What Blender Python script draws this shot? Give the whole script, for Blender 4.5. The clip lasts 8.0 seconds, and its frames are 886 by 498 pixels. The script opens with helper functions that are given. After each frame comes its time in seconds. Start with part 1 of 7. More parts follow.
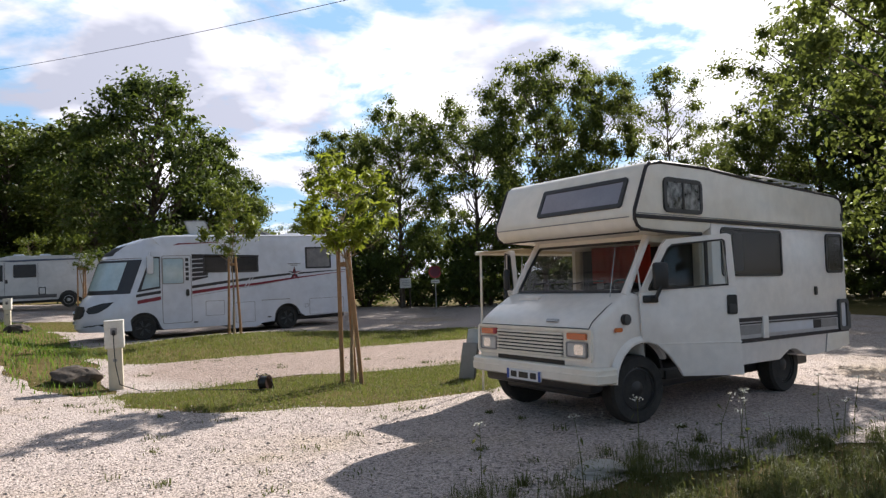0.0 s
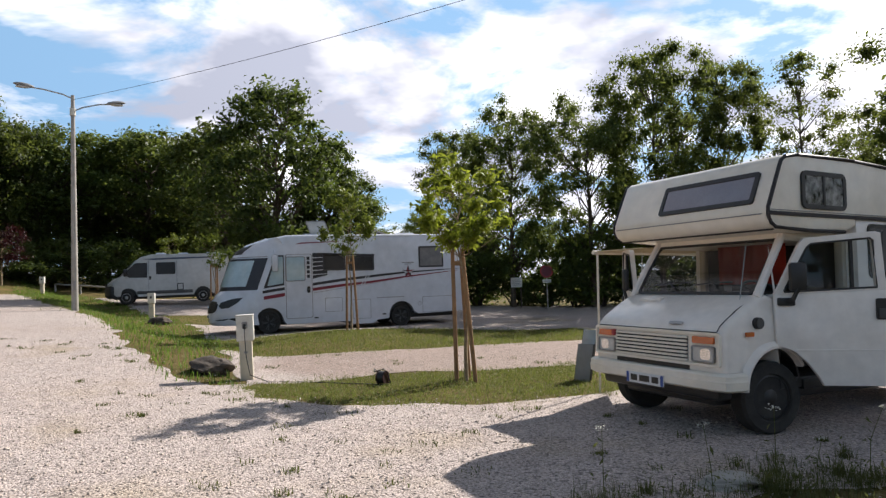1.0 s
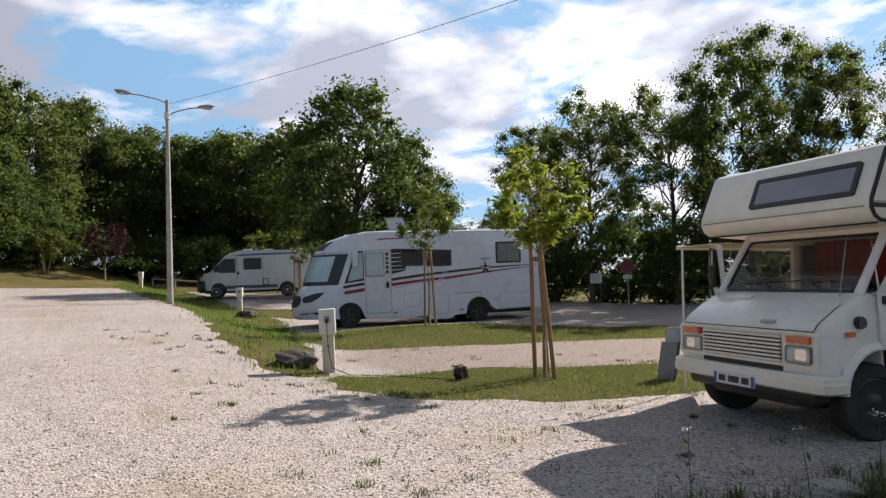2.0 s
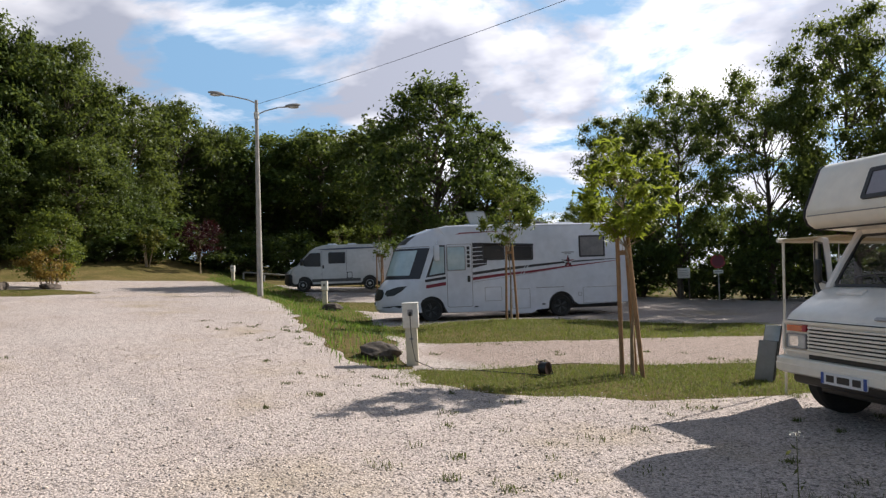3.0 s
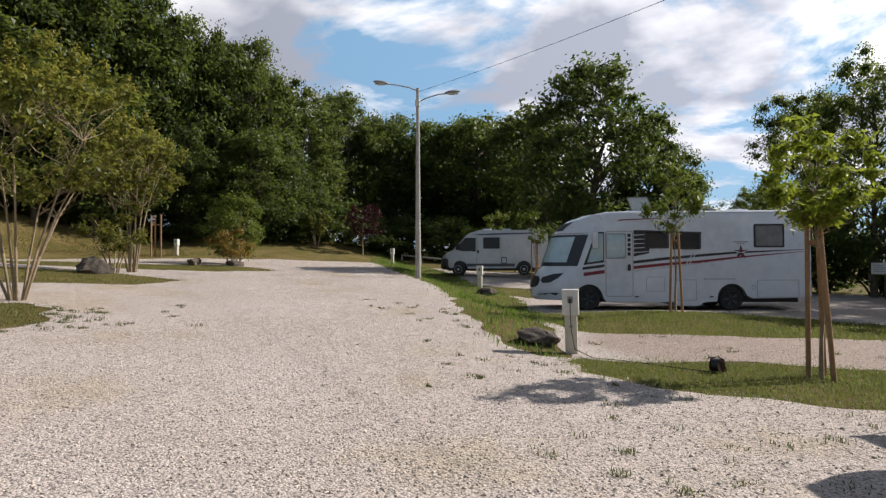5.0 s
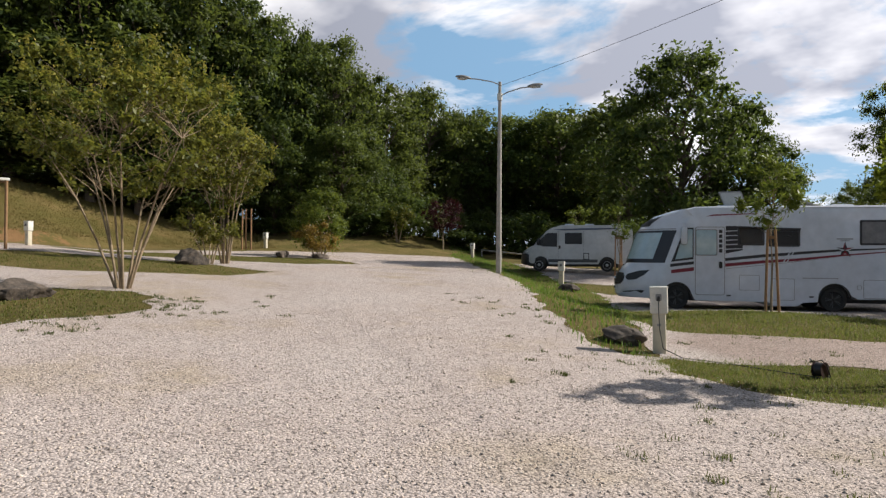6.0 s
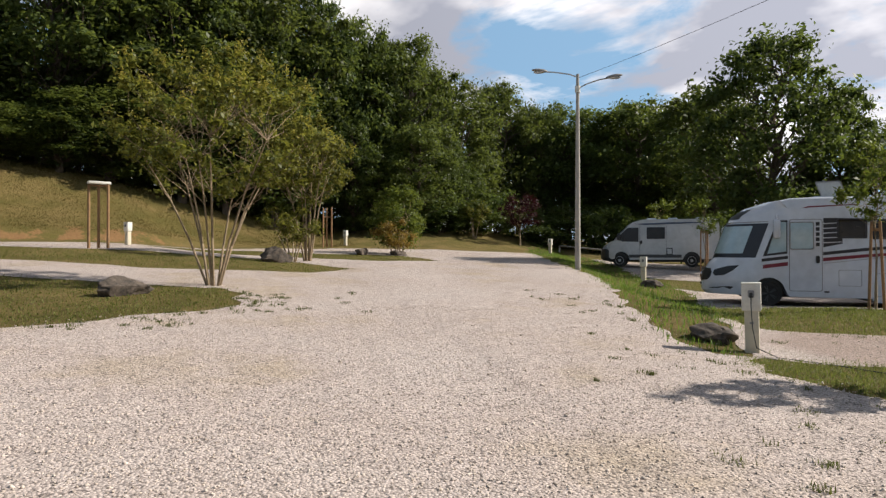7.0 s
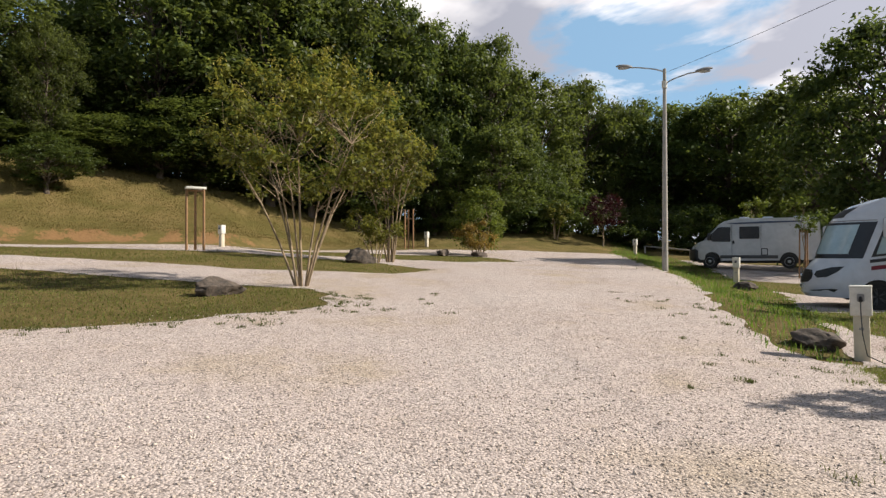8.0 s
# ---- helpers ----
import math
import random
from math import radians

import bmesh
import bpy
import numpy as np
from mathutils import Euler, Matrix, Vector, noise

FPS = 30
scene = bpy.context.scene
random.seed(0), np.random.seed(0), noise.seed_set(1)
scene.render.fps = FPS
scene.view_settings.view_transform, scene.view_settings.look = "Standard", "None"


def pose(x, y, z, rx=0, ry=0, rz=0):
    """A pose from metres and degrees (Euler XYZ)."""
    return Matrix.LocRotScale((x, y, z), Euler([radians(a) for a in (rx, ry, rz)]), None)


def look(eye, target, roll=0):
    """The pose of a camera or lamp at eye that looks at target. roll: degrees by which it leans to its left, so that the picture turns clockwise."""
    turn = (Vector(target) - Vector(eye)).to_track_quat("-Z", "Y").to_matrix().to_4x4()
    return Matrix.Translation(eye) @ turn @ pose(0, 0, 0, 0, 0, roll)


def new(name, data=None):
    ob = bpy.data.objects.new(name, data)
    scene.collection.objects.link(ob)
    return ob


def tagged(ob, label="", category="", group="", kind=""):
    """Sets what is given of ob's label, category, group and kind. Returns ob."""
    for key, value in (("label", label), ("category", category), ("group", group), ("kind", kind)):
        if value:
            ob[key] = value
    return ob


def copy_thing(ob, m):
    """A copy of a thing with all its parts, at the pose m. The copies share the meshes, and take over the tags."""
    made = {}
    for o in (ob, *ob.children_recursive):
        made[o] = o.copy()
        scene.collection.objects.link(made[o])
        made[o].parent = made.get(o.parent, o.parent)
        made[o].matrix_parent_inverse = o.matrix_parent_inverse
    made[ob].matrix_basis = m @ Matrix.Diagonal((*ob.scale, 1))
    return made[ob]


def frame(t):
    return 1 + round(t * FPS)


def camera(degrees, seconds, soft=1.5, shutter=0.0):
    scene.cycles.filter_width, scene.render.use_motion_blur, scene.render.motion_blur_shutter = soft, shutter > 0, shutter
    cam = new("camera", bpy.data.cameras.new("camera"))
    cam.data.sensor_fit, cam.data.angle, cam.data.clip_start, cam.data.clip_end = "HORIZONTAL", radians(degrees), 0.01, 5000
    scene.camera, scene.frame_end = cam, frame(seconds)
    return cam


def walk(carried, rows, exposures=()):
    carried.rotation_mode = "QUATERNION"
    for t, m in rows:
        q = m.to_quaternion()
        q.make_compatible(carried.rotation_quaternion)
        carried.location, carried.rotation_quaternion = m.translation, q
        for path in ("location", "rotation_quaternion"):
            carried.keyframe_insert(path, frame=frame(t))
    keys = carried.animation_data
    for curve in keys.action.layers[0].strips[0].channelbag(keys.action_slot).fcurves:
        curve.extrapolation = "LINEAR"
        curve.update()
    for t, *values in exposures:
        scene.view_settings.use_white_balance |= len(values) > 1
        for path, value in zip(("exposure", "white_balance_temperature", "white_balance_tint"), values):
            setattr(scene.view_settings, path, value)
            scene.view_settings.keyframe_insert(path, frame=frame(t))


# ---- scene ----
cam = camera(67.68, 8.0, soft=1.35)
# seconds, eye, target, roll
PATH = [
    (0, (0.0776, -0.1051, 1.6486), (0.0546, 1.8932, 1.7261), -2.51),
    (0.5, (0.0436, -0.1170, 1.6490), (-0.1362, 1.8729, 1.7372), -2.32),
    (1, (0.0105, -0.1012, 1.6488), (-0.3414, 1.8656, 1.7372), -2.06),
    (2.5, (-0.0222, -0.0961, 1.6542), (-0.7018, 1.7833, 1.7333), -1.93),
    (3, (-0.0746, -0.0553, 1.6489), (-0.8784, 1.7746, 1.7224), -1.78),
    (3.5, (-0.1141, -0.0367, 1.6443), (-1.0316, 1.7390, 1.7143), -1.45),
    (4, (-0.1484, -0.0235, 1.6434), (-1.1623, 1.6993, 1.7073), -1.18),
    (4.5, (-0.1968, -0.0176, 1.6348), (-1.3025, 1.6482, 1.6847), -0.73),
    (6, (-0.3160, -0.0291, 1.6191), (-1.6989, 1.4155, 1.6431), 0.45),
    (6.5, (-0.3466, -0.0290, 1.6186), (-1.8106, 1.3335, 1.6316), 0.24),
    (7, (-0.3799, -0.0281, 1.6180), (-1.9198, 1.2480, 1.6302), 0.04),
    (7.5, (-0.4024, -0.0405, 1.6192), (-2.0145, 1.1431, 1.6333), -0.09),
    (8, (-0.4501, -0.0457, 1.6266), (-2.1326, 1.0355, 1.6415), -0.06),
]
EXPOSURE = 0.55
walk(cam, [(t, look(eye, target, roll)) for t, eye, target, roll in PATH], exposures=[(0.0, EXPOSURE + 0.26, 6420, 12), (1.2, EXPOSURE + 0.13, 6380, 11), (3.5, EXPOSURE + 0.0, 6370, 10), (4.7, EXPOSURE - 0.09, 6400, 9), (6.0, EXPOSURE - 0.12, 6480, 9), (8.0, EXPOSURE + 0.06, 6740, 10)])

# ---- world and sun ----
SUN_AZ, SUN_EL = -31.5, 36.5          # degrees left of +y; above the horizon
world = bpy.data.worlds.new("sky")
scene.world = world
world.use_nodes = True


def build_sky():
    nt = world.node_tree
    nt.nodes.clear()
    N = nt.nodes.new
    out, bg = N("ShaderNodeOutputWorld"), N("ShaderNodeBackground")
    sky = N("ShaderNodeTexSky")
    sky.sky_type, sky.sun_disc = "NISHITA", False
    sky.sun_elevation, sky.sun_rotation = radians(SUN_EL), radians(-SUN_AZ)
    sky.air_density, sky.dust_density = 1.0, 0.6
    co = N("ShaderNodeTexCoord")
    sep, comb = N("ShaderNodeSeparateXYZ"), N("ShaderNodeCombineXYZ")
    nt.links.new(co.outputs["Generated"], sep.inputs[0])
    lift = N("ShaderNodeMath"); lift.operation = "MULTIPLY_ADD"; lift.inputs[1].default_value = 1.0; lift.inputs[2].default_value = 0.22
    high = N("ShaderNodeMath"); high.operation = "MAXIMUM"; high.inputs[1].default_value = 0.0
    nt.links.new(sep.outputs[2], high.inputs[0]); nt.links.new(high.outputs[0], lift.inputs[0])
    for n, s in ((0, "X"), (1, "Y")):
        div = N("ShaderNodeMath"); div.operation = "DIVIDE"
        nt.links.new(sep.outputs[n], div.inputs[0]); nt.links.new(lift.outputs[0], div.inputs[1])
        nt.links.new(div.outputs[0], comb.inputs[n])
    big = N("ShaderNodeTexNoise"); big.inputs["Scale"].default_value = 1.5; big.inputs["Detail"].default_value = 7; big.inputs["Roughness"].default_value = 0.58; big.inputs["Distortion"].default_value = 0.25
    nt.links.new(comb.outputs[0], big.inputs["Vector"])
    cover = N("ShaderNodeValToRGB")
    cover.color_ramp.elements[0].position, cover.color_ramp.elements[1].position = 0.475, 0.555
    shade = N("ShaderNodeTexNoise"); shade.inputs["Scale"].default_value = 1.9; shade.inputs["Detail"].default_value = 5
    move = N("ShaderNodeVectorMath"); move.operation = "ADD"; move.inputs[1].default_value = (3.1, 1.7, 0)
    nt.links.new(comb.outputs[0], move.inputs[0]); nt.links.new(move.outputs[0], shade.inputs["Vector"])
    tone = N("ShaderNodeValToRGB")
    tone.color_ramp.elements[0].position, tone.color_ramp.elements[1].position = 0.43, 0.61
    tone.color_ramp.elements[0].color, tone.color_ramp.elements[1].color = (4.9, 5.1, 6.1, 1), (12.6, 12.3, 12.7, 1)
    nt.links.new(shade.outputs["Fac"], tone.inputs[0])
    mix = N("ShaderNodeMix"); mix.data_type = "RGBA"
    # clouds are brightest round the sun, dullest away from it
    toward = N("ShaderNodeVectorMath"); toward.operation = "DOT_PRODUCT"
    toward.inputs[1].default_value = (-math.sin(radians(SUN_AZ)) * math.cos(radians(SUN_EL)), math.cos(radians(SUN_AZ)) * math.cos(radians(SUN_EL)), math.sin(radians(SUN_EL)))
    nt.links.new(co.outputs["Generated"], toward.inputs[0])
    glow = N("ShaderNodeMapRange"); glow.interpolation_type = "SMOOTHSTEP"
    glow.inputs["From Min"].default_value, glow.inputs["From Max"].default_value = -0.35, 1.0
    glow.inputs["To Min"].default_value, glow.inputs["To Max"].default_value = 0.76, 1.40
    nt.links.new(toward.outputs["Value"], glow.inputs["Value"])
    # more cloud towards the sun, broken cloud elsewhere
    more = N("ShaderNodeMath"); more.operation = "MULTIPLY_ADD"; more.inputs[1].default_value = 0.11; more.inputs[2].default_value = -0.105
    nt.links.new(glow.outputs[0], more.inputs[0])
    dense = N("ShaderNodeMath"); dense.operation = "ADD"
    nt.links.new(big.outputs["Fac"], dense.inputs[0]); nt.links.new(more.outputs[0], dense.inputs[1]); nt.links.new(dense.outputs[0], cover.inputs[0])
    lit = N("ShaderNodeVectorMath"); lit.operation = "SCALE"
    nt.links.new(tone.outputs[0], lit.inputs[0]); nt.links.new(glow.outputs[0], lit.inputs["Scale"])
    nt.links.new(cover.outputs[0], mix.inputs["Factor"])
    pale = N("ShaderNodeMix"); pale.data_type = "RGBA"; pale.inputs["Factor"].default_value = 0.7; pale.inputs["B"].default_value = (4.5, 7.9, 11.9, 1)
    clear = N("ShaderNodeMapRange"); clear.inputs["From Min"].default_value, clear.inputs["From Max"].default_value = -0.4, 0.7
    clear.inputs["To Min"].default_value, clear.inputs["To Max"].default_value = 0.70, 0.98
    nt.links.new(toward.outputs["Value"], clear.inputs["Value"])
    blue = N("ShaderNodeVectorMath"); blue.operation = "SCALE"
    nt.links.new(pale.outputs["Result"], blue.inputs[0]); nt.links.new(clear.outputs[0], blue.inputs["Scale"])
    nt.links.new(sky.outputs[0], pale.inputs["A"]); nt.links.new(blue.outputs[0], mix.inputs["A"]); nt.links.new(lit.outputs[0], mix.inputs["B"])
    # the sky deepens towards the zenith
    deep = N("ShaderNodeMapRange"); deep.inputs["From Min"].default_value, deep.inputs["From Max"].default_value = 0.40, 0.80
    deep.inputs["To Min"].default_value, deep.inputs["To Max"].default_value = 1.0, 0.28
    nt.links.new(sep.outputs[2], deep.inputs["Value"])
    full = N("ShaderNodeVectorMath"); full.operation = "SCALE"
    nt.links.new(mix.outputs["Result"], full.inputs[0]); nt.links.new(deep.outputs[0], full.inputs["Scale"])
    nt.links.new(full.outputs[0], bg.inputs["Color"])
    bg.inputs["Strength"].default_value = 0.059
    nt.links.new(bg.outputs[0], out.inputs[0])


build_sky()
sun = new("sun", bpy.data.lights.new("sun", "SUN"))
sun.data.energy, sun.data.angle, sun.data.color = 4.6, radians(0.6), (1.0, 0.945, 0.86)
sa, se = radians(SUN_AZ), radians(SUN_EL)
sun.matrix_world = look((30 * -math.sin(sa) * math.cos(se), 30 * math.cos(sa) * math.cos(se), 30 * math.sin(se) + 5), (0, 0, 5))


# ---- materials ----
def material(name, base=(0.5, 0.5, 0.5), rough=0.6, metal=0.0, spots=None, scale=6.0, amount=0.5, bump=0.0, bump_scale=60.0, coat=0.0, per_object=0.0, island=0.0, fine=None):
    """A principled surface: base colour broken up by a coarse noise towards spots and by a fine grain, with relief."""
    m = bpy.data.materials.new(name)
    m.use_nodes = True
    nt = m.node_tree
    N, L = nt.nodes.new, nt.links.new
    p = nt.nodes["Principled BSDF"]
    p.inputs["Roughness"].default_value, p.inputs["Metallic"].default_value = rough, metal
    p.inputs["Coat Weight"].default_value = coat
    co = N("ShaderNodeTexCoord")
    n1 = N("ShaderNodeTexNoise"); n1.inputs["Scale"].default_value = scale; n1.inputs["Detail"].default_value = 6; n1.inputs["Roughness"].default_value = 0.65
    L(co.outputs["Object"], n1.inputs["Vector"])
    ramp = N("ShaderNodeValToRGB")
    ramp.color_ramp.elements[0].position, ramp.color_ramp.elements[1].position = 0.38, 0.68
    spots = spots or tuple(c * 0.75 for c in base)
    ramp.color_ramp.elements[0].color = (*base, 1)
    ramp.color_ramp.elements[1].color = (*(b + (s - b) * amount for b, s in zip(base, spots)), 1)
    L(n1.outputs["Fac"], ramp.inputs[0])
    colour = ramp.outputs[0]
    n2 = N("ShaderNodeTexNoise"); n2.inputs["Scale"].default_value = bump_scale; n2.inputs["Detail"].default_value = 4
    L(co.outputs["Object"], n2.inputs["Vector"])
    hsv = N("ShaderNodeHueSaturation")
    span = N("ShaderNodeMapRange"); span.inputs["To Min"].default_value, span.inputs["To Max"].default_value = 0.86, 1.14
    L(n2.outputs["Fac"], span.inputs["Value"])
    value = span.outputs[0]
    if per_object or island:
        src = N("ShaderNodeObjectInfo").outputs["Random"] if per_object else N("ShaderNodeNewGeometry").outputs["Random Per Island"]
        wide = N("ShaderNodeMapRange"); w = per_object or island
        wide.inputs["To Min"].default_value, wide.inputs["To Max"].default_value = 1 - w, 1 + w
        L(src, wide.inputs["Value"])
        mul = N("ShaderNodeMath"); mul.operation = "MULTIPLY"
        L(value, mul.inputs[0]); L(wide.outputs[0], mul.inputs[1])
        value = mul.outputs[0]
    L(value, hsv.inputs["Value"]); L(colour, hsv.inputs["Color"])
    L(hsv.outputs[0], p.inputs["Base Color"])
    if bump:
        b = N("ShaderNodeBump"); b.inputs["Strength"].default_value = 0.8; b.inputs["Distance"].default_value = bump
        L(n2.outputs["Fac"], b.inputs["Height"]); L(b.outputs[0], p.inputs["Normal"])
    return m


def leaf_material(name, dark, light, trans, share=0.45, gloss=0.5):
    """Leaves: colour varies from leaf to leaf; part of the light passes through."""
    m = bpy.data.materials.new(name)
    m.use_nodes = True
    nt = m.node_tree
    N, L = nt.nodes.new, nt.links.new
    p, out = nt.nodes["Principled BSDF"], nt.nodes["Material Output"]
    geo, obi = N("ShaderNodeNewGeometry"), N("ShaderNodeObjectInfo")
    ramp = N("ShaderNodeValToRGB")
    ramp.color_ramp.elements[0].color, ramp.color_ramp.elements[1].color = (*dark, 1), (*light, 1)
    L(geo.outputs["Random Per Island"], ramp.inputs[0])
    hsv = N("ShaderNodeHueSaturation")
    wide = N("ShaderNodeMapRange"); wide.inputs["To Min"].default_value, wide.inputs["To Max"].default_value = 0.75, 1.2
    hue = N("ShaderNodeMapRange"); hue.inputs["To Min"].default_value, hue.inputs["To Max"].default_value = 0.488, 0.512
    L(obi.outputs["Random"], wide.inputs["Value"]); L(obi.outputs["Random"], hue.inputs["Value"])
    L(wide.outputs[0], hsv.inputs["Value"]); L(hue.outputs[0], hsv.inputs["Hue"]); L(ramp.outputs[0], hsv.inputs["Color"])
    L(hsv.outputs[0], p.inputs["Base Color"])
    p.inputs["Roughness"].default_value = gloss
    p.inputs["Specular IOR Level"].default_value = 0.25
    tr = N("ShaderNodeBsdfTranslucent")
    tint = N("ShaderNodeMix"); tint.data_type = "RGBA"; tint.inputs["Factor"].default_value = 0.6; tint.inputs["B"].default_value = (*trans, 1)
    L(hsv.outputs[0], tint.inputs["A"]); L(tint.outputs["Result"], tr.inputs["Color"])
    mix = N("ShaderNodeMixShader"); mix.inputs[0].default_value = share
    L(p.outputs[0], mix.inputs[1]); L(tr.outputs[0], mix.inputs[2]); L(mix.outputs[0], out.inputs["Surface"])
    return m


def gravel_material():
    """Crushed pale limestone: cells of stone at two sizes, tracks of browner fines."""
    m = bpy.data.materials.new("gravel")
    m.use_nodes = True
    nt = m.node_tree
    N, L = nt.nodes.new, nt.links.new
    p = nt.nodes["Principled BSDF"]
    p.inputs["Roughness"].default_value = 0.9
    p.inputs["Specular IOR Level"].default_value = 0.2
    co = N("ShaderNodeTexCoord")
    v = N("ShaderNodeTexVoronoi"); v.inputs["Scale"].default_value = 42
    v2 = N("ShaderNodeTexVoronoi"); v2.inputs["Scale"].default_value = 100
    big = N("ShaderNodeTexNoise"); big.inputs["Scale"].default_value = 0.35; big.inputs["Detail"].default_value = 7; big.inputs["Roughness"].default_value = 0.65
    mid = N("ShaderNodeTexNoise"); mid.inputs["Scale"].default_value = 3.0; mid.inputs["Detail"].default_value = 5
    for n in (v, v2, big, mid):
        L(co.outputs["Object"], n.inputs["Vector"])
    ramp = N("ShaderNodeValToRGB"); e = ramp.color_ramp.elements
    e[0].position, e[0].color = 0.34, (0.435, 0.352, 0.276, 1)
    e[1].position, e[1].color = 0.47, (0.475, 0.395, 0.358, 1)
    more = e.new(0.66); more.color = (0.505, 0.432, 0.398, 1)
    L(big.outputs["Fac"], ramp.inputs[0])
    sepc = N("ShaderNodeSeparateColor"); L(v.outputs["Color"], sepc.inputs[0])
    sepd = N("ShaderNodeSeparateColor"); L(v2.outputs["Color"], sepd.inputs[0])
    s1 = N("ShaderNodeMapRange"); s1.inputs["To Min"].default_value, s1.inputs["To Max"].default_value = 0.78, 1.20
    s2 = N("ShaderNodeMapRange"); s2.inputs["To Min"].default_value, s2.inputs["To Max"].default_value = 0.78, 1.22
    s3 = N("ShaderNodeMapRange"); s3.inputs["To Min"].default_value, s3.inputs["To Max"].default_value = 0.85, 1.12
    L(sepc.outputs[0], s1.inputs["Value"]); L(sepd.outputs[0], s2.inputs["Value"]); L(mid.outputs["Fac"], s3.inputs["Value"])
    a = N("ShaderNodeMath"); a.operation = "MULTIPLY"; b = N("ShaderNodeMath"); b.operation = "MULTIPLY"
    L(s1.outputs[0], a.inputs[0]); L(s2.outputs[0], a.inputs[1]); L(a.outputs[0], b.inputs[0]); L(s3.outputs[0], b.inputs[1])
    # dark gaps between the stones, and single darker stones
    gap = N("ShaderNodeMapRange"); gap.inputs["From Min"].default_value, gap.inputs["From Max"].default_value = 0.54, 0.84
    gap.inputs["To Min"].default_value, gap.inputs["To Max"].default_value = 1.03, 0.46
    L(v.outputs["Distance"], gap.inputs["Value"])
    v3 = N("ShaderNodeTexVoronoi"); v3.inputs["Scale"].default_value = 37
    L(co.outputs["Object"], v3.inputs["Vector"])
    sepe = N("ShaderNodeSeparateColor"); L(v3.outputs["Color"], sepe.inputs[0])
    odd = N("ShaderNodeMapRange"); odd.inputs["From Min"].default_value, odd.inputs["From Max"].default_value = 0.02, 0.13
    odd.inputs["To Min"].default_value, odd.inputs["To Max"].default_value = 0.46, 1.02
    L(sepe.outputs[0], odd.inputs["Value"])
    g1 = N("ShaderNodeMath"); g1.operation = "MULTIPLY"; g2 = N("ShaderNodeMath"); g2.operation = "MULTIPLY"
    L(b.outputs[0], g1.inputs[0]); L(gap.outputs[0], g1.inputs[1]); L(g1.outputs[0], g2.inputs[0]); L(odd.outputs[0], g2.inputs[1])
    b = g2
    # the first pitch is laid with browner, finer stuff
    fines = N("ShaderNodeAttribute"); fines.attribute_name = "fines"
    lay = N("ShaderNodeMix"); lay.data_type = "RGBA"; lay.inputs["B"].default_value = (0.37, 0.285, 0.245, 1)
    L(fines.outputs["Fac"], lay.inputs["Factor"]); L(ramp.outputs[0], lay.inputs["A"])
    hsv = N("ShaderNodeHueSaturation"); L(lay.outputs["Result"], hsv.inputs["Color"]); L(b.outputs[0], hsv.inputs["Value"])
    L(hsv.outputs[0], p.inputs["Base Color"])
    h = N("ShaderNodeMath"); h.operation = "MULTIPLY_ADD"; h.inputs[1].default_value = -1.0
    L(v.outputs["Distance"], h.inputs[0]); L(sepc.outputs[1], h.inputs[2])
    bp = N("ShaderNodeBump"); bp.inputs["Strength"].default_value = 1.0; bp.inputs["Distance"].default_value = 0.0095
    L(h.outputs[0], bp.inputs["Height"]); L(bp.outputs[0], p.inputs["Normal"])
    return m


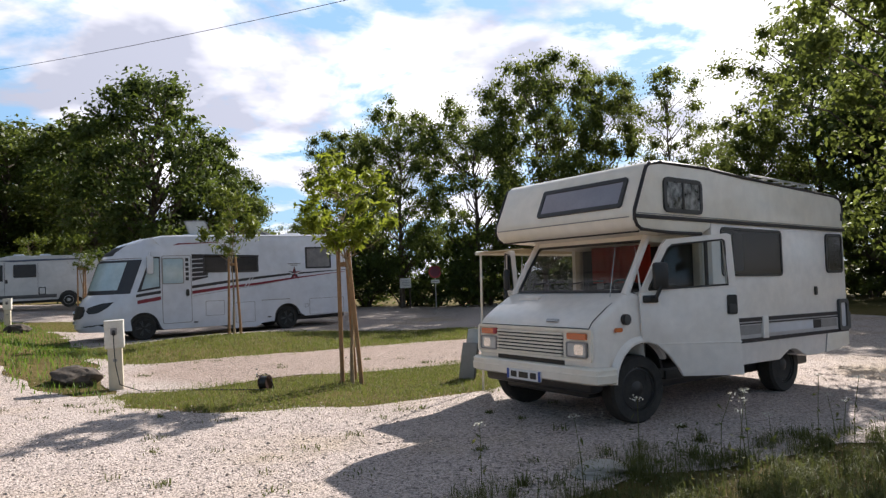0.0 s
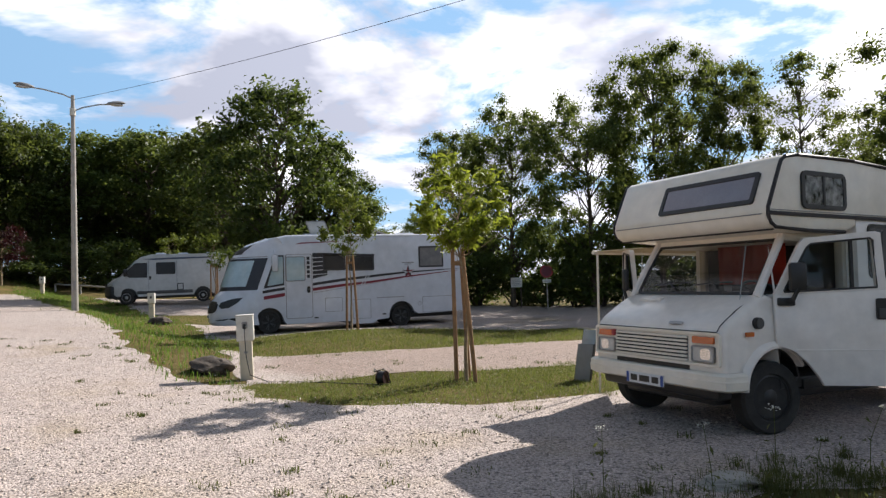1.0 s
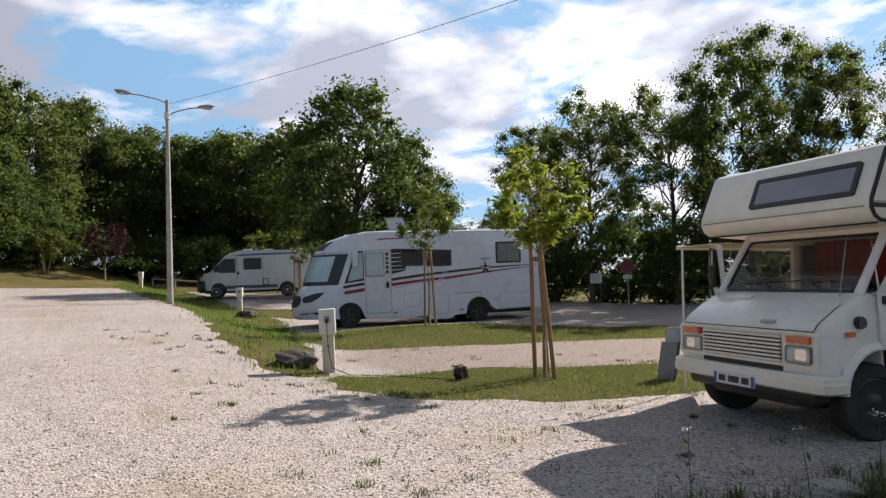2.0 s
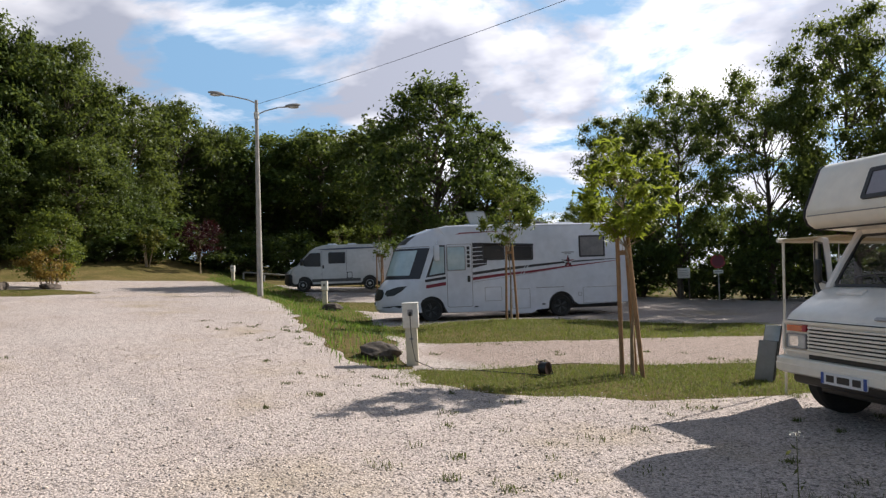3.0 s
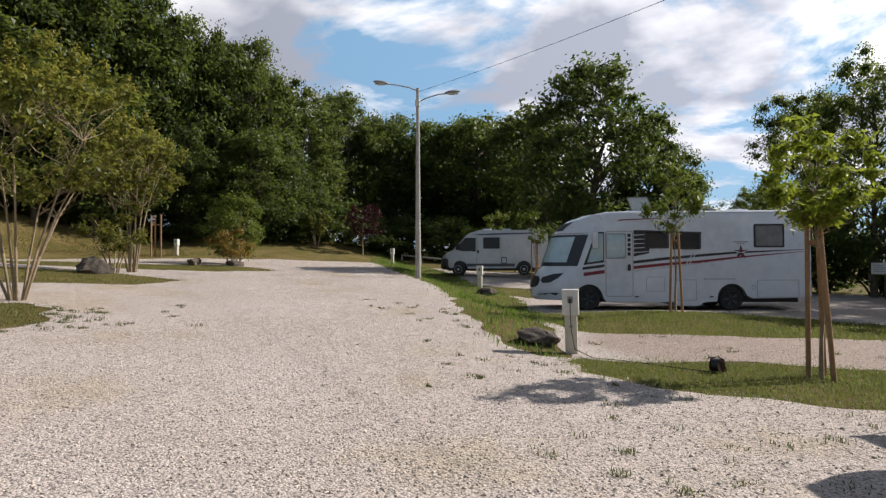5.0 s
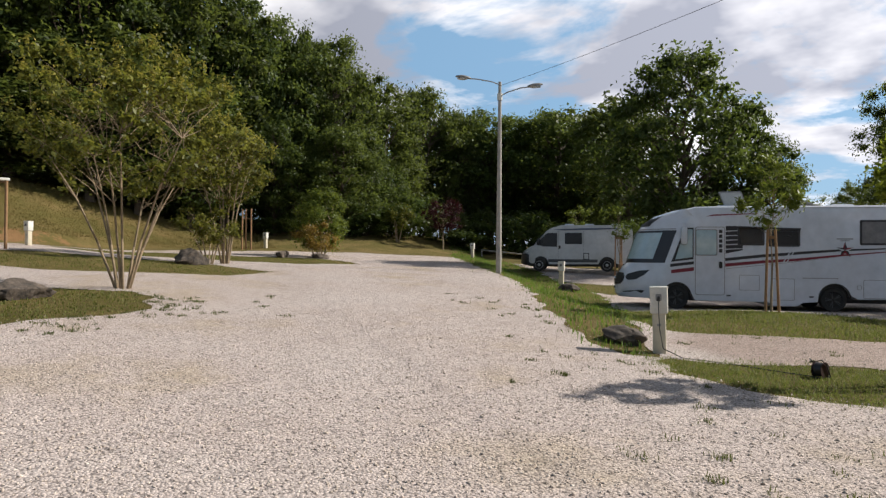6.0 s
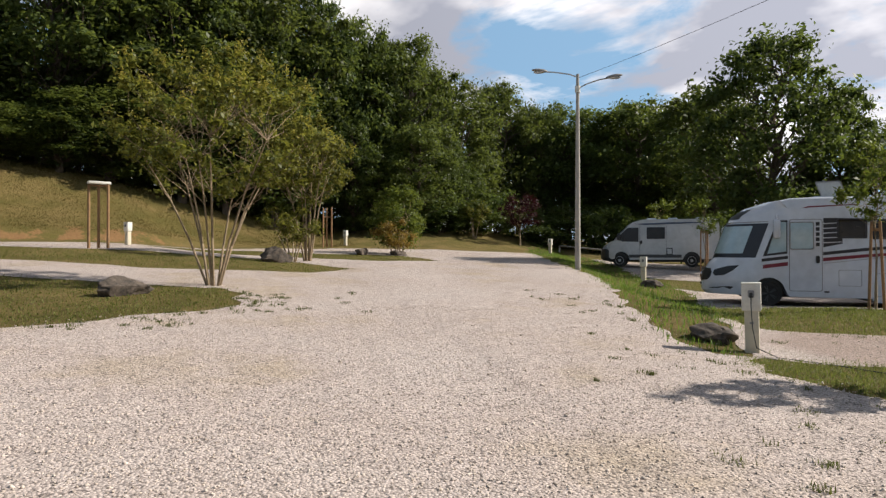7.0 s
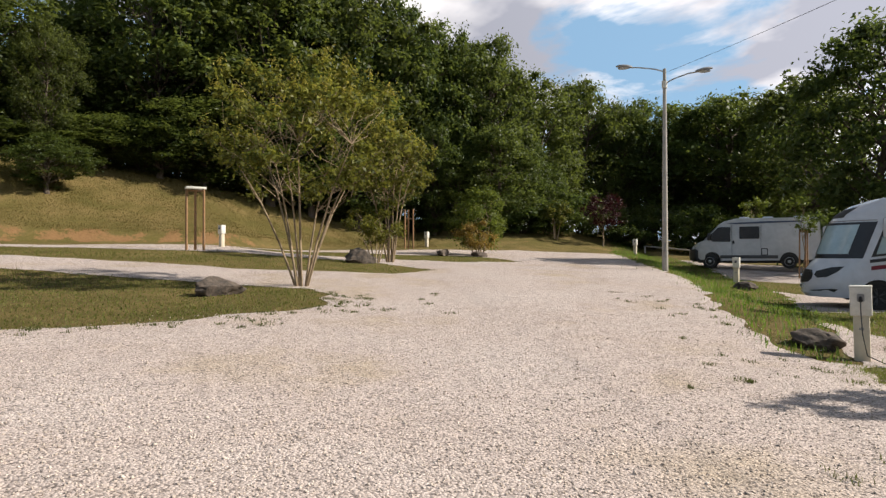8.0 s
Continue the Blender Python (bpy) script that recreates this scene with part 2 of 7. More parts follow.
def turf_material():
    """Mown grass seen from afar: green, yellowed and bare patches; raw orange soil where the bank was cut."""
    m = bpy.data.materials.new("turf")
    m.use_nodes = True
    nt = m.node_tree
    N, L = nt.nodes.new, nt.links.new
    p = nt.nodes["Principled BSDF"]
    p.inputs["Roughness"].default_value = 0.95
    p.inputs["Specular IOR Level"].default_value = 0.1
    co = N("ShaderNodeTexCoord")
    big = N("ShaderNodeTexNoise"); big.inputs["Scale"].default_value = 0.45; big.inputs["Detail"].default_value = 9; big.inputs["Roughness"].default_value = 0.75
    fine = N("ShaderNodeTexNoise"); fine.inputs["Scale"].default_value = 7; fine.inputs["Detail"].default_value = 9; fine.inputs["Roughness"].default_value = 0.85
    for n in (big, fine):
        L(co.outputs["Object"], n.inputs["Vector"])
    ramp = N("ShaderNodeValToRGB"); e = ramp.color_ramp.elements
    e[0].position, e[0].color = 0.26, (0.082, 0.080, 0.022, 1)
    e[1].position, e[1].color = 0.62, (0.175, 0.128, 0.052, 1)
    more = e.new(0.44); more.color = (0.112, 0.092, 0.029, 1)
    L(big.outputs["Fac"], ramp.inputs[0])
    soil = N("ShaderNodeAttribute"); soil.attribute_name = "soil"
    add = N("ShaderNodeMath"); add.operation = "MULTIPLY_ADD"; add.inputs[1].default_value = 3.0; add.inputs[2].default_value = -1.5
    L(fine.outputs["Fac"], add.inputs[0])
    tot = N("ShaderNodeMath"); tot.operation = "ADD"; L(soil.outputs["Fac"], tot.inputs[0]); L(add.outputs[0], tot.inputs[1])
    lump = N("ShaderNodeTexNoise"); lump.inputs["Scale"].default_value = 0.9; lump.inputs["Detail"].default_value = 4
    L(co.outputs["Object"], lump.inputs["Vector"])
    rag = N("ShaderNodeMath"); rag.operation = "MULTIPLY_ADD"; rag.inputs[1].default_value = 4.0; rag.inputs[2].default_value = -2.35
    L(lump.outputs["Fac"], rag.inputs[0])
    both = N("ShaderNodeMath"); both.operation = "ADD"; L(tot.outputs[0], both.inputs[0]); L(rag.outputs[0], both.inputs[1])
    tot = both
    cut = N("ShaderNodeMapRange"); cut.inputs["From Min"].default_value, cut.inputs["From Max"].default_value = 0.62, 0.85
    L(tot.outputs[0], cut.inputs["Value"])
    mix = N("ShaderNodeMix"); mix.data_type = "RGBA"; mix.inputs["B"].default_value = (0.22, 0.125, 0.058, 1)
    L(cut.outputs[0], mix.inputs["Factor"]); L(ramp.outputs[0], mix.inputs["A"])
    s = N("ShaderNodeMapRange"); s.inputs["From Min"].default_value, s.inputs["From Max"].default_value = 0.3, 0.7
    s.inputs["To Min"].default_value, s.inputs["To Max"].default_value = 0.72, 1.28
    L(fine.outputs["Fac"], s.inputs["Value"])
    hsv = N("ShaderNodeHueSaturation"); L(mix.outputs["Result"], hsv.inputs["Color"]); L(s.outputs[0], hsv.inputs["Value"])
    L(hsv.outputs[0], p.inputs["Base Color"])
    bp = N("ShaderNodeBump"); bp.inputs["Strength"].default_value = 0.9; bp.inputs["Distance"].default_value = 0.06
    L(fine.outputs["Fac"], bp.inputs["Height"]); L(bp.outputs[0], p.inputs["Normal"])
    return m


def glass_material(name, tint=(0.75, 0.8, 0.8), rough=0.02, dust_haze=0.0):
    m = bpy.data.materials.new(name)
    m.use_nodes = True
    nt = m.node_tree
    N, L = nt.nodes.new, nt.links.new
    out = nt.nodes["Material Output"]
    nt.nodes.remove(nt.nodes["Principled BSDF"])
    lw = N("ShaderNodeLayerWeight"); lw.inputs["Blend"].default_value = 0.5
    edge = N("ShaderNodeMath"); edge.operation = "POWER"; edge.inputs[1].default_value = 4.0
    fr = N("ShaderNodeMath"); fr.operation = "MULTIPLY_ADD"; fr.inputs[1].default_value = 0.85; fr.inputs[2].default_value = 0.05
    L(lw.outputs["Facing"], edge.inputs[0]); L(edge.outputs[0], fr.inputs[0])
    tr, gl = N("ShaderNodeBsdfTransparent"), N("ShaderNodeBsdfGlossy")
    tr.inputs["Color"].default_value = (*tint, 1); gl.inputs["Roughness"].default_value = rough
    mix = N("ShaderNodeMixShader")
    # diffuse grey film mixed in: dust, and haze that imitates reflected sky
    L(fr.outputs[0], mix.inputs[0]); L(tr.outputs[0], mix.inputs[1]); L(gl.outputs[0], mix.inputs[2]); film = N("ShaderNodeBsdfDiffuse"); film.inputs["Color"].default_value = (0.6, 0.62, 0.64, 1)
    over = N("ShaderNodeMixShader"); over.inputs[0].default_value = dust_haze
    L(mix.outputs[0], over.inputs[1]); L(film.outputs[0], over.inputs[2]); L(over.outputs[0], out.inputs["Surface"])
    return m


GRAVEL, TURF = gravel_material(), turf_material()
WHITE = material("aged_white_paint", (0.83, 0.78, 0.73), 0.32, spots=(0.75, 0.67, 0.57), scale=1.3, amount=0.4, bump=0.0006, bump_scale=9, coat=0.25)
CREAM = material("cream_fibreglass", (0.81, 0.755, 0.66), 0.34, spots=(0.70, 0.61, 0.47), scale=1.6, amount=0.4, bump=0.0008, bump_scale=7, coat=0.2)
CLEAN = material("clean_white_paint", (0.65, 0.66, 0.71), 0.22, spots=(0.57, 0.58, 0.62), scale=1.4, amount=0.5, bump=0.0004, bump_scale=5, coat=0.5)
SILVER = material("silver_beige_paint", (0.50, 0.49, 0.47), 0.3, spots=(0.34, 0.33, 0.31), scale=1.5, bump=0.0004, bump_scale=5, coat=0.4)
BLACK = material("black_plastic", (0.016, 0.016, 0.017), 0.45, spots=(0.035, 0.033, 0.03), scale=8, bump=0.0006, bump_scale=120)
RUBBER = material("tyre_rubber", (0.020, 0.019, 0.018), 0.85, spots=(0.055, 0.05, 0.042), scale=9, bump=0.002, bump_scale=70)
TRIM = material("brown_black_trim", (0.02, 0.015, 0.016), 0.6, spots=(0.035, 0.03, 0.03), scale=12)
GREYTRIM = material("grey_lower_trim", (0.27, 0.26, 0.255), 0.5, spots=(0.18, 0.17, 0.16), scale=7)
STEEL = material("dull_steel", (0.45, 0.45, 0.44), 0.42, metal=0.8, spots=(0.3, 0.29, 0.27), scale=9)
CHROME = material("chrome", (0.75, 0.75, 0.74), 0.16, metal=1.0, scale=5)
DARKIN = material("dark_interior", (0.035, 0.03, 0.028), 0.8, spots=(0.06, 0.05, 0.045), scale=6)
RED = material("red_stripe", (0.19, 0.012, 0.03), 0.35, spots=(0.24, 0.02, 0.03), scale=6)
NAVY = material("black_stripe", (0.022, 0.020, 0.026), 0.32, spots=(0.03, 0.03, 0.035), scale=6)
ORANGE = material("orange_indicator", (0.62, 0.13, 0.025), 0.2, spots=(0.5, 0.10, 0.02), scale=30, coat=0.8)
LAMPGLASS = material("headlamp_glass", (0.50, 0.50, 0.48), 0.12, spots=(0.34, 0.34, 0.33), scale=25, coat=1.0, bump=0.002, bump_scale=140)
GLASS = glass_material("window_glass")
DUSTY_HAZED = glass_material("dusty_hazed_windscreen", (0.62, 0.64, 0.64), 0.03, 0.012)
DARKGLASS = glass_material("smoked_glass", (0.10, 0.10, 0.105), 0.03)
STAKE = material("round_pine_stake", (0.33, 0.185, 0.085), 0.8, spots=(0.20, 0.115, 0.06), scale=7, amount=0.9, bump=0.003, bump_scale=35, per_object=0.12)
BARK = material("bark", (0.115, 0.085, 0.06), 0.95, spots=(0.06, 0.048, 0.036), scale=9, amount=0.9, bump=0.02, bump_scale=16)
PALEBARK = material("pale_bark", (0.32, 0.24, 0.15), 0.9, spots=(0.18, 0.13, 0.08), scale=14, amount=0.9, bump=0.004, bump_scale=40)
ROCK = material("rock", (0.120, 0.092, 0.072), 0.95, spots=(0.022, 0.020, 0.018), scale=7, amount=0.9, bump=0.03, bump_scale=12, per_object=0.15)
CONCRETE = material("weathered_concrete", (0.40, 0.37, 0.33), 0.9, spots=(0.27, 0.25, 0.22), scale=3, amount=0.8, bump=0.003, bump_scale=45)
POSTWHITE = material("white_polyester", (0.68, 0.66, 0.60), 0.45, spots=(0.52, 0.48, 0.40), scale=5, amount=0.6, bump=0.001, bump_scale=30)
POSTCREAM = material("cream_concrete_post", (0.58, 0.52, 0.40), 0.75, spots=(0.44, 0.38, 0.28), scale=5, amount=0.7, bump=0.002, bump_scale=40)
LEAF_OAK = leaf_material("oak_leaves", (0.024, 0.040, 0.011), (0.078, 0.108, 0.028), (0.19, 0.25, 0.04), 0.40)
LEAF_EDGE = leaf_material("acacia_leaves", (0.026, 0.042, 0.011), (0.102, 0.130, 0.036), (0.28, 0.33, 0.062), 0.48)
LEAF_WOOD = leaf_material("woodland_leaves", (0.028, 0.046, 0.012), (0.105, 0.138, 0.034), (0.24, 0.29, 0.05), 0.42)
LEAF_YOUNG = leaf_material("young_ash_leaves", (0.07, 0.11, 0.016), (0.27, 0.30, 0.042), (0.40, 0.47, 0.04), 0.5)
LEAF_LAGER = leaf_material("yellowing_shrub_leaves", (0.035, 0.048, 0.010), (0.19, 0.185, 0.034), (0.29, 0.29, 0.04), 0.40)
LEAF_SHRUB = leaf_material("round_shrub_leaves", (0.05, 0.08, 0.014), (0.15, 0.18, 0.03), (0.24, 0.28, 0.035), 0.42)
LEAF_RED = leaf_material("dark_red_leaves", (0.030, 0.010, 0.010), (0.065, 0.016, 0.016), (0.07, 0.016, 0.014), 0.3)
LEAF_TIP = leaf_material("yellow_tip_leaves", (0.20, 0.19, 0.03), (0.42, 0.36, 0.08), (0.46, 0.42, 0.07), 0.45)
LEAF_RUST = leaf_material("rusty_leaves", (0.11, 0.07, 0.018), (0.30, 0.19, 0.05), (0.34, 0.22, 0.04), 0.42)
DRY_GRASS = leaf_material("dry_grass", (0.10, 0.082, 0.024), (0.21, 0.155, 0.055), (0.22, 0.17, 0.05), 0.3, 0.8)
GRASS_MAT = leaf_material("grass_blades", (0.075, 0.10, 0.022), (0.23, 0.23, 0.07), (0.26, 0.31, 0.05), 0.4, 0.6)
GREEN_GRASS = leaf_material("green_verge_grass", (0.045, 0.090, 0.015), (0.15, 0.215, 0.04), (0.24, 0.38, 0.04), 0.45, 0.6)
WEED_MAT = leaf_material("tall_weeds", (0.045, 0.062, 0.016), (0.16, 0.16, 0.06), (0.19, 0.22, 0.05), 0.40, 0.6)


# ---- mesh helpers ----
def mesh_of(bm, name, mat, smooth=False):
    me = bpy.data.meshes.new(name)
    bm.normal_update()
    bm.to_mesh(me)
    bm.free()
    for m in (mat if isinstance(mat, (list, tuple)) else [mat]):
        me.materials.append(m)
    if smooth:
        me.polygons.foreach_set("use_smooth", [True] * len(me.polygons))
        me.set_sharp_from_angle(angle=radians(38))
    return me


def part(name, bm, mat, parent=None, label="", smooth=True):
    ob = new(name, mesh_of(bm, name, mat, smooth))
    ob.parent = parent
    if label:
        ob["label"] = label
    return ob


def thing(name, label, category, m, group="", kind=""):
    ob = new(name)
    ob.matrix_basis = m
    return tagged(ob, label, category, group, kind)


def box(bm, x0, x1, y0, y1, z0, z1, bevel=0.0, seg=2, m=None):
    made = bmesh.ops.create_cube(bm, size=1.0)["verts"]
    for v in made:
        v.co = Vector(((x0 + x1) / 2 + v.co.x * (x1 - x0), (y0 + y1) / 2 + v.co.y * (y1 - y0), (z0 + z1) / 2 + v.co.z * (z1 - z0)))
    if bevel:
        edges = list({e for v in made for e in v.link_edges})
        got = bmesh.ops.bevel(bm, geom=edges, offset=bevel, segments=seg, affect="EDGES", profile=0.5)
        made = list({v for f in got["faces"] for v in f.verts} | {v for v in made if v.is_valid})
    if m is not None:
        bmesh.ops.transform(bm, matrix=m, verts=made)
    return bm


def tube(bm, a, b, r0, r1=None, n=10, caps=True):
    """A tapered round bar from a to b."""
    a, b = Vector(a), Vector(b)
    r1 = r0 if r1 is None else r1
    q = (b - a).to_track_quat("Z", "Y").to_matrix()
    rings = []
    for c, r in ((a, r0), (b, r1)):
        rings.append([bm.verts.new(c + q @ Vector((r * math.cos(2 * math.pi * k / n), r * math.sin(2 * math.pi * k / n), 0))) for k in range(n)])
    for k in range(n):
        bm.faces.new((rings[0][k], rings[0][(k + 1) % n], rings[1][(k + 1) % n], rings[1][k]))
    if caps:
        bm.faces.new(rings[0][::-1]); bm.faces.new(rings[1])
    return bm


def bent(bm, pts, radii, n=8):
    """A round bar along a line of points."""
    pts = [Vector(p) for p in pts]
    rings = []
    for i, p in enumerate(pts):
        d = (pts[min(i + 1, len(pts) - 1)] - pts[max(i - 1, 0)]).normalized()
        q = d.to_track_quat("Z", "Y").to_matrix()
        r = radii[i] if isinstance(radii, (list, tuple)) else radii
        rings.append([bm.verts.new(p + q @ Vector((r * math.cos(2 * math.pi * k / n), r * math.sin(2 * math.pi * k / n), 0))) for k in range(n)])
    for u, w in zip(rings, rings[1:]):
        off = min(range(n), key=lambda s: (u[0].co - w[s].co).length)
        for k in range(n):
            bm.faces.new((u[k], u[(k + 1) % n], w[(k + 1 + off) % n], w[(k + off) % n]))
    bm.faces.new(rings[0][::-1]); bm.faces.new(rings[-1])
    return bm


def prism(bm, outline, y0, y1, bevel=0.0, seg=2):
    """An outline in x, z drawn out from y0 to y1."""
    a = [bm.verts.new((x, y0, z)) for x, z in outline]
    b = [bm.verts.new((x, y1, z)) for x, z in outline]
    n = len(outline)
    faces = [bm.faces.new(a), bm.faces.new(b[::-1])]
    for k in range(n):
        faces.append(bm.faces.new((a[k], b[k], b[(k + 1) % n], a[(k + 1) % n])))
    bmesh.ops.recalc_face_normals(bm, faces=faces)
    if bevel:
        bmesh.ops.bevel(bm, geom=[e for f in faces[:2] for e in f.edges], offset=bevel, segments=seg, affect="EDGES", profile=0.5)
    return bm


def rounded(w, h, r, n=4):
    """Outline of a rounded rectangle round 0, 0."""
    pts = []
    for cx, cy, a0 in ((w / 2 - r, h / 2 - r, 0), (-w / 2 + r, h / 2 - r, 90), (-w / 2 + r, -h / 2 + r, 180), (w / 2 - r, -h / 2 + r, 270)):
        for k in range(n + 1):
            a = radians(a0 + 90 * k / n)
            pts.append((cx + r * math.cos(a), cy + r * math.sin(a)))
    return pts


def plate(bm, outline, m, depth):
    """A flat plate of an outline, in the local x, y plane of m, thick along its z."""
    a = [bm.verts.new(m @ Vector((x, y, 0))) for x, y in outline]
    b = [bm.verts.new(m @ Vector((x, y, depth))) for x, y in outline]
    n = len(outline)
    f = [bm.faces.new(b), bm.faces.new(a[::-1])]
    for k in range(n):
        f.append(bm.faces.new((a[k], a[(k + 1) % n], b[(k + 1) % n], b[k])))
    return bm


def sheet(bm, outline, m):
    """One thin sheet of an outline in the local x, y plane of m: glass."""
    bm.faces.new([bm.verts.new(m @ Vector((x, y, 0))) for x, y in outline])
    return bm


def loft(side, W, bow, inset=0.07, n=15):
    """A body drawn from side to side: the outline in x, z bowed in plan by bow(x, y, z), its outer edges rounded."""
    bm = bmesh.new()
    top, back = max(z for _, z in side), min(x for x, _ in side)
    cuts = [(-W, inset), (-W + 0.3 * inset, 0.4 * inset), (-W + inset, 0.0)] + [(v * (W - inset), 0.0) for v in np.linspace(-0.9, 0.9, n)] + [(W - inset, 0.0), (W - 0.3 * inset, 0.4 * inset), (W, inset)]
    rows = []
    for y, d in cuts:
        rows.append([bm.verts.new((bow(x, y, z) - (d if x > 0.75 else -d if x < back + 0.3 else 0), y, z - (d if z > top - 0.4 else 0))) for x, z in side])
    for u, w in zip(rows, rows[1:]):
        for k in range(len(side)):
            bm.faces.new((u[k], u[(k + 1) % len(side)], w[(k + 1) % len(side)], w[k]))
    bm.faces.new(rows[0]); bm.faces.new(rows[-1][::-1])
    bmesh.ops.recalc_face_normals(bm, faces=bm.faces[:])
    return bm


def ring(bm, outer, inner, m, depth):
    """A flat frame between two outlines of equal count."""
    n = len(outer)
    v = [[bm.verts.new(m @ Vector((x, y, d))) for x, y in o] for d in (0, depth) for o in (outer, inner)]
    oa, ia, ob, ib = v
    for k in range(n):
        j = (k + 1) % n
        bm.faces.new((ob[k], ob[j], ib[j], ib[k])); bm.faces.new((oa[j], oa[k], ia[k], ia[j]))
        bm.faces.new((oa[k], oa[j], ob[j], ob[k])); bm.faces.new((ib[k], ib[j], ia[j], ia[k]))
    return bm


# local frames for plates on a vehicle: x forward, y left, z up
def on_left(x, y, z):
    """A frame on a left-hand wall: local x runs backward, local y up, local z out."""
    return Matrix(((-1, 0, 0, x), (0, 0, 1, y), (0, 1, 0, z), (0, 0, 0, 1)))


def on_right(x, y, z):
    return Matrix(((1, 0, 0, x), (0, 0, -1, y), (0, 1, 0, z), (0, 0, 0, 1)))


def on_front(x, y, z, lean=0.0):
    """A frame on a front wall that leans back by so many degrees: local x to the vehicle's left, local y up, local z forward."""
    return Matrix(((0, 0, 1, x), (1, 0, 0, y), (0, 1, 0, z), (0, 0, 0, 1))) @ Matrix.Rotation(radians(-lean), 4, "X")


# ---- the lie of the land ----
def step(v, a, b):
    u = np.clip((v - a) / (b - a), 0, 1)
    return u * u * (3 - 2 * u)


def land(x, y):
    """Height of the ground: level by the camera, rising to the left, a low terrace for the pitches, and the cut bank."""
    x, y = np.asarray(x, float), np.asarray(y, float)
    z = 0.053 * np.maximum(0, np.minimum(-x - 1.0, 60))
    s = (x + 5.5) * 0.7 + (y - 9.8) * 0.714
    z = z - 0.42 * step(s, -0.3, 2.2) * step(-x, 3, 13)
    z = z + 0.1 * np.exp(-((x + 7) ** 2 + (y - 18.5) ** 2) / 18) - 0.1 * np.exp(-((x + 5) ** 2 + (y - 10.3) ** 2) / 4)
    z = z + 0.17 * step(y, 26.5, 30.5) * step(s, 1.5, 3) * step(-x, 10, 16) - 0.024 * np.clip(x - 2, 0, 6) * step(y, 5, 8)
    along, across = (x + 7.2) * 0.8 + (y - 20.4) * 0.6, (y - 20.4) * 0.8 - (x + 7.2) * 0.6
    z = z - 0.13 * np.exp(-(along / 4.5) ** 2 - (across / 1.7) ** 2)
    z = z + 0.06 * np.exp(-((x - 1.0) ** 2 + (y - 7.3) ** 2) / 7)
    z = z + 0.30 * step(-x, 16, 32) * step(-y, -13, -7)
    r, az = np.hypot(x, y), np.degrees(np.arctan2(-x, y))
    rise = np.interp(az, [-180, -150, 34, 46, 56, 66, 78, 92, 110, 150, 180], [3.0, 0, 0, 1.2, 1.7, 2.3, 3.8, 5.2, 6.2, 4.0, 3.0])
    foot = np.interp(az, [30, 40, 50, 60, 75, 92, 110], [66, 52, 45, 46, 37.5, 36, 36])
    z = z + rise * step(r, foot, foot + 14) + 0.5 * step(r, foot + 0.2, foot + 1.7) * step(az, 62, 76) * step(-az, -125, -105)
    z = z + 0.02 * np.sin(0.9 * x + 0.4 * y) * np.sin(0.7 * y - 0.3 * x) * step(r, 6, 14)
    return z


def inside(poly, x, y):
    """Signed distance to a closed outline, negative within."""
    p = np.array(poly, float)
    q = np.roll(p, -1, 0)
    best = np.full(x.shape, 1e9)
    odd = np.zeros(x.shape, bool)
    for (ax, ay), (bx, by) in zip(p, q):
        ex, ey = bx - ax, by - ay
        t = np.clip(((x - ax) * ex + (y - ay) * ey) / (ex * ex + ey * ey), 0, 1)
        best = np.minimum(best, np.hypot(x - ax - t * ex, y - ay - t * ey))
        if ey:
            odd ^= ((ay > y) != (by > y)) & (x < ax + (y - ay) * ex / ey)
    return np.where(odd, -best, best)


YARD = [(-12, -12), (10, -12), (12, 4), (13, 31), (6, 35), (-8, 33.5), (-15, 36), (-22, 37.5), (-27, 36), (-31, 33.5), (-35.5, 28.5), (-36.5, 24), (-35.8, 14), (-34.5, 4), (-33, -12)]
LAWNS = {
    "strip_tree": [(-4.9, 9.3), (-4.1, 8.2), (-2.4, 7.9), (-0.7, 8.4), (1.3, 9.5), (3.4, 11.0), (3.0, 13.0), (0.4, 12.4), (-1.8, 11.2), (-3.6, 10.2)],
    "strip_motorhome": [(-10.0, 15.6), (-8.0, 13.6), (-6.0, 12.4), (-2.5, 14.6), (0.6, 17.0), (1.2, 18.2), (0.4, 19.9), (-2.4, 19.3), (-5.6, 18.2), (-8.4, 16.8)],
    "strip_van": [(-18.5, 26.3), (-15.5, 22.6), (-13.0, 22.4), (-6.0, 26.5), (-7.0, 29.0), (-15, 27.5)],
    "verge": [(-4.9, 9.2), (-6.1, 9.5), (-8.1, 11.6), (-15.7, 20.1), (-23.3, 26.4), (-31.4, 33.5), (-40, 42.5), (-39, 45), (-29, 36.5), (-21, 29.3), (-13.3, 22.0), (-8.2, 15.0), (-6.3, 11.6)],
    "foreground": [(0.1, 4.2), (1.0, 4.75), (2.2, 5.3), (4.3, 5.9), (9, 6.3), (14, 5), (12, -4), (2.0, -3), (0.6, 2.6)],
    "island_near": [(-12.6, 5.0), (-11.6, 2.5), (-11.6, 0), (-12.3, -4), (-26, -4), (-22.7, -0.7), (-18.0, 3.7), (-15.5, 6.0)],
    "island_mid": [(-20.6, 12.6), (-19.3, 10.2), (-20.8, 7), (-25, 2), (-29, -4), (-33, -4), (-29.5, 5), (-25.5, 12)],
    "island_far": [(-24.6, 19.8), (-24.8, 16.5), (-30, 11), (-34, 9), (-33.5, 13), (-28.5, 20.5)],
}


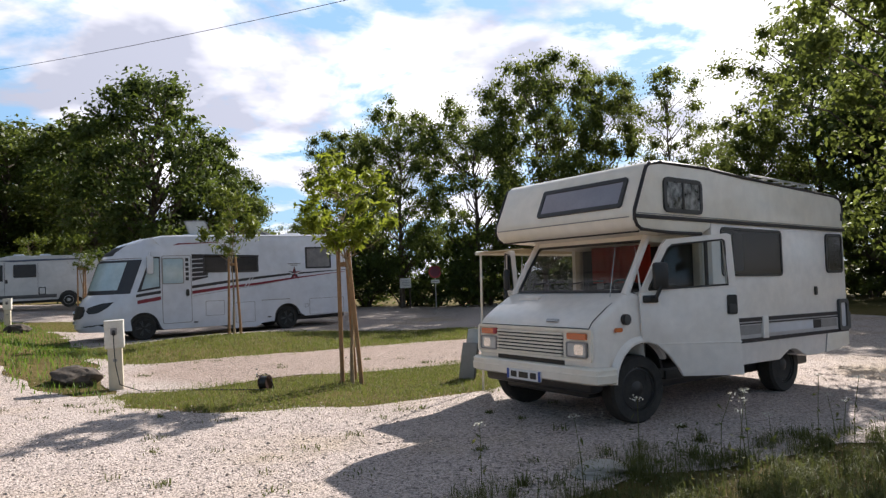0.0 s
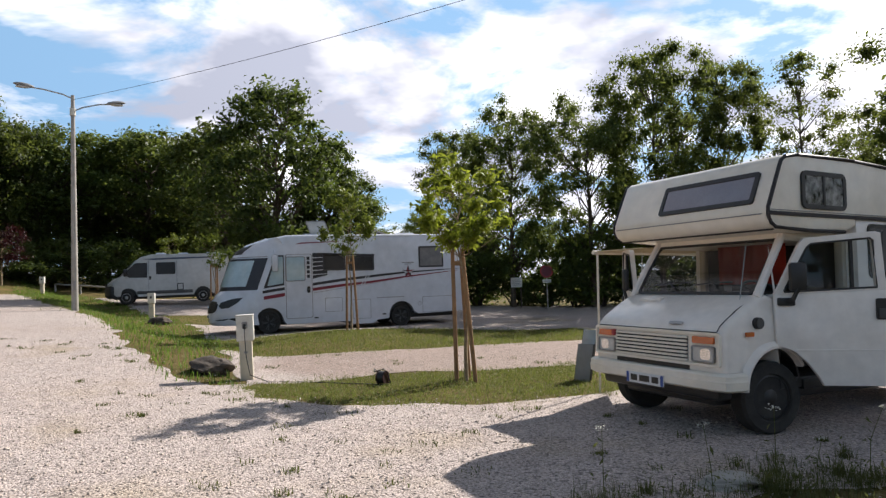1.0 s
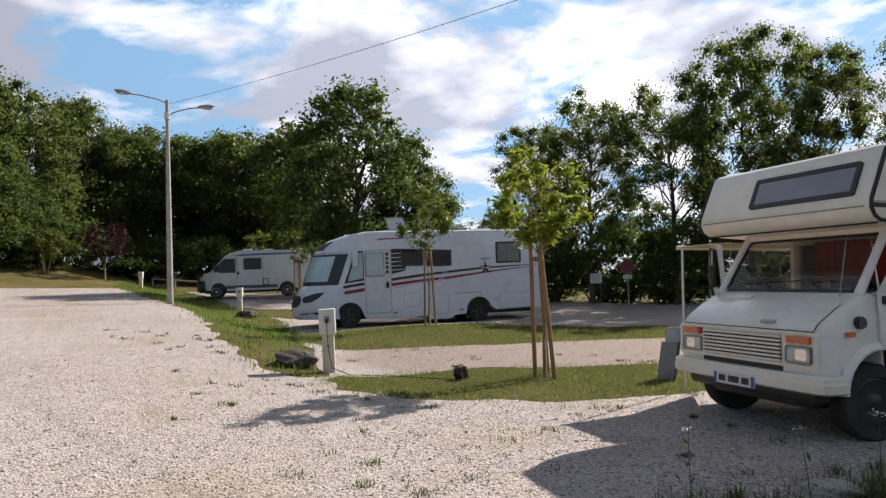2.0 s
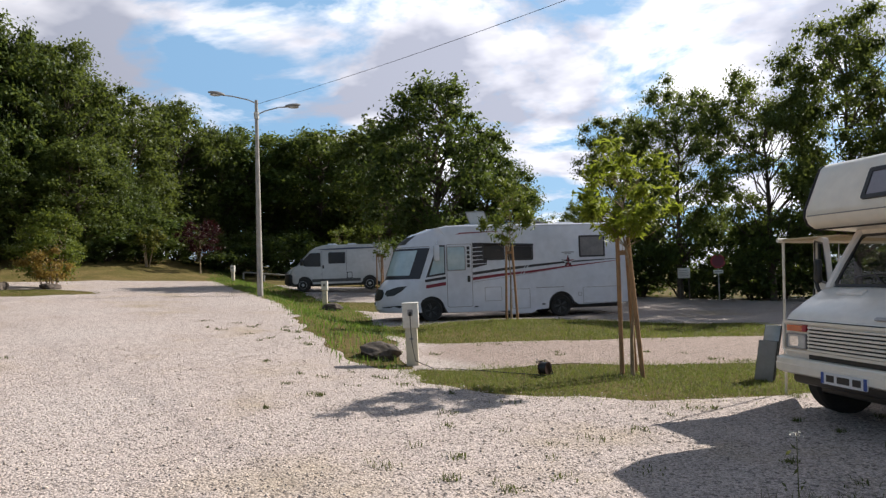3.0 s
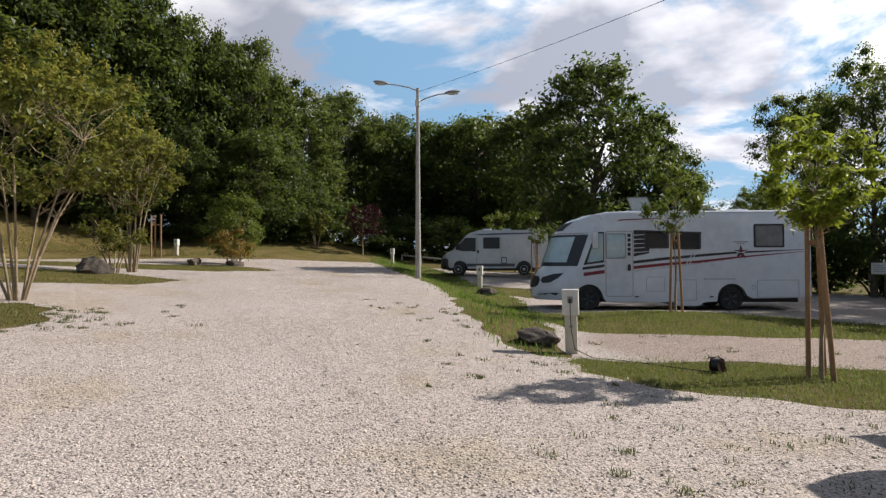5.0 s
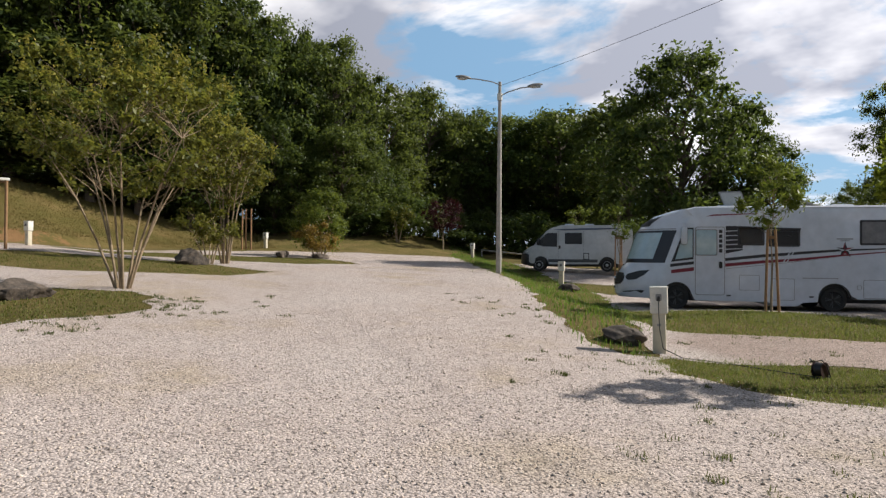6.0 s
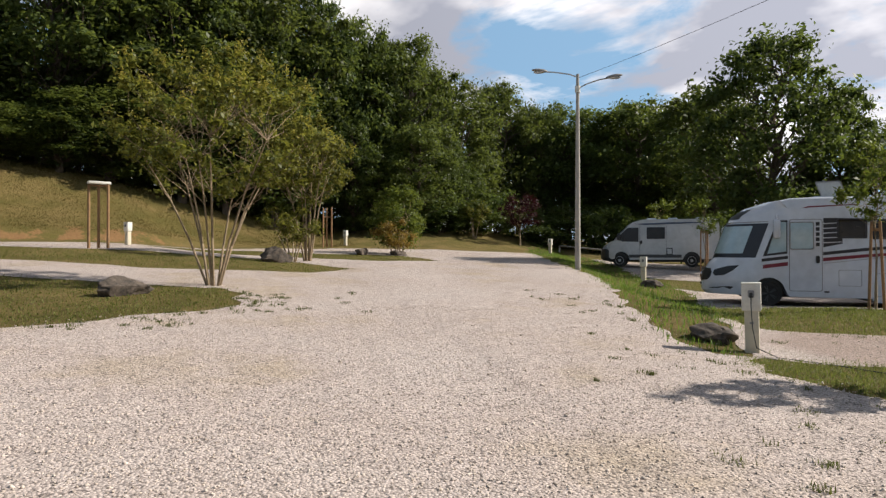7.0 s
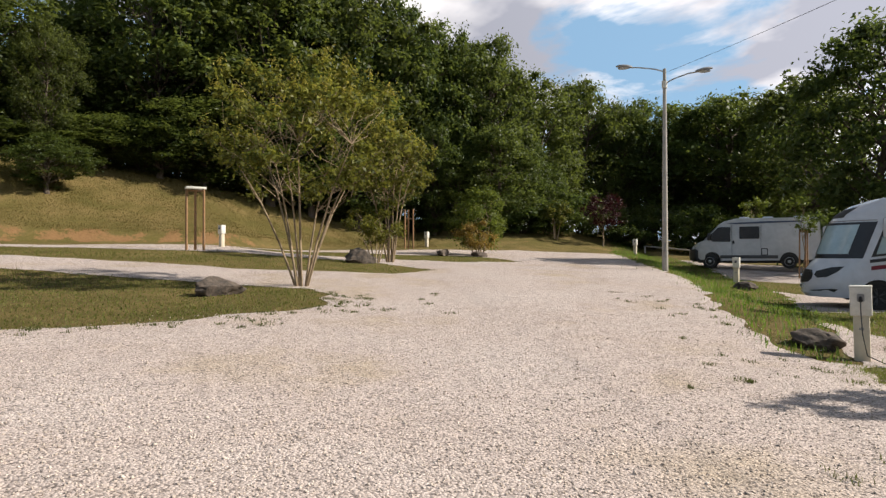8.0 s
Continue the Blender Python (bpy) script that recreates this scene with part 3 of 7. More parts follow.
def wobble(x, y):
    return 0.16 * np.sin(2.1 * x + 0.6 * y) * np.cos(1.7 * y - 0.4 * x) + 0.07 * np.sin(4.3 * x - 2.2 * y) + 0.02 * np.sin(9.1 * y + 4.0 * x)


def gravel_edge(x, y):
    """Signed distance to the edge of the gravel, negative on it."""
    d = inside(YARD, x, y)
    for poly in LAWNS.values():
        d = np.maximum(d, -inside(poly, x, y))
    return d + wobble(x, y)


def grid_mesh(name, xs, ys, z, keep, mat, soil=None):
    nx, ny = len(xs), len(ys)
    X, Y = np.meshgrid(xs, ys)
    if callable(z):
        Z = z(X, Y)
    idx = np.arange(nx * ny).reshape(ny, nx)
    quads = np.stack([idx[:-1, :-1], idx[:-1, 1:], idx[1:, 1:], idx[1:, :-1]], -1).reshape(-1, 4)
    V = np.stack([X.ravel(), Y.ravel(), Z.ravel()], -1)
    me = bpy.data.meshes.new(name)
    me.from_pydata(V.tolist(), [], quads.tolist())
    me.materials.append(mat)
    me.polygons.foreach_set("use_smooth", [True] * len(me.polygons))
    return me, X, Y


def build_ground():
    far = 1.22 ** np.arange(1, 22)
    fine_x, fine_y = np.arange(-62, 24, 0.5), np.arange(-16, 64, 0.5)
    xs = np.concatenate([fine_x[0] - 4 * far[::-1], fine_x, fine_x[-1] + 4 * far])
    ys = np.concatenate([fine_y[0] - 4 * far[::-1], fine_y, fine_y[-1] + 4 * far])
    me, X, Y = grid_mesh("ground", xs, ys, lambda x, y: land(x, y) - 0.07 * step(-gravel_edge(x, y), 0.35, 0.9), None, TURF)
    r, az = np.hypot(X, Y), np.degrees(np.arctan2(-X, Y))
    foot = np.interp(az, [30, 40, 50, 60, 75, 92, 110], [66, 52, 45, 46, 37.5, 36, 36])
    soil = step(r, foot - 0.3, foot + 0.6) * step(-r, -foot - 2.6, -foot - 1.2) * step(az, 62, 78)
    me.attributes.new("soil", "FLOAT", "POINT").data.foreach_set("value", soil.ravel())
    tagged(new("ground", me), "mown grass ground, patchy green and yellow, rising to a bank", "ground", kind="structure")
    # the gravel lies on it as a sheet of its own, trimmed to its edge
    xs, ys = np.arange(-52, 14, 0.24), np.arange(-12.5, 53, 0.24)
    X, Y = np.meshgrid(xs, ys)
    D = gravel_edge(X, Y)
    out = D > 0
    rim = (D > 0) & (D < 0.5)
    rx, ry = X[rim], Y[rim]
    for _ in range(4):                    # draw the outer ring in to the edge itself
        d = gravel_edge(rx, ry)
        gx, gy = (gravel_edge(rx + 0.02, ry) - d) / 0.02, (gravel_edge(rx, ry + 0.02) - d) / 0.02
        n = np.maximum(gx * gx + gy * gy, 0.3)
        rx, ry = rx - np.clip(d * gx / n, -0.15, 0.15), ry - np.clip(d * gy / n, -0.15, 0.15)
    PX, PY = X.copy(), Y.copy()
    PX[rim], PY[rim] = rx, ry
    keep = ~out
    idx = np.arange(X.size).reshape(X.shape)
    q = np.stack([idx[:-1, :-1], idx[:-1, 1:], idx[1:, 1:], idx[1:, :-1]], -1).reshape(-1, 4)
    q = q[keep.ravel()[q].any(1)]
    used, q = np.unique(q, return_inverse=True)
    q = q.reshape(-1, 4)
    px, py = PX.ravel()[used], PY.ravel()[used]
    pz = land(px, py) + 0.016 - 0.006 * (D.ravel()[used] > 0)
    me = bpy.data.meshes.new("gravel_road")
    me.from_pydata(np.stack([px, py, pz], -1).tolist(), [], q.tolist())
    first_pitch = [(-5.6, 11.2), (-3.6, 9.9), (0.4, 12.2), (6, 14.5), (8, 18), (1.0, 17.6), (-2.5, 14.8), (-5.9, 12.7)]
    me.attributes.new("fines", "FLOAT", "POINT").data.foreach_set("value", step(-inside(first_pitch, px, py), -0.3, 0.5))
    me.materials.append(GRAVEL)
    me.polygons.foreach_set("use_smooth", [True] * len(me.polygons))
    tagged(new("road", me), "pale pinkish crushed limestone gravel road and pitches", "gravel road", kind="structure")


build_ground()


def ground_z(x, y):
    return float(land(x, y))

# ---- vehicles: local x forward, y to the vehicle's left, z up, from the ground under the front axle ----
ACRYLIC = material("tinted_acrylic", (0.014, 0.013, 0.015), 0.2, spots=(0.025, 0.022, 0.024), scale=3, coat=0.0)
BLIND = material("silver_window_blind", (0.40, 0.52, 0.57), 0.16, spots=(0.26, 0.36, 0.41), scale=2.5, coat=1.0, bump=0.002, bump_scale=6)
CURTAIN = material("pale_curtain", (0.52, 0.47, 0.42), 0.9, spots=(0.36, 0.30, 0.26), scale=9)
REDCLOTH = material("red_curtain", (0.50, 0.05, 0.025), 0.85, spots=(0.30, 0.03, 0.02), scale=5)
CANVAS = material("beige_canvas", (0.52, 0.43, 0.28), 0.9, spots=(0.40, 0.32, 0.20), scale=4, bump=0.002, bump_scale=50)
PLATEWHITE = material("number_plate", (0.68, 0.69, 0.70), 0.35, scale=10)
PLATEBLUE = material("plate_blue", (0.03, 0.08, 0.32), 0.4)
SEATCLOTH = material("grey_seat_cloth", (0.10, 0.095, 0.09), 0.95, spots=(0.07, 0.066, 0.06), scale=12)
LAMPRED = material("red_lamp", (0.42, 0.02, 0.02), 0.2, coat=0.8, scale=20)
DARKGREY = material("dark_grey_plastic", (0.055, 0.056, 0.058), 0.5, spots=(0.08, 0.078, 0.072), scale=9)


def disc_profile(bm, profile, n=28, axis_y=0.0):
    """Turn a profile of (radius, y) pairs round the y axis."""
    rings = []
    for r, y in profile:
        rings.append([bm.verts.new((r * math.cos(2 * math.pi * k / n), axis_y + y, r * math.sin(2 * math.pi * k / n))) for k in range(n)])
    for u, w in zip(rings, rings[1:]):
        for k in range(n):
            bm.faces.new((u[k], u[(k + 1) % n], w[(k + 1) % n], w[k]))
    bm.faces.new(rings[0][::-1]); bm.faces.new(rings[-1])
    bmesh.ops.recalc_face_normals(bm, faces=bm.faces[:])
    return bm


def wheel(parent, x, y, r, width, side, rim_mat, spokes=0):
    w = new("wheel")
    w.parent = parent
    w.matrix_basis = pose(x, y, r, 0, 0, 0 if side > 0 else 180)
    h = width / 2
    part("tyre", disc_profile(bmesh.new(), [(r * 0.60, -h), (r * 0.93, -h), (r, -h * 0.7), (r, h * 0.7), (r * 0.93, h), (r * 0.66, h * 1.02), (r * 0.62, h * 0.7)]), RUBBER, w)
    rim = bmesh.new()
    if spokes:
        disc_profile(rim, [(r * 0.60, -h * 0.5), (r * 0.62, h * 0.1), (r * 0.20, h * 0.2), (r * 0.02, h * 0.2)])
        part("rim", rim, DARKGREY, w)
        for k in range(spokes):
            b = bmesh.new()
            a = 2 * math.pi * k / spokes
            for d in (-0.13, 0.13):
                bent(b, [(r * 0.1 * math.cos(a), h * 0.62, r * 0.1 * math.sin(a)), (r * 0.36 * math.cos(a + d), h * 0.78, r * 0.36 * math.sin(a + d)), (r * 0.62 * math.cos(a + d), h * 0.86, r * 0.62 * math.sin(a + d))], r * 0.042, 6)
            part("spoke", b, rim_mat, w)
    else:
        disc_profile(rim, [(r * 0.60, -h * 0.5), (r * 0.63, h * 0.8), (r * 0.58, h * 0.85), (r * 0.52, h * 0.35), (r * 0.30, h * 0.55), (r * 0.18, h * 0.80), (r * 0.02, h * 0.85)])
        part("rim", rim, rim_mat, w)
        for k in range(8):
            a = 2 * math.pi * k / 8
            part("vent_hole", tube(bmesh.new(), (r * 0.42 * math.cos(a), h * 0.36, r * 0.42 * math.sin(a)), (r * 0.42 * math.cos(a), h * 0.54, r * 0.42 * math.sin(a)), r * 0.045, n=8), BLACK, w)
    return w


def pane(parent, m, w, h, r, frame_mat, glass_mat, border=0.035, proud=0.018, name="window", label=""):
    """A framed window on a wall: a raised rubber or plastic frame and a sheet set in it."""
    win = new(name)
    win.parent = parent
    win.matrix_basis = m
    if label:
        win["label"] = label
    part("frame", ring(bmesh.new(), rounded(w, h, r), rounded(w - 2 * border, h - 2 * border, max(r - border, 0.01)), Matrix(), proud), frame_mat, win)
    part("glass", plate(bmesh.new(), rounded(w - 1.6 * border, h - 1.6 * border, max(r - border, 0.01)), Matrix.Translation((0, 0, 0.002)), proud * 0.5), glass_mat, win, smooth=False)
    return win


def arch(x, r, z, n=12, low=0.0):
    """Points of a wheel arch from its rear foot over to its front foot."""
    return [(x + r * math.cos(math.pi - math.pi * k / n), z + r * math.sin(math.pi * k / n)) for k in range(n + 1)]


def strip(parent, name, pts, y0, y1, mat, label=""):
    """A thin applied stripe of an x, z outline on a side wall."""
    return part(name, prism(bmesh.new(), pts, y0, y1), mat, parent, label, smooth=False)


BAND_GREY = material("band_grey", (0.46, 0.44, 0.44), 0.4, spots=(0.36, 0.34, 0.34), scale=6)
NET_GLASS = material("curtained_glass", (0.03, 0.028, 0.03), 0.12, spots=(0.42, 0.41, 0.40), scale=9, amount=1.0, coat=1.0)
SKYLIGHT = material("grey_skylight", (0.19, 0.18, 0.215), 0.08, spots=(0.26, 0.25, 0.28), scale=2, coat=1.0)
LINING = material("beige_door_lining", (0.50, 0.44, 0.35), 0.85, spots=(0.38, 0.32, 0.25), scale=6)


def camper():
    t = thing("camper_van", "old white overcab camper van with its cab doors open", "camper van", pose(1.387, 7.361, 0.062, 0, -1.83, -143.7))
    W = 1.05
    # living box below the waist trim
    low = [(-4.25, 0.52), (-4.29, 1.1), (-4.27, 2.08), (-1.12, 2.08), (-1.12, 0.46), (-2.47, 0.46)] + [(x, z) for x, z in arch(-2.78, 0.37, 0.20)[::-1] if z > 0.47] + [(-3.10, 0.46), (-3.40, 0.455), (-3.9, 0.485)]
    part("living_box", prism(bmesh.new(), low, -W, W, 0.025), WHITE, t)
    part("tail_skirt", prism(bmesh.new(), [(-4.275, 0.53), (-4.285, 0.72), (-3.66, 0.72), (-3.60, 0.475), (-3.9, 0.488)], W - 0.01, W + 0.008, 0.006), CREAM, t, "yellowed lower corner panel")
    # roof shell with the overcab, rounded nose
    top = [(-4.275, 2.08), (-4.26, 2.44), (-4.20, 2.52), (-4.05, 2.555), (-1.7, 2.635), (-1.1, 2.675), (-0.25, 2.672), (-0.06, 2.645), (0.0, 2.605), (0.03, 2.54), (0.205, 2.14), (0.212, 2.06), (0.175, 1.985), (0.10, 1.94), (-0.38, 1.918), (-0.95, 1.93), (-1.12, 2.0), (-1.12, 2.08)]
    part("overcab_shell", prism(bmesh.new(), top, -W - 0.01, W + 0.01, 0.045, 3), CREAM, t, "cream fibreglass overcab")
    for s in (1, -1):
        y = s * (W + 0.006)
        part("edge_trim", bent(bmesh.new(), [(-4.255, y, 2.30), (-4.245, y, 2.44), (-4.19, y, 2.51), (-4.05, y, 2.545), (-1.7, y, 2.625), (-1.1, y, 2.662), (-0.25, y, 2.66), (-0.07, y, 2.632), (-0.012, y, 2.595), (0.018, y, 2.535), (0.192, y, 2.14), (0.198, y, 2.06), (0.162, y, 1.992), (0.095, y, 1.952), (-0.38, y, 1.932), (-0.92, y, 1.935)], 0.019, 6), TRIM, t)
        part("waist_trim", prism(bmesh.new(), [(-4.275, 2.073), (-4.275, 2.108), (0.19, 2.10), (0.195, 2.062)], min(s * W, s * (W + 0.024)), max(s * W, s * (W + 0.024)), 0.004), TRIM, t)
        part("waist_line", strip_mesh([(-4.27, 2.118), (-4.27, 2.126), (0.16, 2.118), (0.16, 2.11)], s * W, s * (W + 0.016)), GREYTRIM, t, smooth=False)
        strip(t, "upper_stripe", [(-3.98, 0.945), (-3.98, 0.99), (-1.13, 0.995), (-1.13, 0.95)], s * W, s * (W + 0.012), TRIM)
        strip(t, "lower_stripe", [(-4.27, 0.715), (-4.27, 0.755), (-1.13, 0.755), (-1.13, 0.71)], s * W, s * (W + 0.014), TRIM)
        strip(t, "upper_gap_line", [(-3.98, 0.915), (-3.98, 0.93), (-1.13, 0.935), (-1.13, 0.92)], s * W, s * (W + 0.012), TRIM)
        strip(t, "grey_band", [(-4.25, 0.757), (-4.25, 0.943), (-1.13, 0.948), (-1.13, 0.757)], s * W, s * (W + 0.006), BAND_GREY)
        for x0, x1, mat in ((-2.04, -1.2, GREYTRIM), (-3.28, -2.2, CLEAN), (-3.50, -3.30, TRIM), (-3.93, -3.52, GREYTRIM)):
            strip(t, "band_panel", [(x0, 0.80), (x0, 0.905), (x1, 0.91), (x1, 0.80)], s * W, s * (W + 0.010), mat)
        part("white_strap", prism(bmesh.new(), [(-2.18, 0.745), (-2.18, 1.0), (-2.06, 1.0), (-2.06, 0.745)], min(s * W, s * (W + 0.03)), max(s * W, s * (W + 0.03)), 0.006), WHITE, t)
        part("skirt_seam", strip_mesh([(-3.605, 0.478), (-3.665, 0.715), (-3.655, 0.715), (-3.595, 0.478)], s * W, s * (W + 0.010)), GREYTRIM, t, smooth=False)
        part("rear_arch_liner", prism(bmesh.new(), [(-3.2, 0.50), (-3.1, 0.62), (-2.5, 0.62), (-2.4, 0.50)], min(s * 0.4, s * (W - 0.10)), max(s * 0.4, s * (W - 0.10))), BLACK, t, smooth=False)
    # house windows
    pane(t, on_left(-0.597, W + 0.01, 2.325), 0.67, 0.37, 0.07, BLACK, NET_GLASS, 0.045, 0.022, label="small dark window with a patterned curtain")
    part("window_bar", box(bmesh.new(), -0.61, -0.575, W + 0.01, W + 0.032, 2.16, 2.49, 0.004), BLACK, t)
    pane(t, on_left(-1.935, W, 1.75), 1.30, 0.555, 0.06, BLACK, ACRYLIC, 0.03)
    part("window_curtain", plate(bmesh.new(), rounded(0.20, 0.44, 0.05), on_left(-1.62, W + 0.006, 1.75), 0.008), DARKGREY, t, "grey curtain edge behind the glass")
    pane(t, on_left(-3.955, W, 1.77), 0.47, 0.525, 0.07, BLACK, ACRYLIC, 0.035)
    pane(t, on_right(-2.0, -W, 1.75), 1.2, 0.55, 0.07, BLACK, ACRYLIC, 0.03)
    pane(t, on_front(0.122, 0.285, 2.335, 23.6), 1.22, 0.345, 0.03, BLACK, SKYLIGHT, 0.045, 0.022, label="long narrow overcab window with grey acrylic")
    part("moulding_line", bent(bmesh.new(), [(0.216, -1.0, 2.075), (0.216, 1.0, 2.075)], 0.006, 6), GREYTRIM, t)
    part("drip_rail", bent(bmesh.new(), [(0.09, -1.02, 1.935), (0.09, 1.02, 1.935)], 0.012, 6), TRIM, t)
    part("cab_header", box(bmesh.new(), -1.1, -0.27, -0.86, 0.86, 1.845, 1.93, 0.015), CREAM, t, "cream panel over the windscreen")
    part("door_lock", plate(bmesh.new(), rounded(0.055, 0.11, 0.02), on_left(-3.40, W, 1.278), 0.022), BLACK, t)
    part("lamp_guard", ring(bmesh.new(), rounded(0.27, 0.42, 0.04), rounded(0.17, 0.32, 0.03), on_left(-4.115, W, 0.945), 0.035), DARKGREY, t, "dark grey corner frame round a pale hatch")
    part("hatch", plate(bmesh.new(), rounded(0.17, 0.32, 0.03), on_left(-4.115, W, 0.945), 0.012), CLEAN, t)
    part("rear_lamp", box(bmesh.new(), -4.37, -4.27, 0.74, 1.06, 0.74, 0.98, 0.02), DARKGREY, t)
    part("rear_bumper", box(bmesh.new(), -4.35, -4.23, -0.98, 0.98, 0.54, 0.70, 0.03), CREAM, t)
    part("roof_vent", plate(bmesh.new(), rounded(0.05, 0.11, 0.02), on_left(-4.21, W + 0.01, 2.27), 0.014), BLACK, t)
    # roof rack
    for s in (1, -1):
        part("rack_rail", bent(bmesh.new(), [(-2.25, 0.85 * s, 2.61), (-2.30, 0.85 * s, 2.73), (-3.9, 0.85 * s, 2.70), (-4.12, 0.85 * s, 2.56)], 0.013, 6), STEEL, t)
        for x in (-2.7, -3.1, -3.5, -3.9):
            part("rack_post", tube(bmesh.new(), (x, 0.85 * s, 2.55), (x, 0.85 * s, 2.71), 0.011, n=6), STEEL, t)
    for x in (-2.35, -2.75, -3.15, -3.55, -3.9):
        part("rack_bar", tube(bmesh.new(), (x, -0.85, 2.715), (x, 0.85, 2.715), 0.012, n=6), STEEL, t)
    part("roof_hatch", box(bmesh.new(), -3.2, -2.7, -0.3, 0.3, 2.59, 2.69, 0.03), GREYTRIM, t)
    # cab: nose with wheel arches
    C = 0.93
    nose = [(-0.10, 0.46), (-0.10, 1.29), (0.06, 1.325), (0.16, 1.30), (0.40, 1.17), (0.56, 1.065), (0.615, 1.01), (0.635, 0.95), (0.645, 0.62), (0.62, 0.56), (0.44, 0.54)] + [p for p in reversed(arch(0.0, 0.395, 0.43, 18)) if p[0] > -0.09]
    nose_bm = prism(bmesh.new(), nose, -C, C, 0.06, 3)
    for v in nose_bm.verts:       # the nose narrows a little towards the front, the bonnet towards the top
        v.co.y *= 1 - 0.075 * max(0, v.co.x) - 0.10 * max(0, v.co.z - 1.0)
    part("nose", nose_bm, WHITE, t)
    for s in (1, -1):
        part("arch_liner", prism(bmesh.new(), arch(0.0, 0.52, 0.40, 14), min(s * 0.30, s * 0.60), max(s * 0.30, s * 0.60)), BLACK, t, smooth=False)
        part("arch_lining", prism(bmesh.new(), arch(0.0, 0.393, 0.43, 18) + list(reversed(arch(0.0, 0.372, 0.43, 18))), min(s * 0.55, s * 0.895), max(s * 0.55, s * 0.895)), BLACK, t, smooth=False)
        flare = bmesh.new()          # pressed wing flare: a wide lip standing out of the side
        rows = []
        for r, y in ((0.47, C - 0.035), (0.445, C + 0.012), (0.41, C + 0.034), (0.385, C + 0.030), (0.385, C - 0.05)):
            rows.append([flare.verts.new((x, s * y * (1 - 0.05 * max(0, x)), z)) for x, z in arch(0.0, r, 0.43, 18)[3:]])
        for u, w in zip(rows, rows[1:]):
            for k in range(len(u) - 1):
                flare.faces.new((u[k], u[k + 1], w[k + 1], w[k]))
        bmesh.ops.recalc_face_normals(flare, faces=flare.faces[:])
        part("arch_flare", flare, WHITE, t)
        part("side_indicator", plate(bmesh.new(), rounded(0.10, 0.042, 0.012), on_left(0.325, C - 0.022, 0.955) if s > 0 else on_right(0.325, -C + 0.022, 0.955), 0.02), ORANGE, t)
        part("door_post", prism(bmesh.new(), [(-0.14, 0.88), (-0.14, 1.32), (-0.07, 1.32), (-0.07, 0.88)], min(s * 0.80, s * 0.905), max(s * 0.80, s * 0.905)), WHITE, t, smooth=False)
    part("filler_cap", tube(bmesh.new(), (0.21, C - 0.07, 1.055), (0.21, C + 0.008, 1.055), 0.055, n=16), BLACK, t)
    part("filler_ring", disc_profile(bmesh.new(), [(0.03, C + 0.006), (0.05, C + 0.014), (0.05, C + 0.018), (0.03, C + 0.018)], 16), DARKGREY, t).location = (0.21, 0, 1.055)
    part("bonnet_seam", bent(bmesh.new(), [(0.632, 0.815, 0.985), (0.60, 0.825, 1.04), (0.40, 0.83, 1.172), (0.10, 0.825, 1.315)], 0.005, 5), BLACK, t)
    part("bonnet_edge", bent(bmesh.new(), [(0.640, -0.82, 0.978), (0.643, 0.0, 0.978), (0.640, 0.82, 0.978)], 0.005, 5), BLACK, t)
    part("bonnet_scoop", prism(bmesh.new(), [(0.20, 1.275), (0.215, 1.292), (0.27, 1.262), (0.275, 1.24)], -0.58, -0.26, 0.006), WHITE, t)
    part("bonnet_badge", plate(bmesh.new(), rounded(0.17, 0.04, 0.01), on_front(0.60, 0.29, 1.04, 55), 0.012), BAND_GREY, t)
    part("cab_floor", box(bmesh.new(), -1.12, -0.10, -0.90, 0.90, 0.42, 0.52, 0.01), BLACK, t)
    part("underbody", box(bmesh.new(), -4.0, 0.45, -0.62, 0.62, 0.26, 0.46, 0.03), BLACK, t)
    part("lower_valance", box(bmesh.new(), 0.42, 0.62, -0.80, 0.80, 0.34, 0.56, 0.04), BLACK, t)
    part("cab_bulkhead", box(bmesh.new(), -1.16, -1.118, -0.9, 0.9, 0.5, 1.93, 0.0), DARKIN, t, smooth=False)
    # bumper wrapped round the corners
    b = bmesh.new()
    plan = [(0.44, -0.985), (0.62, -0.98), (0.69, -0.95), (0.725, -0.86)] + [(0.735, y) for y in np.linspace(-0.7, 0.7, 7)] + [(0.725, 0.86), (0.69, 0.95), (0.62, 0.98), (0.44, 0.985)]
    rows = [[b.verts.new((x - ins * (1 if abs(y) < 0.97 else 0.2), y * (1 - ins * 0.9), z)) for x, y in plan] for z, ins in ((0.442, 0.09), (0.444, 0.03), (0.462, 0.004), (0.535, 0.0), (0.545, 0.008), (0.585, 0.006), (0.602, 0.022), (0.607, 0.09))]
    for u, w in zip(rows, rows[1:]):
        for k in range(len(plan) - 1):
            b.faces.new((u[k], u[k + 1], w[k + 1], w[k]))
    bmesh.ops.recalc_face_normals(b, faces=b.faces[:])
    part("bumper", b, CREAM, t)
    part("lower_grille_slot", box(bmesh.new(), 0.630, 0.652, -0.53, 0.49, 0.595, 0.65), BLACK, t, smooth=False)
    # grille and lamps
    G = on_front(0.640, 0.0, 0.815, 1.5)
    part("grille_surround", ring(bmesh.new(), rounded(1.74, 0.315, 0.03), rounded(1.68, 0.265, 0.02), G, 0.030), CREAM, t)
    part("grille_panel", plate(bmesh.new(), rounded(1.68, 0.265, 0.02), G, 0.008), CREAM, t)
    part("grille_recess", plate(bmesh.new(), rounded(1.0, 0.238, 0.01), G @ Matrix.Translation((-0.02, -0.008, 0.006)), 0.008), BLACK, t, smooth=False)
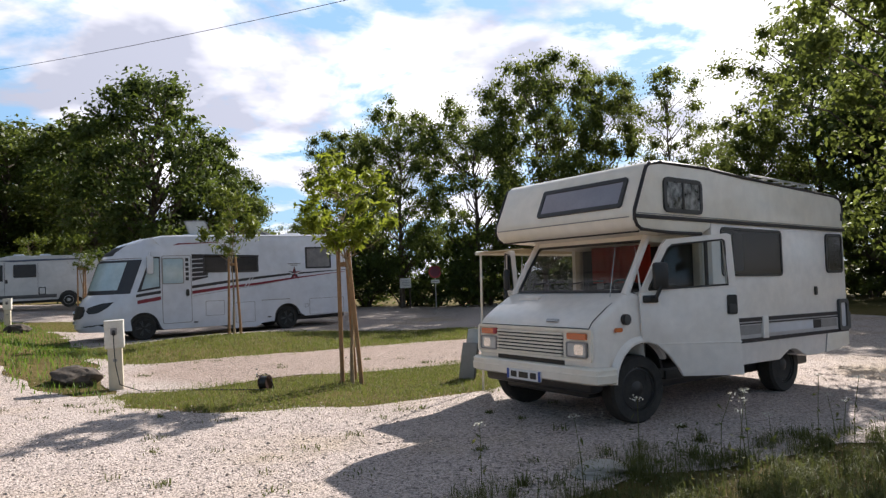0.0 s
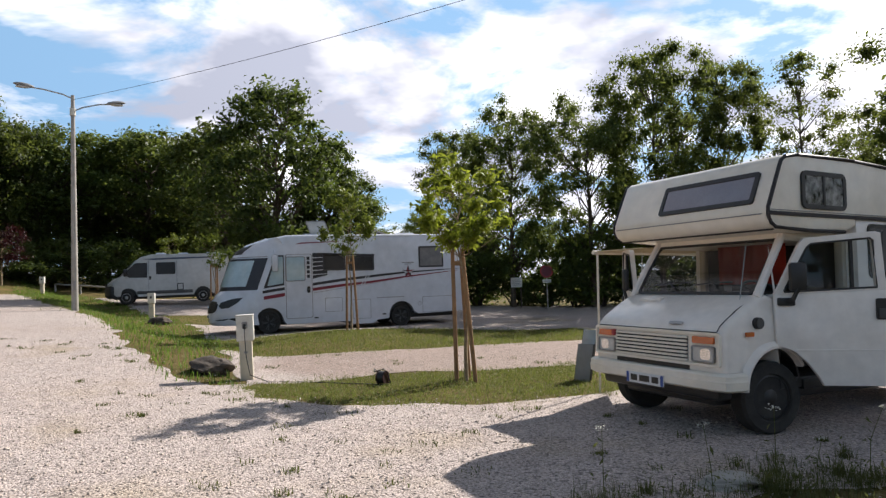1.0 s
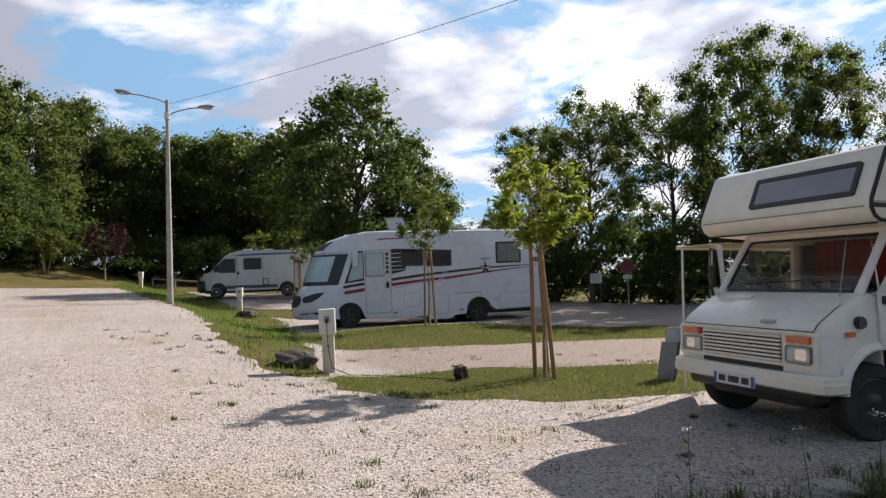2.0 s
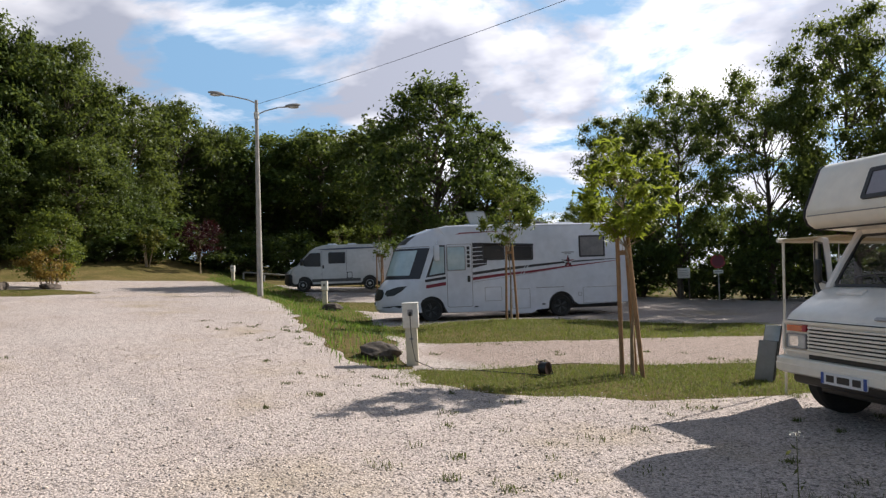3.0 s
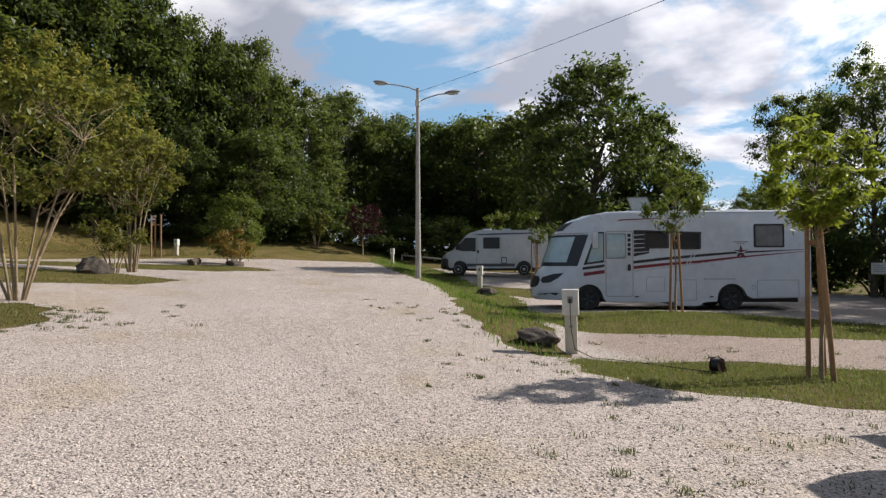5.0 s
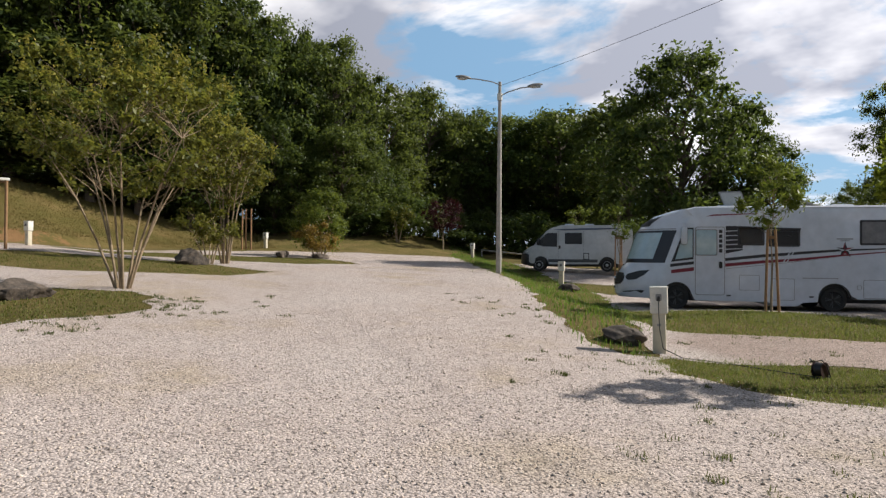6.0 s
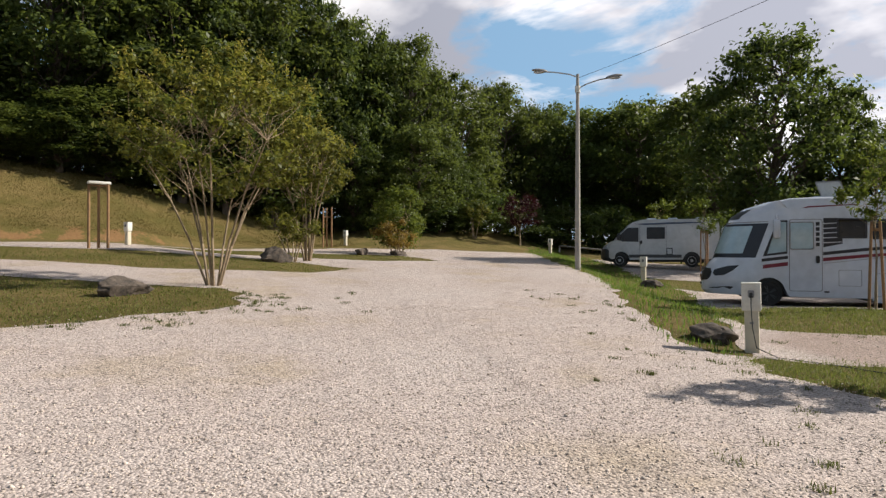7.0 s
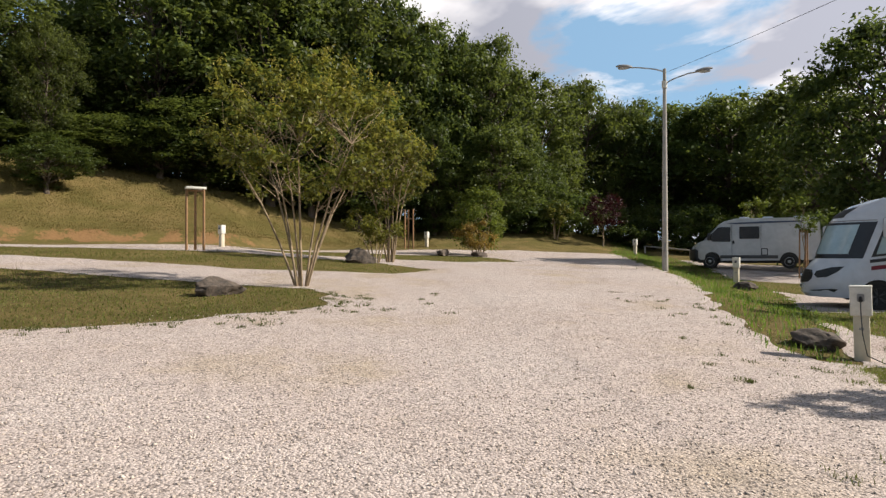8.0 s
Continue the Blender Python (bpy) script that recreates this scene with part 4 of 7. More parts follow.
    for k in range(7):
        part("grille_bar", box(bmesh.new(), -0.50, 0.50, -0.0105, 0.0105, 0.010, 0.040, 0.004, 1, m=G @ Matrix.Translation((-0.02, -0.116 + 0.036 * k, 0))), CREAM, t)
    part("grille_badge", plate(bmesh.new(), rounded(0.05, 0.065, 0.006), G @ Matrix.Translation((-0.565, 0.09, 0.006)), 0.03), material("red_badge", (0.35, 0.04, 0.05), 0.4), t, "small red badge")
    for s in (1, -1):
        m = G @ Matrix.Translation((s * 0.675, -0.045, 0.004))
        lamp = part("headlamp", plate(bmesh.new(), rounded(0.25, 0.13, 0.02), m, 0.024), LAMPGLASS, t)
        part("lamp_rim", ring(bmesh.new(), rounded(0.272, 0.152, 0.024), rounded(0.245, 0.125, 0.02), m, 0.032), GREYTRIM, lamp)
        part("reflector", plate(bmesh.new(), rounded(0.12, 0.10, 0.03), m @ Matrix.Translation((0.03 * s, 0, 0.022)), 0.004), CHROME, lamp)
        part("indicator", plate(bmesh.new(), rounded(0.25, 0.062, 0.010), G @ Matrix.Translation((s * 0.675, 0.085, 0.0)), 0.034), ORANGE, t)
    plate_ob = part("number_plate", plate(bmesh.new(), rounded(0.52, 0.11, 0.012), on_front(0.735, -0.016, 0.468, 0), 0.014), PLATEWHITE, t, "white number plate with blue ends")
    for x in (-0.242, 0.242):
        part("blue_end", plate(bmesh.new(), rounded(0.035, 0.104, 0.006), on_front(0.748, -0.016 + x, 0.468), 0.004), PLATEBLUE, plate_ob)
    for k, w in ((-0.15, 0.09), (0.0, 0.14), (0.15, 0.09)):
        part("plate_bar", plate(bmesh.new(), rounded(w, 0.062, 0.004), on_front(0.748, -0.016 + k, 0.468), 0.004), BLACK, plate_ob)
    # greenhouse
    for s in (1, -1):
        part("windscreen_pillar", bent(bmesh.new(), [(0.12, s * 0.84, 1.29), (-0.08, s * 0.835, 1.60), (-0.30, s * 0.82, 1.92)], [0.044, 0.038, 0.042], 8), WHITE, t)
        part("rear_pillar", box(bmesh.new(), -1.14, -1.06, min(s * 0.84, s * 0.93), max(s * 0.84, s * 0.93), 0.5, 1.93, 0.01), LINING, t)
        part("sill", box(bmesh.new(), -1.12, -0.40, min(s * 0.80, s * 0.92), max(s * 0.80, s * 0.92), 0.40, 0.50, 0.01), BLACK, t)
    part("scuttle", box(bmesh.new(), -0.1, 0.10, -0.80, 0.80, 1.27, 1.322, 0.012), BLACK, t)
    S = on_front(-0.10, 0, 1.592, math.degrees(math.atan2(0.38, 0.56)))
    part("windscreen_seal", ring(bmesh.new(), rounded(1.60, 0.68, 0.07), rounded(1.535, 0.615, 0.05), S, 0.018), BLACK, t)
    part("windscreen", sheet(bmesh.new(), rounded(1.55, 0.63, 0.05), S @ Matrix.Translation((0, 0, 0.008))), DUSTY_HAZED, t, smooth=False).visible_shadow = False
    for y, q in ((-0.22, -0.40), (0.36, -0.40)):
        part("wiper_arm", bent(bmesh.new(), [S @ Vector((y + 0.10, -0.345, 0.03)), S @ Vector((y - 0.02, -0.27, 0.055)), S @ Vector((y - 0.10, -0.205, 0.05))], 0.009, 5), BLACK, t)
        part("wiper_blade", bent(bmesh.new(), [S @ Vector((y + q + 0.06, -0.235, 0.03)), S @ Vector((y - 0.10, -0.205, 0.036)), S @ Vector((y + 0.14, -0.20, 0.03))], 0.008, 5), BLACK, t)
    part("antenna", tube(bmesh.new(), (0.21, 0.72, 1.25), (0.09, 0.72, 1.83), 0.005, 0.003, 5), STEEL, t)
    # inside the cab
    part("dashboard", prism(bmesh.new(), [(-0.20, 1.05), (0.02, 1.28), (-0.14, 1.345), (-0.38, 1.30), (-0.42, 1.05)], -0.82, 0.82, 0.02), DARKIN, t)
    wh = bmesh.new()
    ring_pts = [Vector((0.2 * math.cos(a), 0.2 * math.sin(a), 0)) for a in np.linspace(0, 2 * math.pi, 25)]
    M = Matrix.Translation((-0.50, 0.42, 1.34)) @ Matrix.Rotation(radians(-35), 4, "Y")
    bent(wh, [M @ p for p in ring_pts], 0.014, 6)
    tube(wh, M @ Vector((0, -0.2, 0)), M @ Vector((0, 0.2, 0)), 0.016, n=6)
    part("steering_wheel", wh, BLACK, t)
    for s in (1, -1):
        part("seat_base", box(bmesh.new(), -1.05, -0.55, s * 0.42 - 0.25, s * 0.42 + 0.25, 0.56, 0.86, 0.06), SEATCLOTH, t)
        part("seat_back", box(bmesh.new(), -1.09, -0.95, s * 0.42 - 0.24, s * 0.42 + 0.24, 0.80, 1.40, 0.06), SEATCLOTH, t)
    cur = bmesh.new()                 # hanging folds of cloth
    ys = np.linspace(-0.26, 0.62, 42)
    rows = [[cur.verts.new((-0.62 + 0.02 * math.sin(31 * y) - dx, y, z)) for y in ys] for dx, z in ((0, 1.86), (0.01, 1.42))]
    for k in range(len(ys) - 1):
        cur.faces.new((rows[0][k], rows[1][k], rows[1][k + 1], rows[0][k + 1]))
    bmesh.ops.solidify(cur, geom=cur.faces[:], thickness=0.006)
    part("red_curtain", cur, REDCLOTH, t, "red cloth hung behind the windscreen")
    part("pale_curtain", box(bmesh.new(), -0.66, -0.645, -0.20, -0.10, 1.35, 1.86, 0.004), CURTAIN, t)
    part("paper", plate(bmesh.new(), rounded(0.3, 0.2, 0.01), Matrix.Translation((-0.14, 0.50, 1.347)), 0.004), CURTAIN, t, smooth=False)
    # doors, both standing open
    for s, angle in ((1, 27.0), (-1, 56.0)):
        d = new("door")
        d.parent = t
        d.matrix_basis = Matrix.Translation((-0.03, s * 0.925, 0)) @ Matrix.Rotation(radians(-s * angle), 4, "Z")
        d["label"] = "white cab door standing open"
        y0, y1 = (0.0, 0.05) if s > 0 else (-0.05, 0.0)
        slab = [(0.03, 1.32), (-1.02, 1.365), (-1.08, 0.455), (-0.41, 0.465), (-0.36, 0.55), (-0.26, 0.68), (-0.14, 0.785), (-0.03, 0.825), (0.02, 0.83)]
        part("door_panel", prism(bmesh.new(), slab, y0, y1, 0.012), WHITE, d)
        fr = bmesh.new()
        outer, inner = [(0.03, 1.32), (-0.01, 1.38), (-0.22, 1.80), (-0.27, 1.855), (-0.93, 1.915), (-0.985, 1.90), (-1.02, 1.365)], [(-0.06, 1.345), (-0.075, 1.385), (-0.285, 1.765), (-0.33, 1.80), (-0.885, 1.85), (-0.91, 1.83), (-0.935, 1.385)]
        a = [[fr.verts.new((x, y, z)) for x, z in o] for y in (y0, y1) for o in (outer, inner)]
        n = len(outer)
        for k in range(n):
            j = (k + 1) % n
            for q in ((a[0][k], a[0][j], a[1][j], a[1][k]), (a[2][j], a[2][k], a[3][k], a[3][j]), (a[0][j], a[0][k], a[2][k], a[2][j]), (a[1][k], a[1][j], a[3][j], a[3][k])):
                fr.faces.new(q)
        bmesh.ops.recalc_face_normals(fr, faces=fr.faces[:])
        part("window_frame", fr, WHITE, d, smooth=False)
        part("window_seal", bent(bmesh.new(), [(x, (y0 + y1) / 2 + s * 0.022, z) for x, z in inner + inner[:1]], 0.011, 5), BLACK, d)
        part("glass_divider", box(bmesh.new(), -0.725, -0.70, y0 + 0.01, y1 - 0.01, 1.375, 1.838), BLACK, d, smooth=False)
        part("door_glass", sheet(bmesh.new(), [(x, z) for x, z in inner], Matrix(((1, 0, 0, 0), (0, 0, 1, (y0 + y1) / 2), (0, 1, 0, 0), (0, 0, 0, 1)))), GLASS, d, smooth=False).visible_shadow = False
        hb = part("door_handle", plate(bmesh.new(), rounded(0.105, 0.20, 0.02), (on_left if s > 0 else on_right)(-0.965, y1 if s > 0 else y0, 1.18), 0.016), BLACK, d)
        part("handle_flap", plate(bmesh.new(), rounded(0.075, 0.09, 0.012), (on_left if s > 0 else on_right)(-0.965, (y1 + 0.016) if s > 0 else (y0 - 0.016), 1.14), 0.010), DARKGREY, hb)
        part("inner_lining", prism(bmesh.new(), [(-0.05, 0.86), (-0.05, 1.29), (-0.98, 1.33), (-1.03, 0.50), (-0.45, 0.50), (-0.32, 0.70), (-0.18, 0.83)], y0 - 0.015 if s > 0 else y1, y0 if s > 0 else y1 + 0.015), LINING, d, smooth=False)
        part("crease", prism(bmesh.new(), [(-1.06, 0.79), (-1.06, 0.803), (-0.16, 0.803), (-0.16, 0.79)], y1 if s > 0 else y0 - 0.008, (y1 + 0.008) if s > 0 else y0, 0.003), WHITE, d)
        mir = part("mirror", box(bmesh.new(), -0.235, -0.075, min(s * 0.09, s * 0.16), max(s * 0.09, s * 0.16), 1.35, 1.62, 0.03), BLACK, d, "black door mirror")
        part("mirror_arm", bent(bmesh.new(), [(-0.06, s * 0.06, 1.25), (-0.10, s * 0.13, 1.27), (-0.15, s * 0.15, 1.38)], 0.022, 6), BLACK, mir)
        part("arm_bracket", box(bmesh.new(), -0.15, 0.01, min(s * 0.045, s * 0.085), max(s * 0.045, s * 0.085), 1.215, 1.29, 0.012), BLACK, mir)
    # awning rolled out on the far side, with its poles
    aw = part("awning", prism(bmesh.new(), [(-0.25, 1.875), (-0.25, 1.89), (-3.3, 1.91), (-3.3, 1.895)], -1.96, -1.06), CANVAS, t, "beige canvas awning rolled out", smooth=False)
    part("awning_bar", tube(bmesh.new(), (-0.2, -1.97, 1.87), (-3.35, -1.97, 1.89), 0.028, n=8), CREAM, aw)
    for x in (-0.28, -3.25):
        part("awning_pole", tube(bmesh.new(), (x, -1.97, -0.06 - 0.02 * x), (x, -1.97, 1.86), 0.016, n=8), CREAM, aw)
    for x in (0.0, -2.97):
        for s in (1, -1):
            w = wheel(t, x, s * (0.80 if x == 0.0 else 0.74), 0.345, 0.20, s, BLACK)
            if x == 0.0:          # the steering is turned
                w.matrix_basis = w.matrix_basis @ Matrix.Rotation(radians(-9), 4, "Z")
    return t


def strip_mesh(pts, y0, y1):
    return prism(bmesh.new(), pts, y0, y1)


def motorhome():
    x0, y0 = -9.34, 19.59
    t = thing("motorhome", "large white integrated motorhome with black and red side stripes", "motorhome", pose(x0, y0, ground_z(x0, y0) + 0.012, 0, 0, -147))
    W = 1.12

    def bowed(x, y, z=1.0):
        """The front is strongly bowed in plan, above the wheels as far back as the cab windows."""
        low = 0.35 - 0.60 * float(step(z, 1.25, 1.6))
        return x - 1.10 * (abs(y) / W) ** 2.3 * min(1, max(0, (x - low) / 0.85))
    side = [(1.58, 0.30), (1.68, 0.40), (1.68, 0.72), (1.61, 0.98), (1.46, 1.22), (1.36, 1.32), (1.33, 1.36), (1.00, 2.30), (0.86, 2.52), (0.52, 2.76), (0.04, 2.92), (-0.50, 2.985), (-1.0, 3.0), (-3.5, 3.0), (-6.35, 3.0), (-6.48, 2.95), (-6.52, 2.82), (-6.55, 0.48), (-6.50, 0.40), (-4.80, 0.37)]
    side += arch(-4.22, 0.41, 0.385)[1:-1] + [(-3.78, 0.28), (-3.40, 0.25), (-3.24, 0.15), (-2.56, 0.15), (-2.50, 0.26), (-0.52, 0.27), (-0.46, 0.34)] + arch(0.0, 0.41, 0.385)[1:-1] + [(0.50, 0.30)]
    bm = loft(side, W, bowed)
    part("body", bm, CLEAN, t)
    part("underbody", box(bmesh.new(), -6.3, 0.7, -0.75, 0.75, 0.24, 0.5, 0.03), BLACK, t)
    for s in (1, -1):
        for x in (0.0, -4.22):
            part("arch_liner", prism(bmesh.new(), arch(x, 0.42, 0.385)[1:-1] + [(x + 0.3, 0.40), (x - 0.3, 0.40)], s * 0.5, s * 1.0), BLACK, t, smooth=False)
            part("arch_rim", bent(bmesh.new(), [(px, s * (W - 0.005 - (0.04 if x == 0 else 0)), pz) for px, pz in arch(x, 0.41, 0.385)], 0.018, 6), BLACK, t)
    # windscreen: wide black surround, silver blind behind glass
    def curved(half, v0, v1, out, depth, mat, name, label=""):
        b = bmesh.new()
        n, rows = 21, []
        for d in (out, out + depth):
            for v in (v0, v1):
                rows.append([b.verts.new((bowed(1.31 - 0.33 * v, u * half, 1.36 + 0.94 * v) + d, u * half, 1.36 + 0.94 * v + d * 0.2)) for u in np.linspace(-1, 1, n)])
        for k in range(n - 1):
            b.faces.new((rows[0][k], rows[1][k], rows[1][k + 1], rows[0][k + 1])); b.faces.new((rows[2][k], rows[2][k + 1], rows[3][k + 1], rows[3][k]))
            b.faces.new((rows[1][k], rows[3][k], rows[3][k + 1], rows[1][k + 1])); b.faces.new((rows[0][k], rows[0][k + 1], rows[2][k + 1], rows[2][k]))
        for k in (0, n - 1):
            b.faces.new((rows[0][k], rows[1][k], rows[3][k], rows[2][k]))
        bmesh.ops.recalc_face_normals(b, faces=b.faces[:])
        return part(name, b, mat, t, label)
    curved(1.075, -0.02, 1.0, 0.022, 0.012, NAVY, "windscreen_surround")
    curved(0.90, 0.10, 0.93, 0.040, 0.008, BLIND, "windscreen", "windscreen with a silver blind drawn behind it")
    # side glass of the cab and its blind, with the black corner
    for s in (1, -1):
        F = on_left if s > 0 else on_right
        def on(o):
            return [(-x, z) for x, z in o] if s > 0 else o
        y = s * (W - 0.02)
        part("cab_window", plate(bmesh.new(), on([(0.16, 1.38), (-0.46, 1.46), (-0.46, 2.38), (-0.21, 2.38)]), F(0, y, 0), 0.026), NAVY, t, smooth=False)
        part("cab_blind", plate(bmesh.new(), on([(0.05, 1.45), (-0.43, 1.52), (-0.43, 2.33), (-0.22, 2.33)]), F(0, y + s * 0.006, 0), 0.026), BLIND, t, smooth=False)
        arm = part("mirror", box(bmesh.new(), -0.27, -0.09, min(s * 1.14, s * 1.32), max(s * 1.14, s * 1.32), 1.88, 2.40, 0.05), CLEAN, t, "large white hanging mirror")
        part("mirror_arm", bent(bmesh.new(), [(-0.22, s * 1.0, 2.50), (-0.17, s * 1.2, 2.52), (-0.18, s * 1.24, 2.38)], 0.03, 6), CLEAN, arm)
    # door
    d = part("door", ring(bmesh.new(), rounded(0.82, 1.98, 0.07), rounded(0.785, 1.945, 0.06), on_left(-0.91, W, 1.415), 0.008), GREYTRIM, t, "entrance door with a large window")
    part("door_leaf", plate(bmesh.new(), rounded(0.785, 1.945, 0.06), on_left(-0.91, W, 1.415), 0.012), CLEAN, d)
    part("door_window_frame", ring(bmesh.new(), rounded(0.60, 0.76, 0.05), rounded(0.55, 0.71, 0.04), on_left(-0.81, W + 0.012, 1.95), 0.012), GREYTRIM, d)
    part("door_window", plate(bmesh.new(), rounded(0.55, 0.71, 0.04), on_left(-0.81, W + 0.012, 1.95), 0.006), BLIND, d, smooth=False)
    part("door_handle", plate(bmesh.new(), rounded(0.09, 0.20, 0.04), on_left(-1.20, W + 0.012, 1.30), 0.03), BLACK, d)
    for z in (2.27, 2.13, 1.99, 1.85, 1.71):
        part("door_slot", plate(bmesh.new(), rounded(0.09, 0.10, 0.01), on_left(-1.20, W + 0.012, z), 0.006), NAVY, d, smooth=False)
    # black field with pale lines, leading into the side windows
    strip(t, "black_field", [(-1.34, 1.63), (-1.34, 2.43), (-1.80, 2.42), (-1.80, 1.73)], W, W + 0.005, NAVY)
    for k in range(5):
        z = 1.74 + 0.13 * k
        strip(t, "pale_line", [(-1.34, z), (-1.34, z + 0.03), (-1.80, z + 0.045), (-1.80, z + 0.03)], W + 0.005, W + 0.009, CLEAN)
    strip(t, "black_band", [(-1.80, 2.36), (-1.80, 2.42), (-3.34, 2.36), (-3.34, 2.30)], W, W + 0.005, NAVY)
    for x, z, w, h in ((-2.02, 2.13, 0.72, 0.52), (-2.90, 2.08, 0.84, 0.48), (-5.30, 2.24, 0.88, 0.70)):
        win = pane(t, on_left(x, W, z), w, h, 0.04, NAVY, ACRYLIC if x > -3 else material("net_curtain_glass", (0.20, 0.19, 0.20), 0.12, spots=(0.36, 0.34, 0.33), scale=4, coat=1.0), 0.05)
    flap = part("open_window_flap", box(bmesh.new(), -0.33, 0.33, -0.40, 0.0, -0.008, 0.008, 0.004, m=Matrix.Translation((-2.02, W + 0.03, 2.38)) @ Matrix.Rotation(radians(62), 4, "X")), ACRYLIC, t, "tinted window flap propped open")
    part("open_window_flap", box(bmesh.new(), -0.35, 0.35, -0.38, 0.0, -0.008, 0.008, 0.004, m=Matrix.Translation((-2.90, W + 0.03, 2.31)) @ Matrix.Rotation(radians(40), 4, "X")), ACRYLIC, t)
    # long swept stripes
    def swept(name, pts, h, mat):
        o = [(x, z) for x, z in pts] + [(x, z - hh) for (x, z), hh in zip(reversed(pts), reversed(h))]
        strip(t, name, o, W, W + 0.005, mat)
    swept("black_stripe", [(0.19, 1.315), (-0.47, 1.40)], [0.085, 0.085], NAVY)
    swept("black_stripe", [(-0.53, 1.415), (-1.30, 1.49)], [0.085, 0.085], NAVY)
    swept("black_stripe", [(-1.33, 1.50), (-2.3, 1.61), (-3.43, 1.705), (-4.35, 1.77), (-6.3, 1.83)], [0.085, 0.085, 0.075, 0.06, 0.012], NAVY)
    swept("red_stripe", [(0.16, 1.145), (-0.47, 1.23)], [0.105, 0.105], RED)
    swept("red_stripe", [(-0.53, 1.24), (-1.08, 1.315)], [0.105, 0.105], RED)
    swept("red_stripe", [(-1.33, 1.345), (-2.3, 1.44), (-3.25, 1.505), (-4.35, 1.62), (-6.3, 1.77)], [0.095, 0.085, 0.07, 0.05, 0.010], RED)
    swept("thin_line", [(-1.36, 1.20), (-2.9, 1.38), (-4.3, 1.56)], [0.012, 0.012, 0.008], GREYTRIM)
    for k in range(2):
        strip(t, "pale_slash", [(-2.86 - 0.09 * k, 1.38), (-2.89 - 0.09 * k, 1.38), (-3.10 - 0.09 * k, 1.72), (-3.07 - 0.09 * k, 1.72)], W + 0.005, W + 0.009, CLEAN)
    star = []
    for k in range(10):
        a = radians(90 + 36 * k)
        r = (0.24, 0.085)[k % 2]
        star.append((r * math.cos(a), r * math.sin(a)))
    b = bmesh.new()
    c0 = b.verts.new(on_left(-4.48, W, 1.745) @ Vector((0, 0, 0.016)))
    vs = [b.verts.new(on_left(-4.48, W, 1.745) @ Vector((x, z, 0.008))) for x, z in star]
    for k in range(10):
        b.faces.new((c0, vs[k], vs[(k + 1) % 10]))
    star_ob = part("star_decal", b, [RED, NAVY, CLEAN], t, "red and black star decal", smooth=False)
    for k, poly in enumerate(star_ob.data.polygons):
        poly.material_index = (0, 1, 2, 1, 0, 0, 1, 2, 0, 1)[k]
    for k, z in enumerate((2.06, 2.01)):
        part("lettering_bar", plate(bmesh.new(), rounded(0.42 - 0.18 * k, 0.030 - 0.010 * k, 0.004), on_left(-4.48, W, z), 0.004), GREYTRIM, t, smooth=False)
    strip(t, "roof_red_line", [(-0.80, 2.70), (-0.98, 2.76), (-2.2, 2.79), (-2.2, 2.775), (-1.0, 2.72)], W, W + 0.005, RED)
    strip(t, "roof_rail_line", [(-2.3, 2.93), (-2.3, 2.955), (-6.4, 2.955), (-6.4, 2.93)], W - 0.005, W + 0.012, CLEAN)
    # lockers and flaps along the skirt
    for x, z, w, h in ((-1.98, 0.80, 0.55, 0.44), (-2.88, 0.62, 0.60, 0.62), (-3.85, 0.95, 0.9, 0.02), (-4.85, 0.70, 0.12, 0.12), (-5.55, 0.66, 1.2, 0.52)):
        part("locker_seam", ring(bmesh.new(), rounded(w, h, 0.03), rounded(w - 0.024, h - 0.024, 0.025), on_left(x, W, z), 0.004), GREYTRIM, t, smooth=False)
    for x in (-1.42, -3.62):
        part("marker_lamp", plate(bmesh.new(), rounded(0.12, 0.04, 0.01), on_left(x, W, 0.42), 0.012), BLACK, t)
    # nose: grille, lamps, bumper, plate
    def wrapped(pts, out, depth, mat, name, label="", parent=None):
        """A panel of a y, z outline laid on the bowed nose."""
        b = bmesh.new()
        a, c = [], []
        for y, z in pts:
            x = bowed(float(np.interp(z, [0.36, 0.46, 0.74, 0.98, 1.22, 1.36], [1.56, 1.68, 1.68, 1.61, 1.46, 1.31])), y)
            a.append(b.verts.new((x + out + depth, y, z))); c.append(b.verts.new((x - 0.05, y, z)))
        b.faces.new(a)
        for k in range(len(pts)):
            b.faces.new((a[k], a[(k + 1) % len(pts)], c[(k + 1) % len(pts)], c[k]))
        bmesh.ops.triangulate(b, faces=[f for f in b.faces if len(f.verts) > 4])
        bmesh.ops.recalc_face_normals(b, faces=b.faces[:])
        return part(name, b, mat, parent or t, label, smooth=False)
    grille = wrapped([(-0.52, 0.78), (-0.44, 0.70), (-0.2, 0.68), (0.0, 0.68), (0.2, 0.68), (0.44, 0.70), (0.52, 0.78), (0.52, 0.94), (0.44, 1.03), (0.2, 1.05), (0.0, 1.05), (-0.2, 1.05), (-0.44, 1.03), (-0.52, 0.94)], 0.0, 0.035, BLACK, "grille", "black grille with a chrome badge")
    for k in range(4):
        z = 0.75 + 0.07 * k
        wrapped([(-0.47, z), (-0.24, z), (0.0, z), (0.24, z), (0.47, z), (0.47, z + 0.018), (0.24, z + 0.018), (0.0, z + 0.018), (-0.24, z + 0.018), (-0.47, z + 0.018)], 0.035, 0.012, DARKGREY, "grille_slat", parent=grille)
    part("nose_badge", tube(bmesh.new(), (1.60, 0, 0.86), (1.70, 0, 0.86), 0.06, n=16), CHROME, grille)
